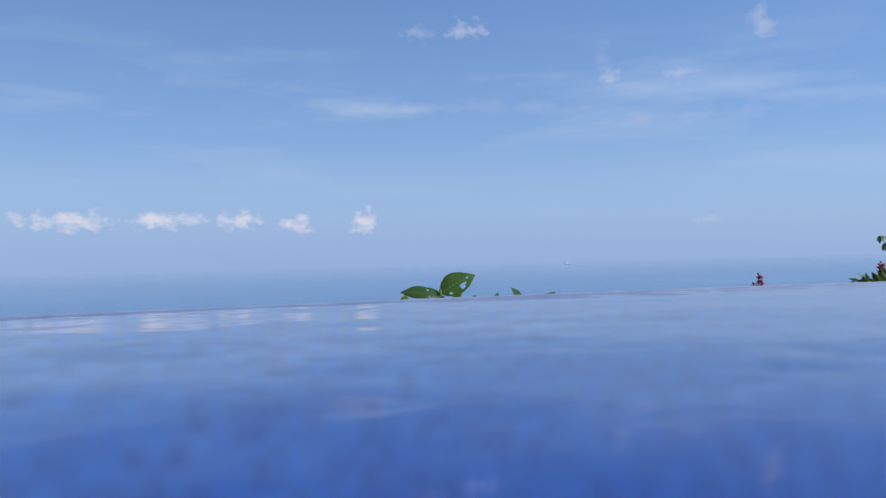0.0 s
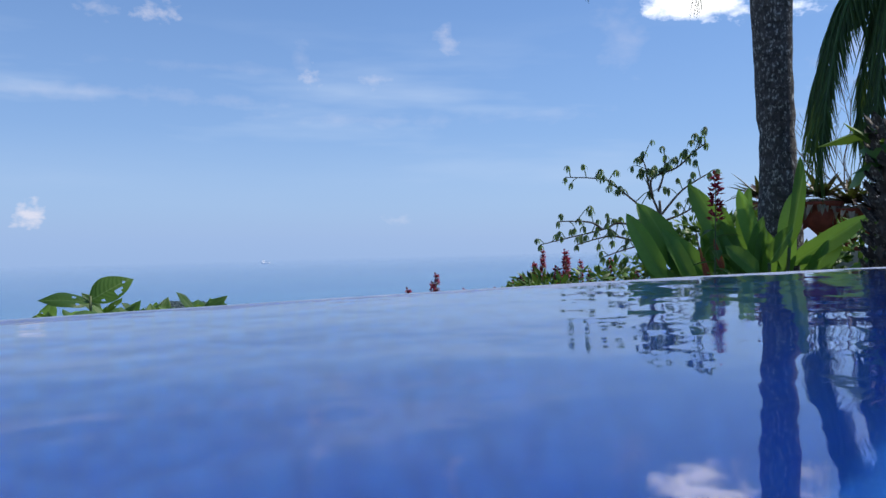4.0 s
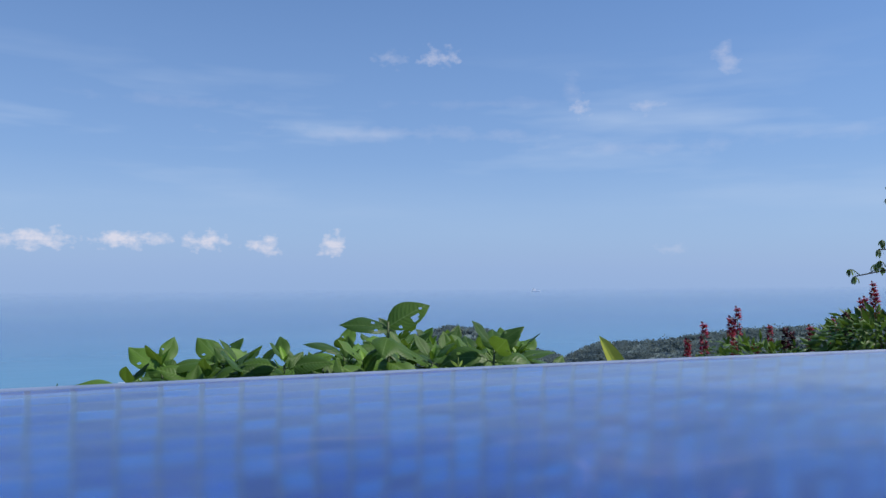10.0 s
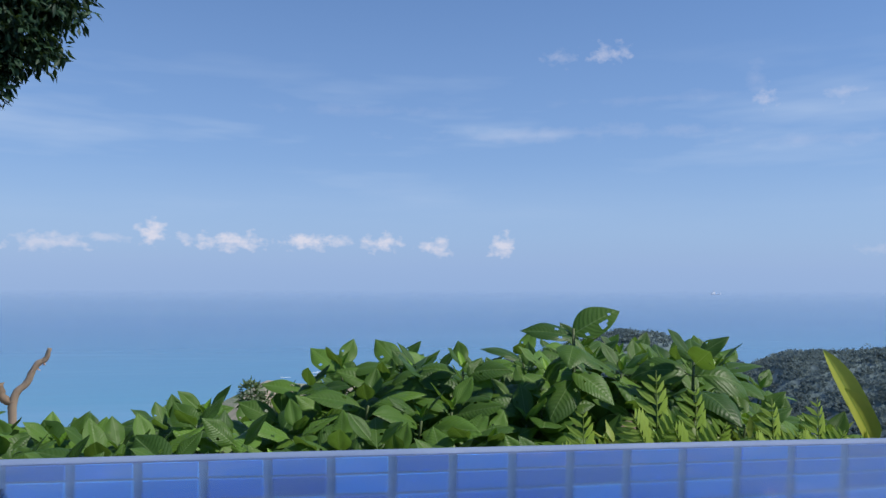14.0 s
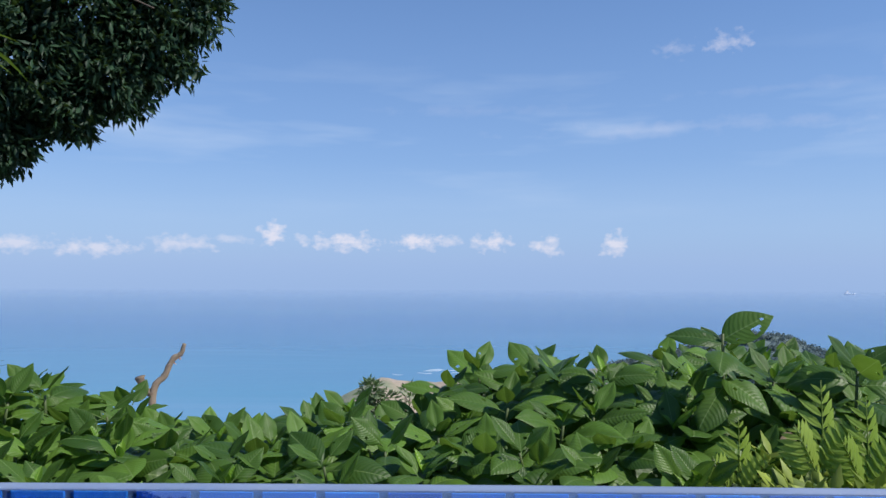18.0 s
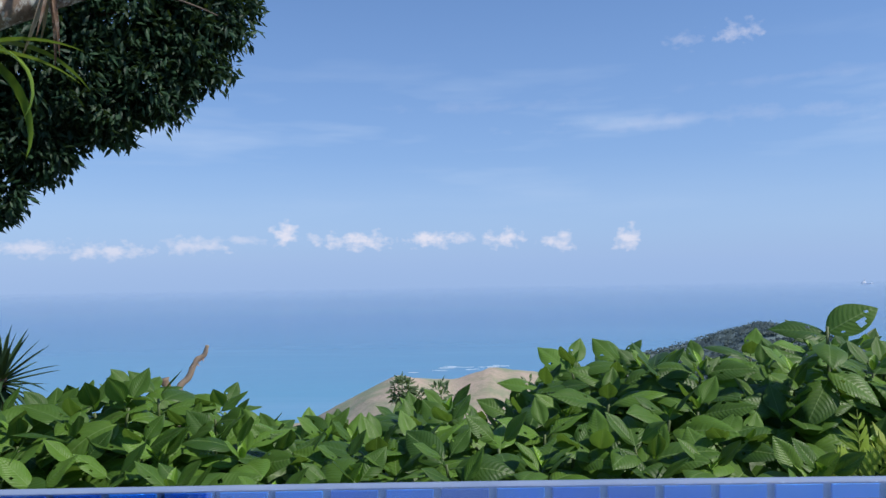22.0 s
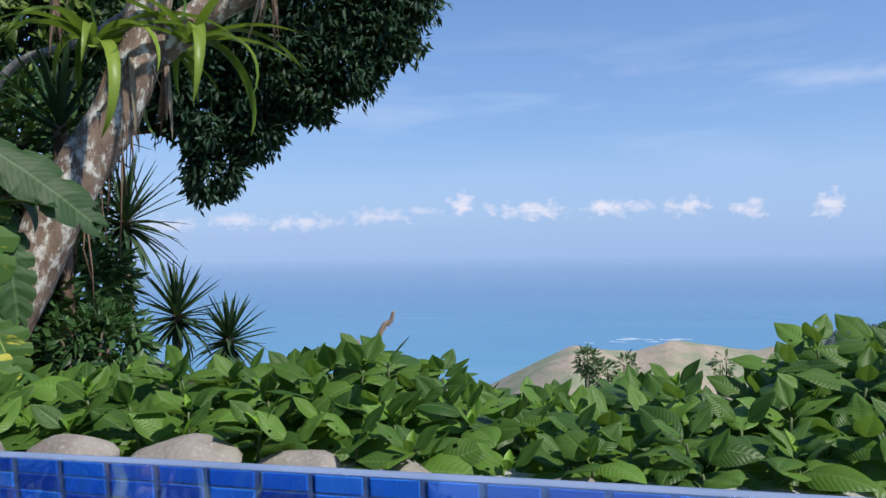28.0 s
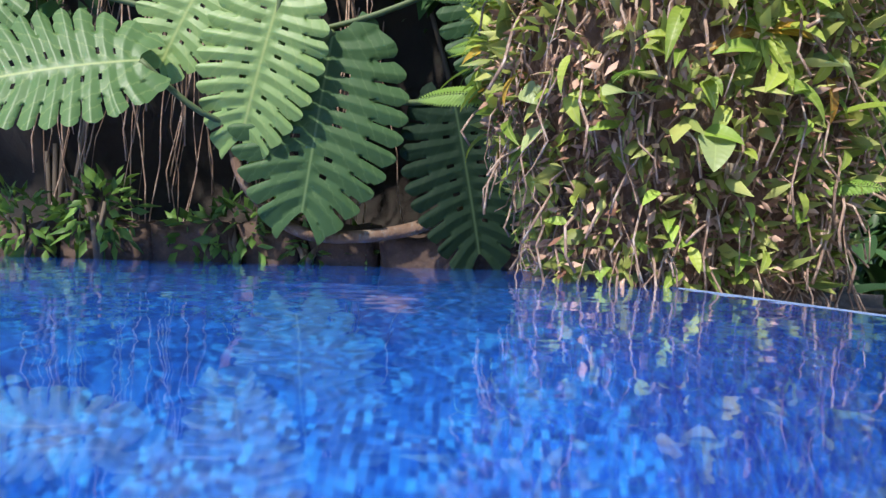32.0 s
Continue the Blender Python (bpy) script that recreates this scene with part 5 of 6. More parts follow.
def bromeliad(x, y, z, n, length, width, material, label, seed, spread=0.9, group="bromeliads on the leaning tree"):
    rnd = random.Random(seed)
    th = thing("bromeliad", x, y, z, label, "bromeliad", group)
    me = [make_mesh("strap_leaf", leaf_geo(length, width, 10, 2, 0.5, d, strap, 0, 0.08), material) for d in (0.6, 1.0, 1.6)]
    for k in range(n):
        a = k * 2.4 + rnd.random() * 0.4
        part("leaf", me[rnd.randint(0, 2)], None, th, "", aim((0.03 * math.cos(a), 0.03 * math.sin(a), 0), (math.cos(a) * spread, math.sin(a) * spread, rnd.uniform(0.2, 1.1)), (0, 0, 1), rnd.uniform(0.65, 1.1)))
    return th


bromeliad(-3.80, 4.02, 1.28, 17, 0.85, 0.085, LEAF_STRAP_Y, "yellow green strap-leaved bromeliad growing on the trunk", 1, 0.7)
bromeliad(-3.36, 4.36, 1.34, 14, 0.85, 0.085, LEAF_STRAP_Y, "yellow green strap-leaved bromeliad drooping from the limb", 2)
bromeliad(-3.62, 4.2, 1.78, 18, 0.6, 0.05, LEAF_STRAP, "green strap-leaved bromeliad high on the trunk", 3)
bromeliad(-3.0, 4.6, 1.98, 14, 0.5, 0.045, LEAF_STRAP, "green strap-leaved bromeliad on the limb", 4)
for k, (hx, hy, hz) in enumerate(((-3.62, 4.12, 1.25), (-3.5, 4.3, 1.25), (-4.05, 4.0, 1.75), (-2.9, 4.55, 1.85), (-3.7, 4.05, 1.2))):
    th = thing("dry_fronds", hx, hy, hz, "bunch of dry brown fronds hanging from the tree", "dry leaves", "dry fronds on the leaning tree")
    for j in range(7):
        part("dry_frond", leaf_geo(0.5, 0.03, 8, 2, 0.5, 0.35, strap), DRY_LEAF if j % 2 else BARK_BROWN, th, "", aim((0, 0, 0), (0.25 * math.cos(j * 2.4 + k), 0.25 * math.sin(j * 2.4), -1), (0.7, -0.7, 0), 0.6 + 0.09 * j))


def dark_canopy():
    """The heavy crown of a broadleaf tree that hangs over the view."""
    th = thing("shade_tree", -9.8, 8.6, -2.5, "large broadleaf tree with a dense dark green hanging crown", "tree")
    o = np.array((-9.8, 8.6, -2.5))
    lumps = [(-6.1, 8.78, 0.98, .36, 300), (-5.62, 9.05, 1.55, .38, 420), (-5.05, 9.3, 2.02, .45, 560), (-4.58, 9.5, 2.45, .58, 740), (-4.16, 9.7, 2.95, .6, 760), (-3.9, 9.85, 3.5, .65, 760), (-3.9, 9.9, 4.2, .65, 600),
             (-6.2, 8.8, 1.9, .75, 1000), (-5.6, 9.1, 2.6, .85, 1300), (-5.0, 9.5, 3.4, .9, 1300), (-6.6, 8.6, 2.9, 1.0, 1400), (-7.2, 8.2, 2.2, .8, 900), (-6.2, 9.0, 3.9, 1.1, 1300), (-7.6, 8.6, 3.7, 1.2, 1400), (-8.6, 7.8, 3.0, 1.1, 1200), (-4.9, 9.7, 4.6, 1.0, 900)]
    allp, allq = [], []
    for x, y, z, r, n in lumps:
        p, q = swarm_in(np.array((x, y, z)) - o, (r * 1.06, r, r * 0.92), n, 0.3)
        w = np.array([noise.noise(Vector(v) * 2.6) for v in p])
        p = p + (w[:, None] * 0.45) * q * r
        keep = np.array([noise.noise(Vector(v) * 3.7 + Vector((5, 2, 1))) for v in p]) > -0.28
        allp.append(p[keep])
        allq.append(q[keep])
    p, q = np.concatenate(allp), np.concatenate(allq)
    # each point is a spray of five leaves
    k = np.repeat(np.arange(len(p)), 4)
    pts = p[k] + _rs.normal(size=(len(k), 3)) * 0.05
    part("crown", leaf_swarm(pts, 0.15, q[k] * 0.5, 0.7, 0.55, 0.34), TREE_LEAF, th)
    for e in ((-6.0, 8.9, 1.5), (-5.0, 9.5, 2.7), (-4.3, 9.8, 3.7), (-7.0, 8.4, 3.2), (-8.0, 8.2, 3.2)):
        e = Vector(e) - Vector(o)
        part("limb", tube(bend([(0, 0, 2.5), tuple(e * 0.5 + Vector((0, 0, 2.0))), tuple(e)], 5), [0.12 - 0.01 * i for i in range(11)], 7, 0.1), BARK_BROWN, th)
    part("trunk", tube([(0, 0, -1), (0.1, 0, 1.2), (0, 0, 2.6)], [0.3, 0.24, 0.2], 12, 0.1), BARK_BROWN, th)


dark_canopy()


def spiky_rosette(name, x, y, z, length, n, width, material, label, category, group, foot=-1.2, low=-0.5):
    rnd = random.Random(int(abs(x * 100)))
    th = thing(name, x, y, foot, label, category, group)
    h = z - foot
    part("trunk", tube([(0, 0, 0), (rnd.uniform(-0.05, 0.05), 0, h * 0.5), (0, 0, h)], [0.06, 0.05, 0.045], 8, 0.2), BARK_BROWN, th)
    me = [make_mesh("blade", leaf_geo(length, width, 5, 2, 0.6, d, blade), material) for d in (0.05, 0.2, 0.45)]
    for k in range(n):
        a = k * 2.4
        e = 1.4 - (1.4 - low) * k / n
        way = (math.cos(a) * math.cos(e), math.sin(a) * math.cos(e), math.sin(e))
        part("blade", me[0 if e > 0.5 else rnd.randint(0, 2)], None, th, "", aim((0, 0, h - 0.1 * k / n), way, (0, 0, 1), rnd.uniform(0.8, 1.08)))


for x, y, z, r in [(-5.40, 6.21, 0.31, 0.62), (-4.99, 6.39, -0.60, 0.5), (-4.54, 6.56, -0.85, 0.42), (-5.84, 6.24, 0.09, 0.5)]:
    spiky_rosette("yucca", x, y, z, r * 1.15, 70, 0.058, YUCCA_LEAF, "dark spiky yucca rosette on a shaggy trunk", "yucca", "yuccas beyond the hedge", -2.2, -0.9)
for x, y, z, r in [(-4.64, 3.14, 1.13, 0.62), (-4.40, 3.13, 0.83, 0.6), (-4.29, 4.26, 0.88, 0.65), (-4.84, 3.04, 0.95, 0.5)]:
    spiky_rosette("dragon_plant", x, y, z, r, 34, 0.06, YUCCA_LEAF, "dark green plant with a burst of long narrow leaves", "plant", "spiky plants under the trees", -1.0, -0.2)


def golden_vine():
    """Giant climbing plant with split, yellow-streaked leaves."""
    th = thing("golden_pothos", -4.1, 2.72, -1.0, "climbing plant with giant split green leaves streaked yellow", "plant")
    o = Vector((-4.1, 2.72, -1.0))
    part("climbing_stem", tube(bend([(0, 0, 0), (0.05, -0.02, 0.5), (-0.02, 0.05, 1.0), (0.1, 0.1, 1.5)], 6), [0.03 - 0.0005 * i for i in range(19)], 8, 0.2), BARK_BROWN, th)
    side = Vector((0.64, 0.77, 0))
    # centre, side way, down way, length, width, slits
    sites = [((-4.2, 2.56, 0.04), -1.0, -0.12, 0.50, 0.40, 5), ((-3.77, 3.10, 0.12), 0.25, -1.0, 0.52, 0.42, 6), ((-4.18, 2.58, -0.33), -0.3, -1.0, 0.36, 0.34, 5), ((-3.87, 2.97, -0.24), 0.35, -0.8, 0.42, 0.40, 6),
             ((-4.0, 2.76, -0.5), 0.2, -0.9, 0.3, 0.28, 5), ((-3.67, 3.2, -0.40), 0.35, -1.0, 0.36, 0.24, 7), ((-3.52, 3.35, 0.40), 0.8, -0.62, 0.58, 0.26, 3), ((-3.66, 3.26, -0.05), 0.1, -1.0, 0.45, 0.2, 8),
             ((-3.45, 2.95, -0.5), 0.5, -0.5, 0.26, 0.2, 4), ((-4.35, 2.75, 0.32), -0.9, 0.1, 0.4, 0.36, 4)]
    for i, (c, sx, dz, L, W, sl) in enumerate(sites):
        way = (side * sx + Vector((0, 0, dz)) + TO_POOL * 0.25).normalized()
        c = Vector(c) - o
        foot = c - way * L * 0.5
        me = lobed_leaf(L * 1.12, W * 1.15, max(3, sl - 2), 0.76, False, 0.25, 70, 18, 0.15, 0.02, i)
        part("leaf", me, LEAF_VARIEG if i not in (6, 7, 9) else LEAF_DARK, th, "", aim(foot, way, TO_POOL + Vector((0, 0, 0.5)), 1.0))
        part("leaf_stalk", tube(bend([tuple(foot), tuple(foot * 0.6 + Vector((0, 0, 0.55))), (0, 0.02, max(0.2, c.z - 0.15))], 4), [0.007] * 9, 5), STEM_GREEN, th)
    part("dead_leaf", leaf_geo(0.3, 0.15, 8, 4, 0.5, 0.3, oblong), BARK_BROWN, th, "withered brown half of a leaf", aim(Vector((-3.85, 3.02, 0.26)) - o + TO_POOL * 0.05, (0.02, 0.0, -1), TO_POOL))


golden_vine()


def broad_leaf_plants():
    rnd = random.Random(9)
    me = [make_mesh("broad_leaf", leaf_geo(1.0, 0.36, 10, 4, 0.35, d, oblong, 0.06), LEAF_DARK) for d in (0.5, 0.9, 1.2)]
    for x, y, z, s in [(-3.90, 1.64, -0.12, 0.34), (-3.78, 1.78, -0.20, 0.3), (-4.03, 1.59, -0.05, 0.3), (-3.83, 2.01, -0.09, 0.36), (-3.70, 1.83, -0.20, 0.26), (-3.97, 1.49, -0.14, 0.26), (-3.71, 2.01, -0.24, 0.3), (-3.73, 2.17, -0.39, 0.25), (-4.14, 1.84, -0.00, 0.34), (-4.61, 1.47, 0.18, 0.3), (-4.46, 1.59, 0.20, 0.34), (-4.56, 1.88, 0.24, 0.3), (-4.55, 2.14, 0.27, 0.34), (-4.49, 2.47, 0.38, 0.36), (-4.38, 1.51, 0.12, 0.28)]:
        th = thing("broad_leaf_plant", x, y, -1.0, "low plant with broad dark drooping leaves", "plant", "dark leafy plants beside the steps")
        h = z + 1.0
        part("stem", tube([(0, 0, 0), (0, 0, h)], [0.015, 0.008], 5), STEM_GREEN, th)
        for k in range(6):
            a = -0.7 + rnd.uniform(-1.5, 1.5) if k < 5 else 2.0
            part("leaf", me[rnd.randint(0, 2)], None, th, "", aim((0, 0, h - 0.03 * k), (math.cos(a), math.sin(a), rnd.uniform(-0.1, 0.6)), (0, 0, 1), s * rnd.uniform(0.75, 1.05), rnd.uniform(-0.3, 0.3)))
    for x, y, z, s in [(-4.66, 2.58, 0.74, 0.6), (-4.48, 2.67, 0.52, 0.5), (-4.46, 3.05, 1.05, 0.55), (-4.25, 3.16, 0.96, 0.5), (-4.04, 3.25, 0.86, 0.5), (-4.55, 2.93, 0.76, 0.5), (-3.90, 3.26, 0.47, 0.5), (-4.57, 2.52, 0.49, 0.4), (-4.45, 3.22, 0.62, 0.5)]:
        th = thing("big_leaf_plant", x, y, -1.0, "plant with very large glossy dark green leaves", "plant", "large-leaved plants under the trees")
        h = z + 1.0
        part("stem", tube([(0, 0, 0), (0.05, 0, h * 0.6), (0, 0, h)], [0.03, 0.02, 0.012], 6), STEM_GREEN, th)
        for k in range(4):
            a = -0.7 + rnd.uniform(-1.9, 1.9)
            part("leaf", me[rnd.randint(0, 1)], None, th, "", aim((0, 0, h - 0.08 * k), (math.cos(a), math.sin(a), rnd.uniform(-0.25, 0.7)), (0.3, -0.3, 1), s * rnd.uniform(0.8, 1.1), rnd.uniform(-0.4, 0.4)))


broad_leaf_plants()


def slim_trunks():
    for a, b, r, kind in [((-5.84, 4.99, 1.24), (-5.69, 5.14, 2.8), 0.085, 'pale'), ((-5.91, 4.6, 1.31), (-5.8, 4.73, 2.73), 0.06, 'pale'), ((-5.81, 4.72, 2.0), (-5.66, 5.17, 2.69), 0.05, 'pale'), ((-5.96, 4.04, 1.26), (-5.89, 4.14, 2.62), 0.16, 'vine'), ((-6.34, 3.84, 1.45), (-6.43, 3.89, 2.72), 0.085, 'brown'), ((-6.87, 3.94, 1.49), (-6.86, 3.96, 2.87), 0.06, 'brown'), ((-6.2, 3.5, 1.38), (-6.45, 3.26, 2.58), 0.075, 'brown'), ((-5.02, 4.39, 1.07), (-4.29, 4.53, 1.5), 0.03, 'pale')]:
        a, b = Vector(a), Vector(b)
        foot = Vector((a.x - (b.x - a.x) * 0.4, a.y - (b.y - a.y) * 0.4, -1.2))
        name = {"pale": ("slender tree with smooth pale grey bark", BARK_PALE), "brown": ("slender tree with brown bark", BARK_BROWN), "vine": ("tree trunk wrapped in twisting woody vines", BARK_LICHEN)}[kind]
        th = thing("slim_tree", foot.x, foot.y, foot.z, name[0], "tree", "slim trees behind the garden")
        top = b + (b - a) * 0.8
        pts = bend([(0, 0, 0), tuple(a - foot), tuple(b - foot), tuple(top - foot)], 6)
        stem = part("trunk", tube(pts, [r * (1.1 - 0.3 * i / len(pts)) for i in range(len(pts))], 12, 0.08), name[1], th)
        if kind == "vine":
            for k in range(7):
                sp = [tuple(Vector(p) + Vector((math.cos(i * 0.33 + k * 0.9) * r, math.sin(i * 0.33 + k * 0.9) * r, 0))) for i, p in enumerate(bend([tuple(q) for q in pts], 2))]
                part("vine", tube(sp, [0.028] * len(sp), 6, 0.2), BARK_LICHEN, stem)
        p, q = swarm_in(top - foot + Vector((0, 0, 0.6)), (0.8, 0.8, 0.5), 300, 0.2)
        part("crown", leaf_swarm(p, 0.2, q, 0.6, 0.3), SHRUB_DARK, th)


slim_trunks()
# lighter olive copy for the upper bushes, sunlight painted into it
SHRUB_LIT = island_leaf("shrub_leaf_olive_lit", (0.06, 0.12, 0.03), (0.21, 0.30, 0.085), 0.5, 0.4)
for x, y, z, r, rz, n, s in [(-6.50, 3.16, 1.15, 0.9, 0.55, 1500, 0.16), (-6.41, 2.08, 0.60, 0.8, 0.6, 1500, 0.15), (-5.82, 2.49, 0.29, 0.7, 0.5, 1200, 0.15), (-7.29, 1.91, 1.23, 0.7, 0.45, 900, 0.15), (-5.52, 3.08, 0.20, 0.6, 0.5, 1000, 0.15), (-5.67, 3.94, 0.63, 0.8, 0.7, 1500, 0.15), (-6.03, 5.51, 0.73, 0.8, 0.9, 1500, 0.16), (-5.04, 5.07, -0.31, 0.55, 0.5, 900, 0.13), (-4.63, 4.22, -0.43, 0.5, 0.45, 800, 0.12), (-4.05, 4.21, -0.55, 0.4, 0.25, 500, 0.1), (-8.72, 5.33, 2.67, 0.9, 0.9, 1100, 0.2), (-8.03, 7.75, 2.85, 1.5, 1.3, 2000, 0.22), (-8.61, 6.35, 3.05, 1.3, 0.9, 1500, 0.2), (-7.73, 2.85, 2.48, 0.5, 0.45, 700, 0.16)]:
    leafy_bush(x, y, z, (r, r, rz), int(n * (0.9 if z > 0.9 else 1.7)), s, SHRUB_LIT if x < -4.9 and z > 0.9 else SHRUB_DARK, "dense dark green shrub in the shaded garden", -1.4, "shrubs in the shaded garden")


def stone_steps():
    th = thing("garden_steps", -3.85, 1.2, -0.95, "weathered brown rounded stone steps rising from the pool", "steps", kind="structure")
    for i, (y0, x1, z0, z1) in enumerate(((0.78, -3.42, -0.95, -0.17), (0.72, -3.55, -0.165, -0.055), (0.66, -3.72, -0.05, 0.06))):
        bm = bmesh.new()
        vs = [bm.verts.new(p) for p in box_geo(-0.45, y0 - 1.2, z0 + 0.95, x1 + 3.85, 0.2 - 0.05 * i, z1 + 0.95)[0]]
        for q in box_geo(0, 0, 0, 1, 1, 1)[1]:
            bm.faces.new([vs[k] for k in q])
        bmesh.ops.bevel(bm, geom=list(bm.edges), offset=0.048, segments=5, affect="EDGES")
        bmesh.ops.subdivide_edges(bm, edges=[e for e in bm.edges if e.calc_length() > 0.15], cuts=7, use_grid_fill=True)
        bmesh.ops.recalc_face_normals(bm, faces=bm.faces)
        for q in bm.verts:
            q.co += Vector((1, 0.3, 0.6)) * 0.022 * noise.fractal(q.co * 5 + Vector((i * 3, 0, 0)), 0.9, 2.0, 3)
        for q in bm.faces:
            q.smooth = True
        me = bpy.data.meshes.new("step")
        bm.to_mesh(me)
        bm.free()
        me.materials.append(STONE_STEP)
        part("step", me, None, th)


stone_steps()

# ---- planted pillar at the end of the edge ----
MOSS_LEAF = island_leaf("pillar_leaf", (0.15, 0.19, 0.04), (0.44, 0.45, 0.13), 0.5, 0.25)
SPROUT = island_leaf("pillar_sprout", (0.25, 0.30, 0.08), (0.50, 0.51, 0.18), 0.5, 0.25)
LEDGE_LEAF = island_leaf("ledge_leaf", (0.06, 0.13, 0.03), (0.17, 0.29, 0.06), 0.5, 0.2)
FIBRE = bark_mat("root_fibre", (0.20, 0.115, 0.08), (0.50, 0.34, 0.25), (0.62, 0.48, 0.38), 18)
# core fibre, darkened so the gaps between leaves look shaded
FIBRE_GAP = bark_mat("gap_shade_fibre", (0.07, 0.035, 0.024), (0.25, 0.145, 0.095), (0.36, 0.235, 0.17), 22)
DRY_BITS = island_leaf("dry_litter", (0.23, 0.10, 0.065), (0.66, 0.44, 0.33), 0.85, 0.1)
LEAF_HEART = leaf_mat("pillar_heart_leaf", (0.22, 0.29, 0.10), (0.44, 0.50, 0.22), (0.42, 0.50, 0.2), 0.4, 0.002, 60.0, thin=0.25, veiny=0.2)
LEAF_FERN = leaf_mat("fern_green", (0.13, 0.25, 0.04), (0.26, 0.40, 0.08), (0.3, 0.42, 0.12), 0.5, 0.002, 80.0, thin=0.3, veiny=0.1)
LEAF_ORANGE = leaf_mat("orange_croton_leaf", (0.30, 0.14, 0.02), (0.48, 0.32, 0.04), (0.5, 0.4, 0.1), 0.4, thin=0.2, veiny=0.1)
PX, PY = -3.05, 0.43


def pillar_radius(a, z):
    return 0.30 + 0.17 * max(0.0, min(1.0, (z + 0.05) / 0.5)) + 0.07 * noise.noise(Vector((math.cos(a) * 1.4, math.sin(a) * 1.4, z * 2.2)))


def planted_pillar():
    rnd = random.Random(41)
    th = thing("planted_pillar", PX, PY, -0.95, "pillar overgrown with ferns, creepers, roots and dry litter", "planted pillar")
    rows = []
    n = 28
    zs = np.linspace(-0.03, 1.75, 26)
    v = [(pillar_radius(2 * math.pi * j / n, z) * math.cos(2 * math.pi * j / n), pillar_radius(2 * math.pi * j / n, z) * math.sin(2 * math.pi * j / n), z + 0.95) for z in zs for j in range(n)]
    f = grid_faces(len(zs), n, True)
    f.append(tuple(range((len(zs) - 1) * n, len(zs) * n)))
    core = part("core", (v, f), FIBRE_GAP, th, "mat of brown root fibre")

    def skin(lift=0.0, zlo=0.0, zhi=1.6):
        a = rnd.uniform(-2.7, 2.5)
        z = rnd.uniform(zlo, zhi)
        r = pillar_radius(a, z) + lift
        return a, z, Vector((r * math.cos(a), r * math.sin(a), z + 0.95)), Vector((math.cos(a), math.sin(a), 0))

    roots = Geo()
    for k in range(900):
        a, z, p, o = skin(rnd.uniform(0.005, 0.055))
        pts = [p]
        for i in range(4):
            p = p + Vector((rnd.uniform(-0.035, 0.035), rnd.uniform(-0.035, 0.035), -rnd.uniform(0.02, 0.09))) + o * rnd.uniform(-0.01, 0.016)
            pts.append(p)
        roots.add(tube([tuple(q) for q in pts], [rnd.uniform(0.0015, 0.005)] * 5, 4))
    part("roots", roots, FIBRE, th)["kind"] = "stuff"
    pts, out = [], []
    for k in range(8600):
        a, z, p, o = skin(rnd.uniform(0, 0.05))
        pts.append(tuple(p))
        out.append(tuple(o * 1.2 + Vector((0, 0, rnd.uniform(-0.6, 0.6)))))
    part("creeper_leaves", leaf_swarm(pts[:2300], 0.06, np.array(out[:2300]), 1.2, 0.3, 0.55, 0.7), MOSS_LEAF, th)["kind"] = "stuff"
    low = [i for i in range(len(pts)) if pts[i][2] < 1.0 + 0.95 and i % 8 == 0]
    part("sprouts", leaf_swarm([pts[i] for i in low], 0.095, np.array([out[i] for i in low]) + np.array((0, 0, 0.5)), 0.8, 0.0, 0.24, 0.5), SPROUT, th)["kind"] = "stuff"
    part("dry_litter", leaf_swarm(np.array(pts[2100:]) + 0.015 * np.array(out[2100:]), 0.037, np.array(out[2100:]), 1.8, 0.3, 0.4, 0.6), DRY_BITS, th)["kind"] = "stuff"
    hearts = [make_mesh("heart_leaf", leaf_geo(0.12, 0.085, 8, 4, 0.25, d, heart), LEAF_HEART) for d in (0.3, 0.7)]
    LEAF_GOLD = leaf_mat("golden_green_leaf", (0.20, 0.29, 0.04), (0.44, 0.50, 0.09), (0.5, 0.55, 0.18), 0.45, 0.002, 80.0, thin=0.3, veiny=0.15)
    spear = [make_mesh("spear_leaf", leaf_geo(0.17, 0.045, 8, 2, 0.4, d, ovate), LEAF_GOLD) for d in (0.4, 0.9)]
    small = [make_mesh("small_leaf", leaf_geo(0.075, 0.035, 5, 2, 0.4, d, ovate), m) for d in (0.3, 0.8) for m in (LEAF_LIME, LEAF_GOLD)]
    orange = make_mesh("orange_leaf", leaf_geo(0.13, 0.04, 6, 2, 0.4, 0.6, ovate), LEAF_ORANGE)
    for k in range(640):
        a, z, p, o = skin(rnd.uniform(0.01, 0.09), 0.02)
        up = rnd.random()
        kind = rnd.random()
        if z < 0.3:
            me, s = rnd.choice(small), rnd.uniform(0.6, 1.2)
        elif kind < 0.22:
            me, s = rnd.choice(hearts), rnd.uniform(0.6, 1.1)
        elif kind < 0.5:
            me, s = rnd.choice(spear), rnd.uniform(0.6, 1.1)
        elif kind < 0.93:
            me, s = rnd.choice(small), rnd.uniform(0.8, 1.6)
        else:
            me, s = orange, rnd.uniform(0.7, 1.1)
        way = o * 0.6 + Vector((rnd.uniform(-0.9, 0.9), rnd.uniform(-0.9, 0.9), rnd.uniform(-0.9, 0.6)))
        part("leaf", me, None, th, "", aim(p, way, o + Vector((0, 0, 0.6)), s))
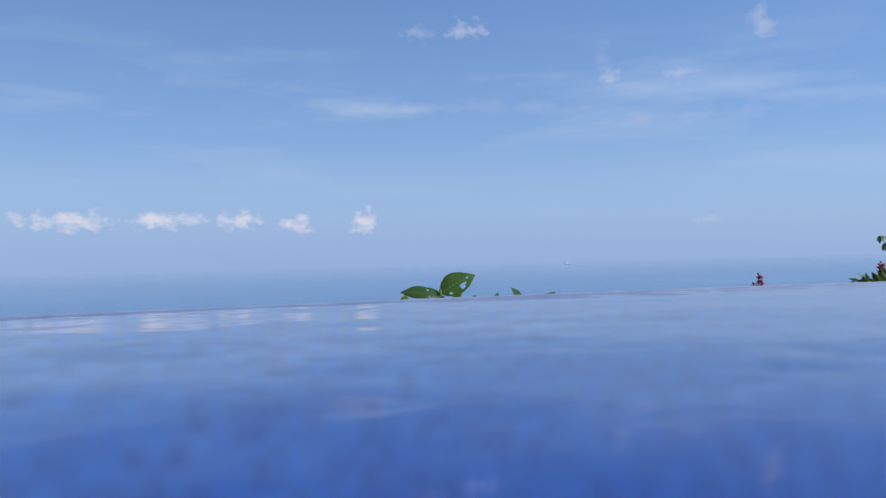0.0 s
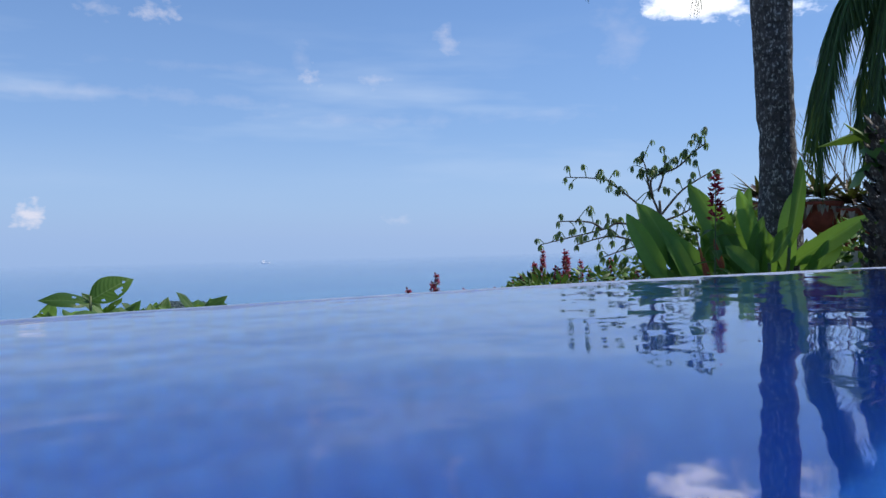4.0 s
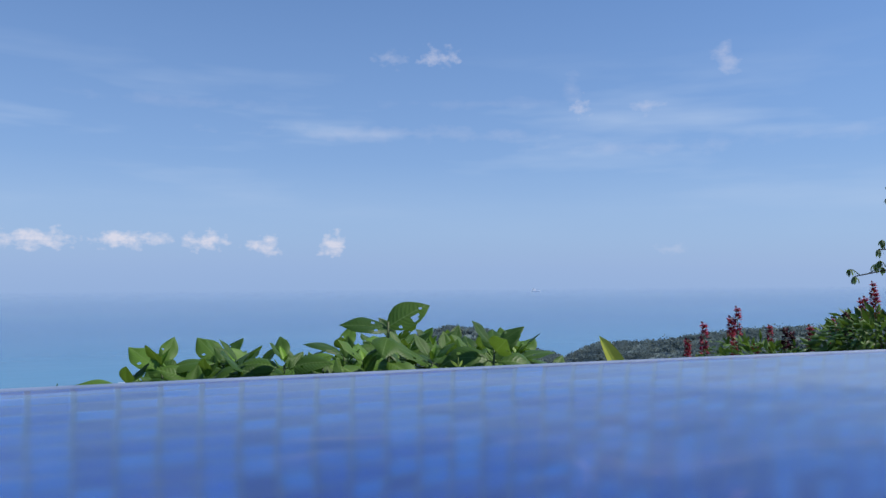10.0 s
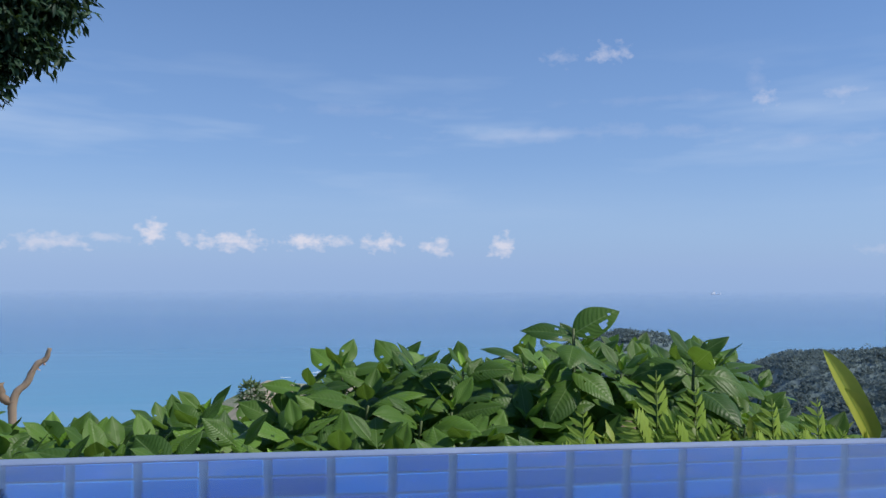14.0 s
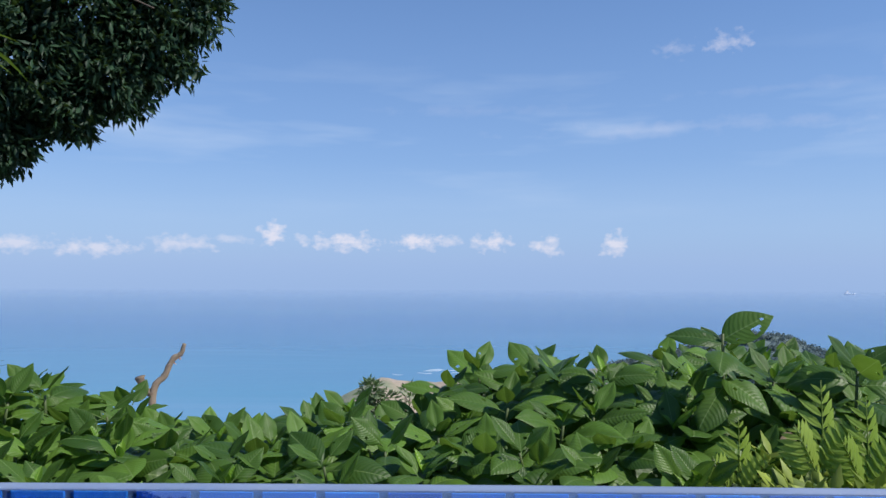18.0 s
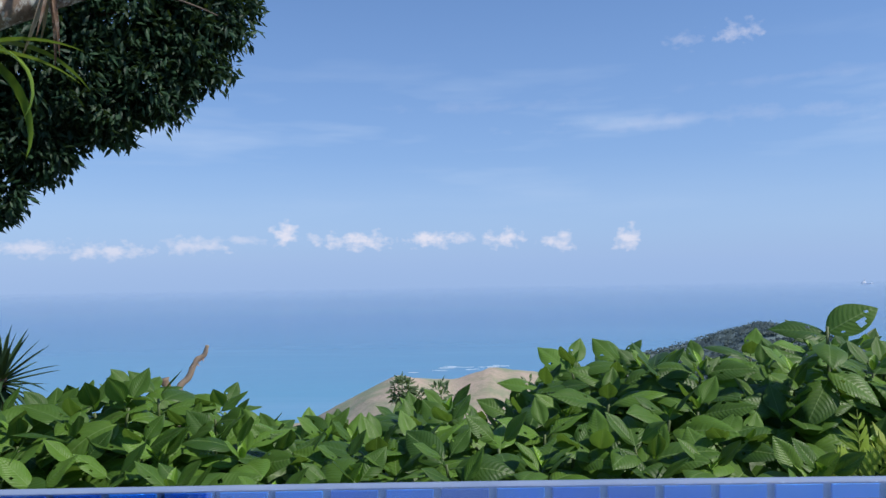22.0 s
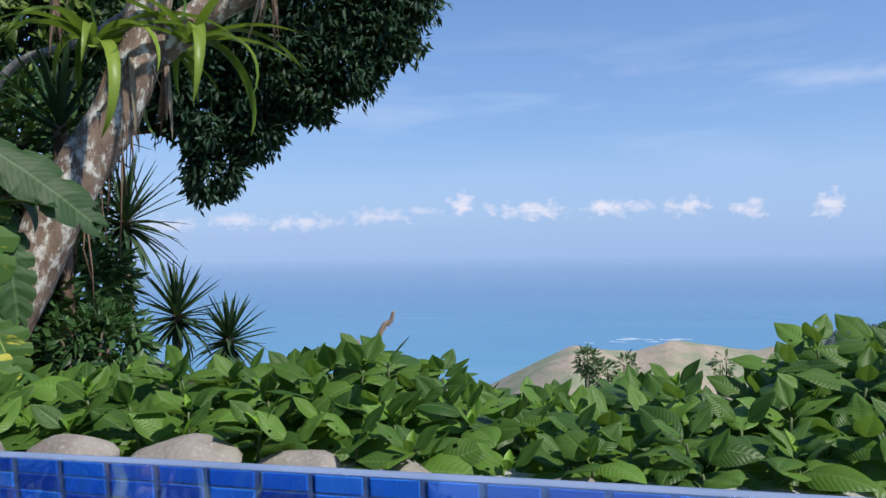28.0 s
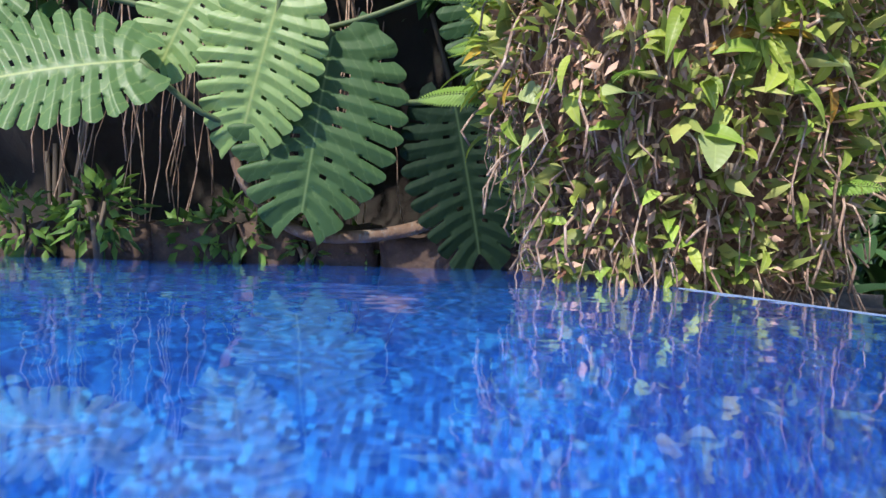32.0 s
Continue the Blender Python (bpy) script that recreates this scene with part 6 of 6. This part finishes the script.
    for a, z, L, dr in ((0.95, 0.62, 0.34, 0.5), (1.0, 0.45, 0.28, 0.6), (1.15, 0.85, 0.4, 0.4), (-1.6, 0.55, 0.32, 0.7), (-1.2, 0.8, 0.3, 0.8), (0.3, 0.7, 0.25, 0.9), (-0.3, 0.5, 0.22, 0.9), (0.7, 0.25, 0.2, 0.8), (0.6, 0.9, 0.3, 0.8), (-1.9, 0.75, 0.3, 0.6), (1.3, 0.6, 0.36, 0.5)):
        r = pillar_radius(a, z)
        o = Vector((math.cos(a), math.sin(a), 0))
        part("fern_frond", fern_frond(L, L * 0.34, 30, dr), LEAF_FERN, th, "bright green fern frond", aim(o * r + Vector((0, 0, z + 0.95)), o + Vector((0.1, 0.35 if a > 0 else -0.35, 0.25)), (0.8, -0.45, 0.55)))
    # woody roots that run down its upper half
    for k in range(46):
        a, z, p, o = skin(rnd.uniform(0.01, 0.05), 0.6, 1.4)
        pts = [p]
        for i in range(5):
            p = p + Vector((rnd.uniform(-0.03, 0.03), rnd.uniform(-0.03, 0.03), -rnd.uniform(0.05, 0.12))) + o * rnd.uniform(-0.012, 0.006)
            pts.append(p)
        part("root", tube([tuple(q) for q in bend([tuple(q) for q in pts], 2)], [rnd.uniform(0.0025, 0.007)] * 11, 5), FIBRE if k % 2 else BARK_BROWN, core, "brown hanging root")
    # arching strap leaves
    straps = [make_mesh("strap_leaf", leaf_geo(0.36, 0.05, 9, 2, 0.4, d, strap), LEAF_STRAP_Y) for d in (0.5, 1.0)]
    for a, z, n in ((-1.9, 0.86, 9), (-1.55, 1.0, 9), (-1.75, 0.68, 7), (0.9, 0.95, 7), (1.25, 0.75, 6)):
        r = pillar_radius(a, z) + 0.02
        c = Vector((r * math.cos(a), r * math.sin(a), z + 0.95))
        for k in range(n):
            part("strap_leaf", straps[k % 2], None, th, "", aim(c, Vector((math.cos(a) * 0.7, math.sin(a) * 0.7, rnd.uniform(-0.2, 0.9))) + Vector((rnd.uniform(-0.6, 0.6), rnd.uniform(-0.6, 0.6), 0)), (0.4, 0, 1), rnd.uniform(0.5, 0.8)))
    # a few curled dry leaves caught in it
    for a, z, sc in ((0.45, 0.86, 2.0), (-0.35, 0.62, 1.3), (-1.1, 0.42, 1.0), (0.1, 0.3, 0.9), (-0.7, 0.9, 1.5)):
        r = pillar_radius(a, z) + 0.06
        part("dry_leaf", leaf_geo(0.075, 0.055, 8, 4, 0.9, 1.3, ovate), DRY_LEAF, th, "curled dry pinkish leaf", aim((r * math.cos(a), r * math.sin(a), z + 0.95), (0.3, 0.3, -1), (math.cos(a), math.sin(a), 0.2), sc))
    # croton-like tufts near the top
    for a, z in ((0.0, 0.83), (-1.7, 0.86), (-1.3, 0.95), (0.5, 1.0), (-0.6, 1.0), (-2.0, 0.72), (-1.5, 0.7), (-1.9, 0.95), (0.2, 0.6)):
        r = pillar_radius(a, z) + 0.03
        c = Vector((r * math.cos(a), r * math.sin(a), z + 0.95))
        for k in range(12):
            b = k * 2.4
            part("tuft_leaf", spear[k % 2] if k % 4 else orange, None, th, "", aim(c, Vector((math.cos(a), math.sin(a), 0.1)) * 0.5 + Vector((0.0, math.cos(b), math.sin(b))), (1, 0, 0.5), rnd.uniform(0.8, 1.2)))


planted_pillar()

# ---- rock wall, roots and split-leaf plants at the pool's end ----
LEAF_SPLIT = leaf_mat("split_leaf_green", (0.03, 0.075, 0.03), (0.065, 0.13, 0.05), (0.22, 0.32, 0.13), 0.5, 0.008, 11.0, thin=0.2, veiny=0.22, sheen=0.2)
# near-black copy: deep shade painted into the leaf, its gloss cut too
LEAF_SPLIT_SHADED = leaf_mat("split_leaf_shaded", (0.005, 0.014, 0.010), (0.012, 0.028, 0.016), (0.06, 0.10, 0.05), 0.6, 0.008, 11.0, thin=0.12, veiny=0.15)
LEAF_SPLIT_SHADED.node_tree.nodes["Principled BSDF"].inputs["Specular IOR Level"].default_value = 0.08
# pale copy: sunlight and glare painted into the leaf colour
LEAF_SPLIT_LIT = leaf_mat("split_leaf_lit", (0.12, 0.22, 0.075), (0.22, 0.33, 0.11), (0.46, 0.54, 0.19), 0.45, 0.009, 11.0, thin=0.25, veiny=0.28, sheen=0.4)


def rock_wall():
    nu, nv = 60, 26
    v = []
    for i in range(nu + 1):
        y = -3.6 + 4.3 * i / nu
        for j in range(nv + 1):
            z = -0.35 + 3.1 * j / nv
            d = 0.35 * noise.fractal(Vector((y * 1.3, z * 1.3, 3.0)), 0.9, 2.1, 4)
            over = 0.35 * max(0.0, z - 1.0) - 0.28 * math.exp(-((z - 0.35) / 0.28) ** 2)
            v.append((-4.42 + d * 0.5 + over, y, z))
    f = grid_faces(nu + 1, nv + 1)
    tagged(part("wall_rock", (v, [q[::-1] for q in f]), ROCK_SHADED), "overhanging rock wall behind the pool, shade darkened into its colour", "rock wall", kind="structure")
    rnd = random.Random(55)
    y = -2.95
    while y < 0.15:
        w = rnd.uniform(0.26, 0.58)
        h = rnd.uniform(0.13, 0.21)
        bm = bmesh.new()
        bmesh.ops.create_cube(bm, size=1.0)
        bmesh.ops.scale(bm, verts=bm.verts, vec=(0.36, w - 0.012, h + 0.16))
        bmesh.ops.bevel(bm, geom=list(bm.edges), offset=0.022, segments=3, affect="EDGES")
        bmesh.ops.subdivide_edges(bm, edges=[e for e in bm.edges if e.calc_length() > 0.1], cuts=4, use_grid_fill=True)
        off = Vector((y * 3.1, w * 7, 1.0))
        for q in bm.verts:
            q.co += q.co.normalized() * 0.05 * noise.fractal(q.co * 6 + off, 0.9, 2.0, 3)
        for q in bm.faces:
            q.smooth = True
        me = bpy.data.meshes.new("ledge_stone")
        bm.to_mesh(me)
        bm.free()
        me.materials.append(STONE_LEDGE_SHADED)
        ob = new("ledge_stone", me)
        ob.matrix_basis = pose(-4.22 + rnd.uniform(-0.03, 0.03), y + w / 2, h / 2 - 0.08, rnd.uniform(-2, 2), 0, rnd.uniform(-4, 4))
        tagged(ob, "brown stone block at the waterline of the pool, darkened for shade", "stone", "stones along the pool end")
        y += w


rock_wall()


def hanging_roots():
    rnd = random.Random(61)
    th = thing("hanging_roots", -4.1, -1.0, 1.2, "curtain of thin brown roots hanging over the rock", "roots")
    for k in range(90):
        y = rnd.uniform(-1.4, 0.35)
        x = rnd.uniform(-0.15, 0.12)
        top, L = rnd.uniform(-0.2, 0.35), rnd.uniform(0.5, 1.2)
        pts = [(x, y, top)]
        for i in range(5):
            pts.append((pts[-1][0] + rnd.uniform(-0.03, 0.03), pts[-1][1] + rnd.uniform(-0.05, 0.05), pts[-1][2] - L / 5))
        part("root", tube(pts, [rnd.uniform(0.0018, 0.0045)] * 6, 5), FIBRE if k % 3 else BARK_BROWN, th)


hanging_roots()


def split_leaf_plant():
    th = thing("monstera", -4.1, -0.9, 0.0, "climbing plant with giant glossy perforated split leaves", "monstera")
    o = Vector((-4.1, -0.9, 0.0))
    part("stem", tube(bend([(0.05, 0.75, 0.35), (0.12, 0.45, 0.17), (0.22, 0.05, 0.12), (0.3, -0.15, 0.22), (0.35, -0.3, 0.48), (0.2, -0.3, 1.2)], 7), [0.032 - 0.0004 * i for i in range(36)], 10, 0.12), BARK_BROWN, th)
    to_eye = Vector((0.94, 0.3, 0.12))
    # foot, tip, width, leaf copy (0 plain, 1 lit, 2 shaded), facing
    sites = [((-3.50, -1.48, 0.78), (-3.2, -2.12, 0.66), 0.58, 1, (0.88, 0.3, 0.5)), ((-3.66, -0.98, 1.10), (-3.62, -1.16, 0.44), 0.52, 1, (0.9, 0.2, 0.4)), ((-3.80, -0.80, 0.98), (-3.68, -0.90, 0.14), 0.74, 0, (0.95, 0.25, 0.25)),
             ((-3.95, -0.30, 0.72), (-3.86, -0.14, 0.0), 0.56, 2, (0.95, 0.2, 0.2)), ((-3.7, -1.3, 1.2), (-3.6, -1.5, 0.75), 0.4, 1, (0.9, 0.3, 0.4)), ((-3.95, -0.15, 1.3), (-3.85, -0.1, 0.75), 0.5, 0, (0.9, 0.1, 0.4)),
             ((-3.6, -2.1, 1.2), (-3.4, -2.5, 0.8), 0.5, 1, (0.8, 0.5, 0.5))]
    for i, (a, b, w, pale, face) in enumerate(sites):
        a, b = Vector(a) - o, Vector(b) - o
        L = (b - a).length * 1.04
        me = lobed_leaf(L, w, 11 if L > 0.6 else 8, 0.60, True, 0.22, 140, 34, 0.14, 0.02, i)
        part("leaf", me, (LEAF_SPLIT, LEAF_SPLIT_LIT, LEAF_SPLIT_SHADED)[pale], th, "", aim(a, b - a, face))
        root = Vector((0.25, -0.2, 0.55 + 0.08 * i))
        part("leaf_stalk", tube(bend([tuple(root), tuple((root + a) / 2 + Vector((0.05, 0, -0.06))), tuple(a)], 5), [0.013] * 11, 7), STEM_GREEN, th)


split_leaf_plant()
for i, (x, y, z, r, n, s) in enumerate(((-4.05, -1.3, 0.14, 0.17, 130, 0.09), (-4.1, -1.55, 0.1, 0.13, 90, 0.08), (-4.0, -0.95, 0.06, 0.09, 40, 0.07), (-4.1, -0.72, 0.05, 0.1, 40, 0.08), (-3.95, -1.9, 0.22, 0.2, 120, 0.09), (-4.0, -2.3, 0.15, 0.2, 120, 0.09), (-4.2, -1.05, 0.2, 0.15, 60, 0.09))):
    leafy_bush(x, y, z, (r * 0.6, r, r), n, s, LEDGE_LEAF, "small bright green plant rooted in the rock ledge", -0.02, "ledge plants at the pool end")
for x, y, z, r, n in ((-4.4, -2.4, 1.7, 0.8, 900), (-4.5, -1.2, 1.9, 0.8, 900), (-4.5, -0.2, 1.6, 0.7, 900), (-4.4, 0.5, 1.5, 0.6, 700), (-4.6, 0.7, 0.7, 0.5, 700), (-4.3, 0.1, 1.0, 0.4, 300)):
    leafy_bush(x, y, z, (r, r, r * 0.7), n, 0.17, SHRUB_DARK, "dark leafy growth crowning the rock wall", -0.3, "growth over the rock wall")

# ---- far things ----


def far_woods():
    """Tree crowns on the green ridges, too many and too far to count."""
    rnd = random.Random(77)
    pts = []
    for k in range(6000):
        az = rnd.uniform(11.5, 62)
        rr = 330.0 + 40 * math.sin(az * 0.11)
        r = rr + rnd.uniform(-120, 14)
        if az < 15 and r < rr - 25:
            continue
        a = radians(az)
        s = rnd.uniform(0.9, 2.2) * (1.6 if rnd.random() < 0.07 else 1)
        c = np.array((math.sin(a) * r, 1.2 + math.cos(a) * r, terrain_z(az, r) + s * 0.35))
        q = _rs.normal(size=(32, 3))
        q /= np.linalg.norm(q, axis=1)[:, None]
        pts.append(c + q * np.array((s, s, s * 0.6)) * 0.8)
    ob = part("far_woods", leaf_swarm(np.concatenate(pts), 0.85, None, 0.5, 0.0, 0.8), WOODS_HAZED)
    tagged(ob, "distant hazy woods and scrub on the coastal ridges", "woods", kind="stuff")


far_woods()


def breakers():
    rnd = random.Random(5)
    g = Geo()
    for k in range(15):
        u = rnd.gauss(0, 0.32)
        x, y = -4 + u * 38 + rnd.uniform(-4, 4), 486 + u * 10 + rnd.uniform(-9, 9)
        L, w = rnd.uniform(3, 10), rnd.uniform(0.12, 0.4)
        n = 7
        v = []
        for i in range(n):
            t = i / (n - 1)
            c = y + math.sin(t * 3 + k) * 1.2
            hw = w * math.sin(math.pi * (t * 0.9 + 0.05)) * rnd.uniform(0.6, 1.3)
            v += [(x + L * (t - 0.5), c - hw, SEA_Z + 0.05), (x + L * (t - 0.5), c, SEA_Z + 0.2), (x + L * (t - 0.5), c + hw, SEA_Z + 0.05)]
        g.add((v, grid_faces(n, 3)))
    tagged(part("breaking_waves", g, FOAM), "white surf breaking over a shoal off the headland", "waves", kind="stuff")


breakers()


SHIP_WHITE = Mat("white_ship_paint").base((0.9, 0.9, 0.9)).rough(0.6).m


def ship():
    az, d = radians(27.9), 2066.0
    th = thing("cargo_ship", math.sin(az) * d, 1.2 + math.cos(az) * d, SEA_Z, "small pale ship far out on the sea", "ship")
    th.scale = (0.75, 0.75, 0.75)
    hull = [(-16, -3, 0), (14, -3, 0), (18, 0, 0), (14, 3, 0), (-16, 3, 0), (-17, -4, 3.5), (15, -4, 3.5), (21, 0, 4.5), (15, 4, 3.5), (-17, 4, 3.5)]
    part("hull", (hull, [(0, 1, 6, 5), (1, 2, 7, 6), (2, 3, 8, 7), (3, 4, 9, 8), (4, 0, 5, 9), (5, 6, 7, 8, 9)]), SHIP_WHITE, th, smooth=False)
    part("deckhouse", box_geo(-13, -3, 3.5, -2, 3, 8.5), SHIP_WHITE, th, smooth=False)
    part("wheelhouse", box_geo(-10, -2.5, 8.5, -4, 2.5, 11), SHIP_WHITE, th, smooth=False)
    part("mast", tube([(-6, 0, 11), (-6, 0, 16)], [0.5, 0.3], 6), CEMENT, th)


ship()


def dead_branch():
    """A bare mossy snag that rises behind the hedge."""
    th = thing("dead_snag", -13.6, 32.8, -10.0, "bare twisted dead branch hung with dry moss", "dead branch")
    o = Vector((-13.6, 32.8, -10.0))
    k = 1.0
    def at(x, y, z):
        c = Vector((-0.59, 0.365, 0.094))
        return tuple(c + (Vector((x, y, z)) - c) * k - o)
    main = bend([(0.1, 0, 0), at(-13.75, 32.79, -5.88), at(-13.3, 33.0, -4.9), at(-12.95, 33.1, -4.15), at(-12.65, 33.2, -3.95), at(-12.5, 33.2, -3.5)], 5)
    part("branch", tube(main, [0.19 - 0.0042 * i for i in range(len(main))], 7, 0.35, 4), DRY_LEAF, th)
    side = bend([at(-13.7, 32.8, -5.7), at(-14.1, 32.7, -5.5), at(-14.25, 32.6, -4.9)], 5)
    part("branch", tube(side, [0.14 + 0.007 * i for i in range(len(side))], 7, 0.4, 5), DRY_LEAF, th)
    pts = [tuple(Vector(p) + Vector((0, 0, -0.02))) for p in main[12:22]] * 4
    part("moss", leaf_swarm(np.array(pts), 0.22, None, 0.5, 1.8, 0.2), DRY_BITS, th)


dead_branch()
for x, y, z, r, n in ((-1.78, 14.31, -2.35, 0.3, 260), (-1.5, 14.3, -2.6, 0.3, 200), (-1.05, 14.36, -2.5, 0.28, 120), (0.6, 14.0, -2.3, 0.25, 60)):
    leafy_bush(x, y, z, (r * 0.7, r * 0.5, r), n, 0.13, CECROPIA_LEAF, "slim leafy sapling growing on the slope", -6.5, "saplings on the slope")
# ---- pool tiles ----
PITCH, TS = 0.025, 0.0219


def tile_geo(w, h, d=0.0025, b=0.0012):
    """A glazed tile in the x-z plane, facing -y, with a small bevel."""
    a, c = w / 2, h / 2
    v = [(-a, 0, -c), (a, 0, -c), (a, 0, c), (-a, 0, c), (-a + b, -d, -c + b), (a - b, -d, -c + b), (a - b, -d, c - b), (-a + b, -d, c - b)]
    return v, [(4, 5, 6, 7), (0, 1, 5, 4), (1, 2, 6, 5), (2, 3, 7, 6), (3, 0, 4, 7)]


def edge_tile_pose(x, row):
    slope = math.degrees(math.atan(-2 * 0.0398 * x))
    return pose(x, edge_y(x) + 0.0004, -0.0045 - PITCH * (row + 0.5), 0, 0, slope)


def build_tiles():
    one = make_mesh("tile", tile_geo(TS, TS, 0.0012, 0.0005), TILE, smooth=False)
    wide = tile_geo(TS, TS, 0.0012, 0.0005)
    rest = Geo()
    for i in range(int((POOL_X1 - POOL_X0) / PITCH)):
        x = POOL_X0 + PITCH * (i + 0.5)
        for row in range(64 if x < -0.6 else 80):
            m = edge_tile_pose(x, row)
            if -1.42 < x < -0.6 and row < 9:
                part("tile", one, None, overflow_wall, "", m)
            else:
                rest.add(wide, m)
    ob = part("wall_tiles", rest, TILE_FIELD, overflow_wall, "deep cobalt blue mosaic tiles", smooth=False)
    ob["kind"] = "stuff"
    geo = tile_geo(0.0234, 0.0234, 0.0009, 0.0004)
    rest = Geo()
    tilt = math.degrees(math.atan((DEEP_Z - FLOOR_Z) / 2.8))
    for i in range(int((POOL_X1 - POOL_X0) / PITCH)):
        for j in range(int(3.1 / PITCH)):
            x, y = POOL_X0 + PITCH * (i + 0.5), 0.65 - PITCH * (j + 0.5)
            if y < edge_y(x) + 0.012:
                rest.add(geo, pose(x, y, floor_z(x) - 0.003, 0, -tilt if -0.6 < x < 2.2 else 0, 0) @ pose(0, 0, 0, -90, 0, 0))
    for j in range(int(3.1 / PITCH)):
        for row in range(64):
            rest.add(geo, pose(POOL_X0 + 0.0006, 0.62 - PITCH * (j + 0.5), -0.03 - PITCH * (row + 0.5), 0, 0, 90))
    ob = part("floor_tiles", rest, TILE_FLOOR, pool, "cobalt blue mosaic tiles", smooth=False)
    ob["kind"] = "stuff"


build_tiles()
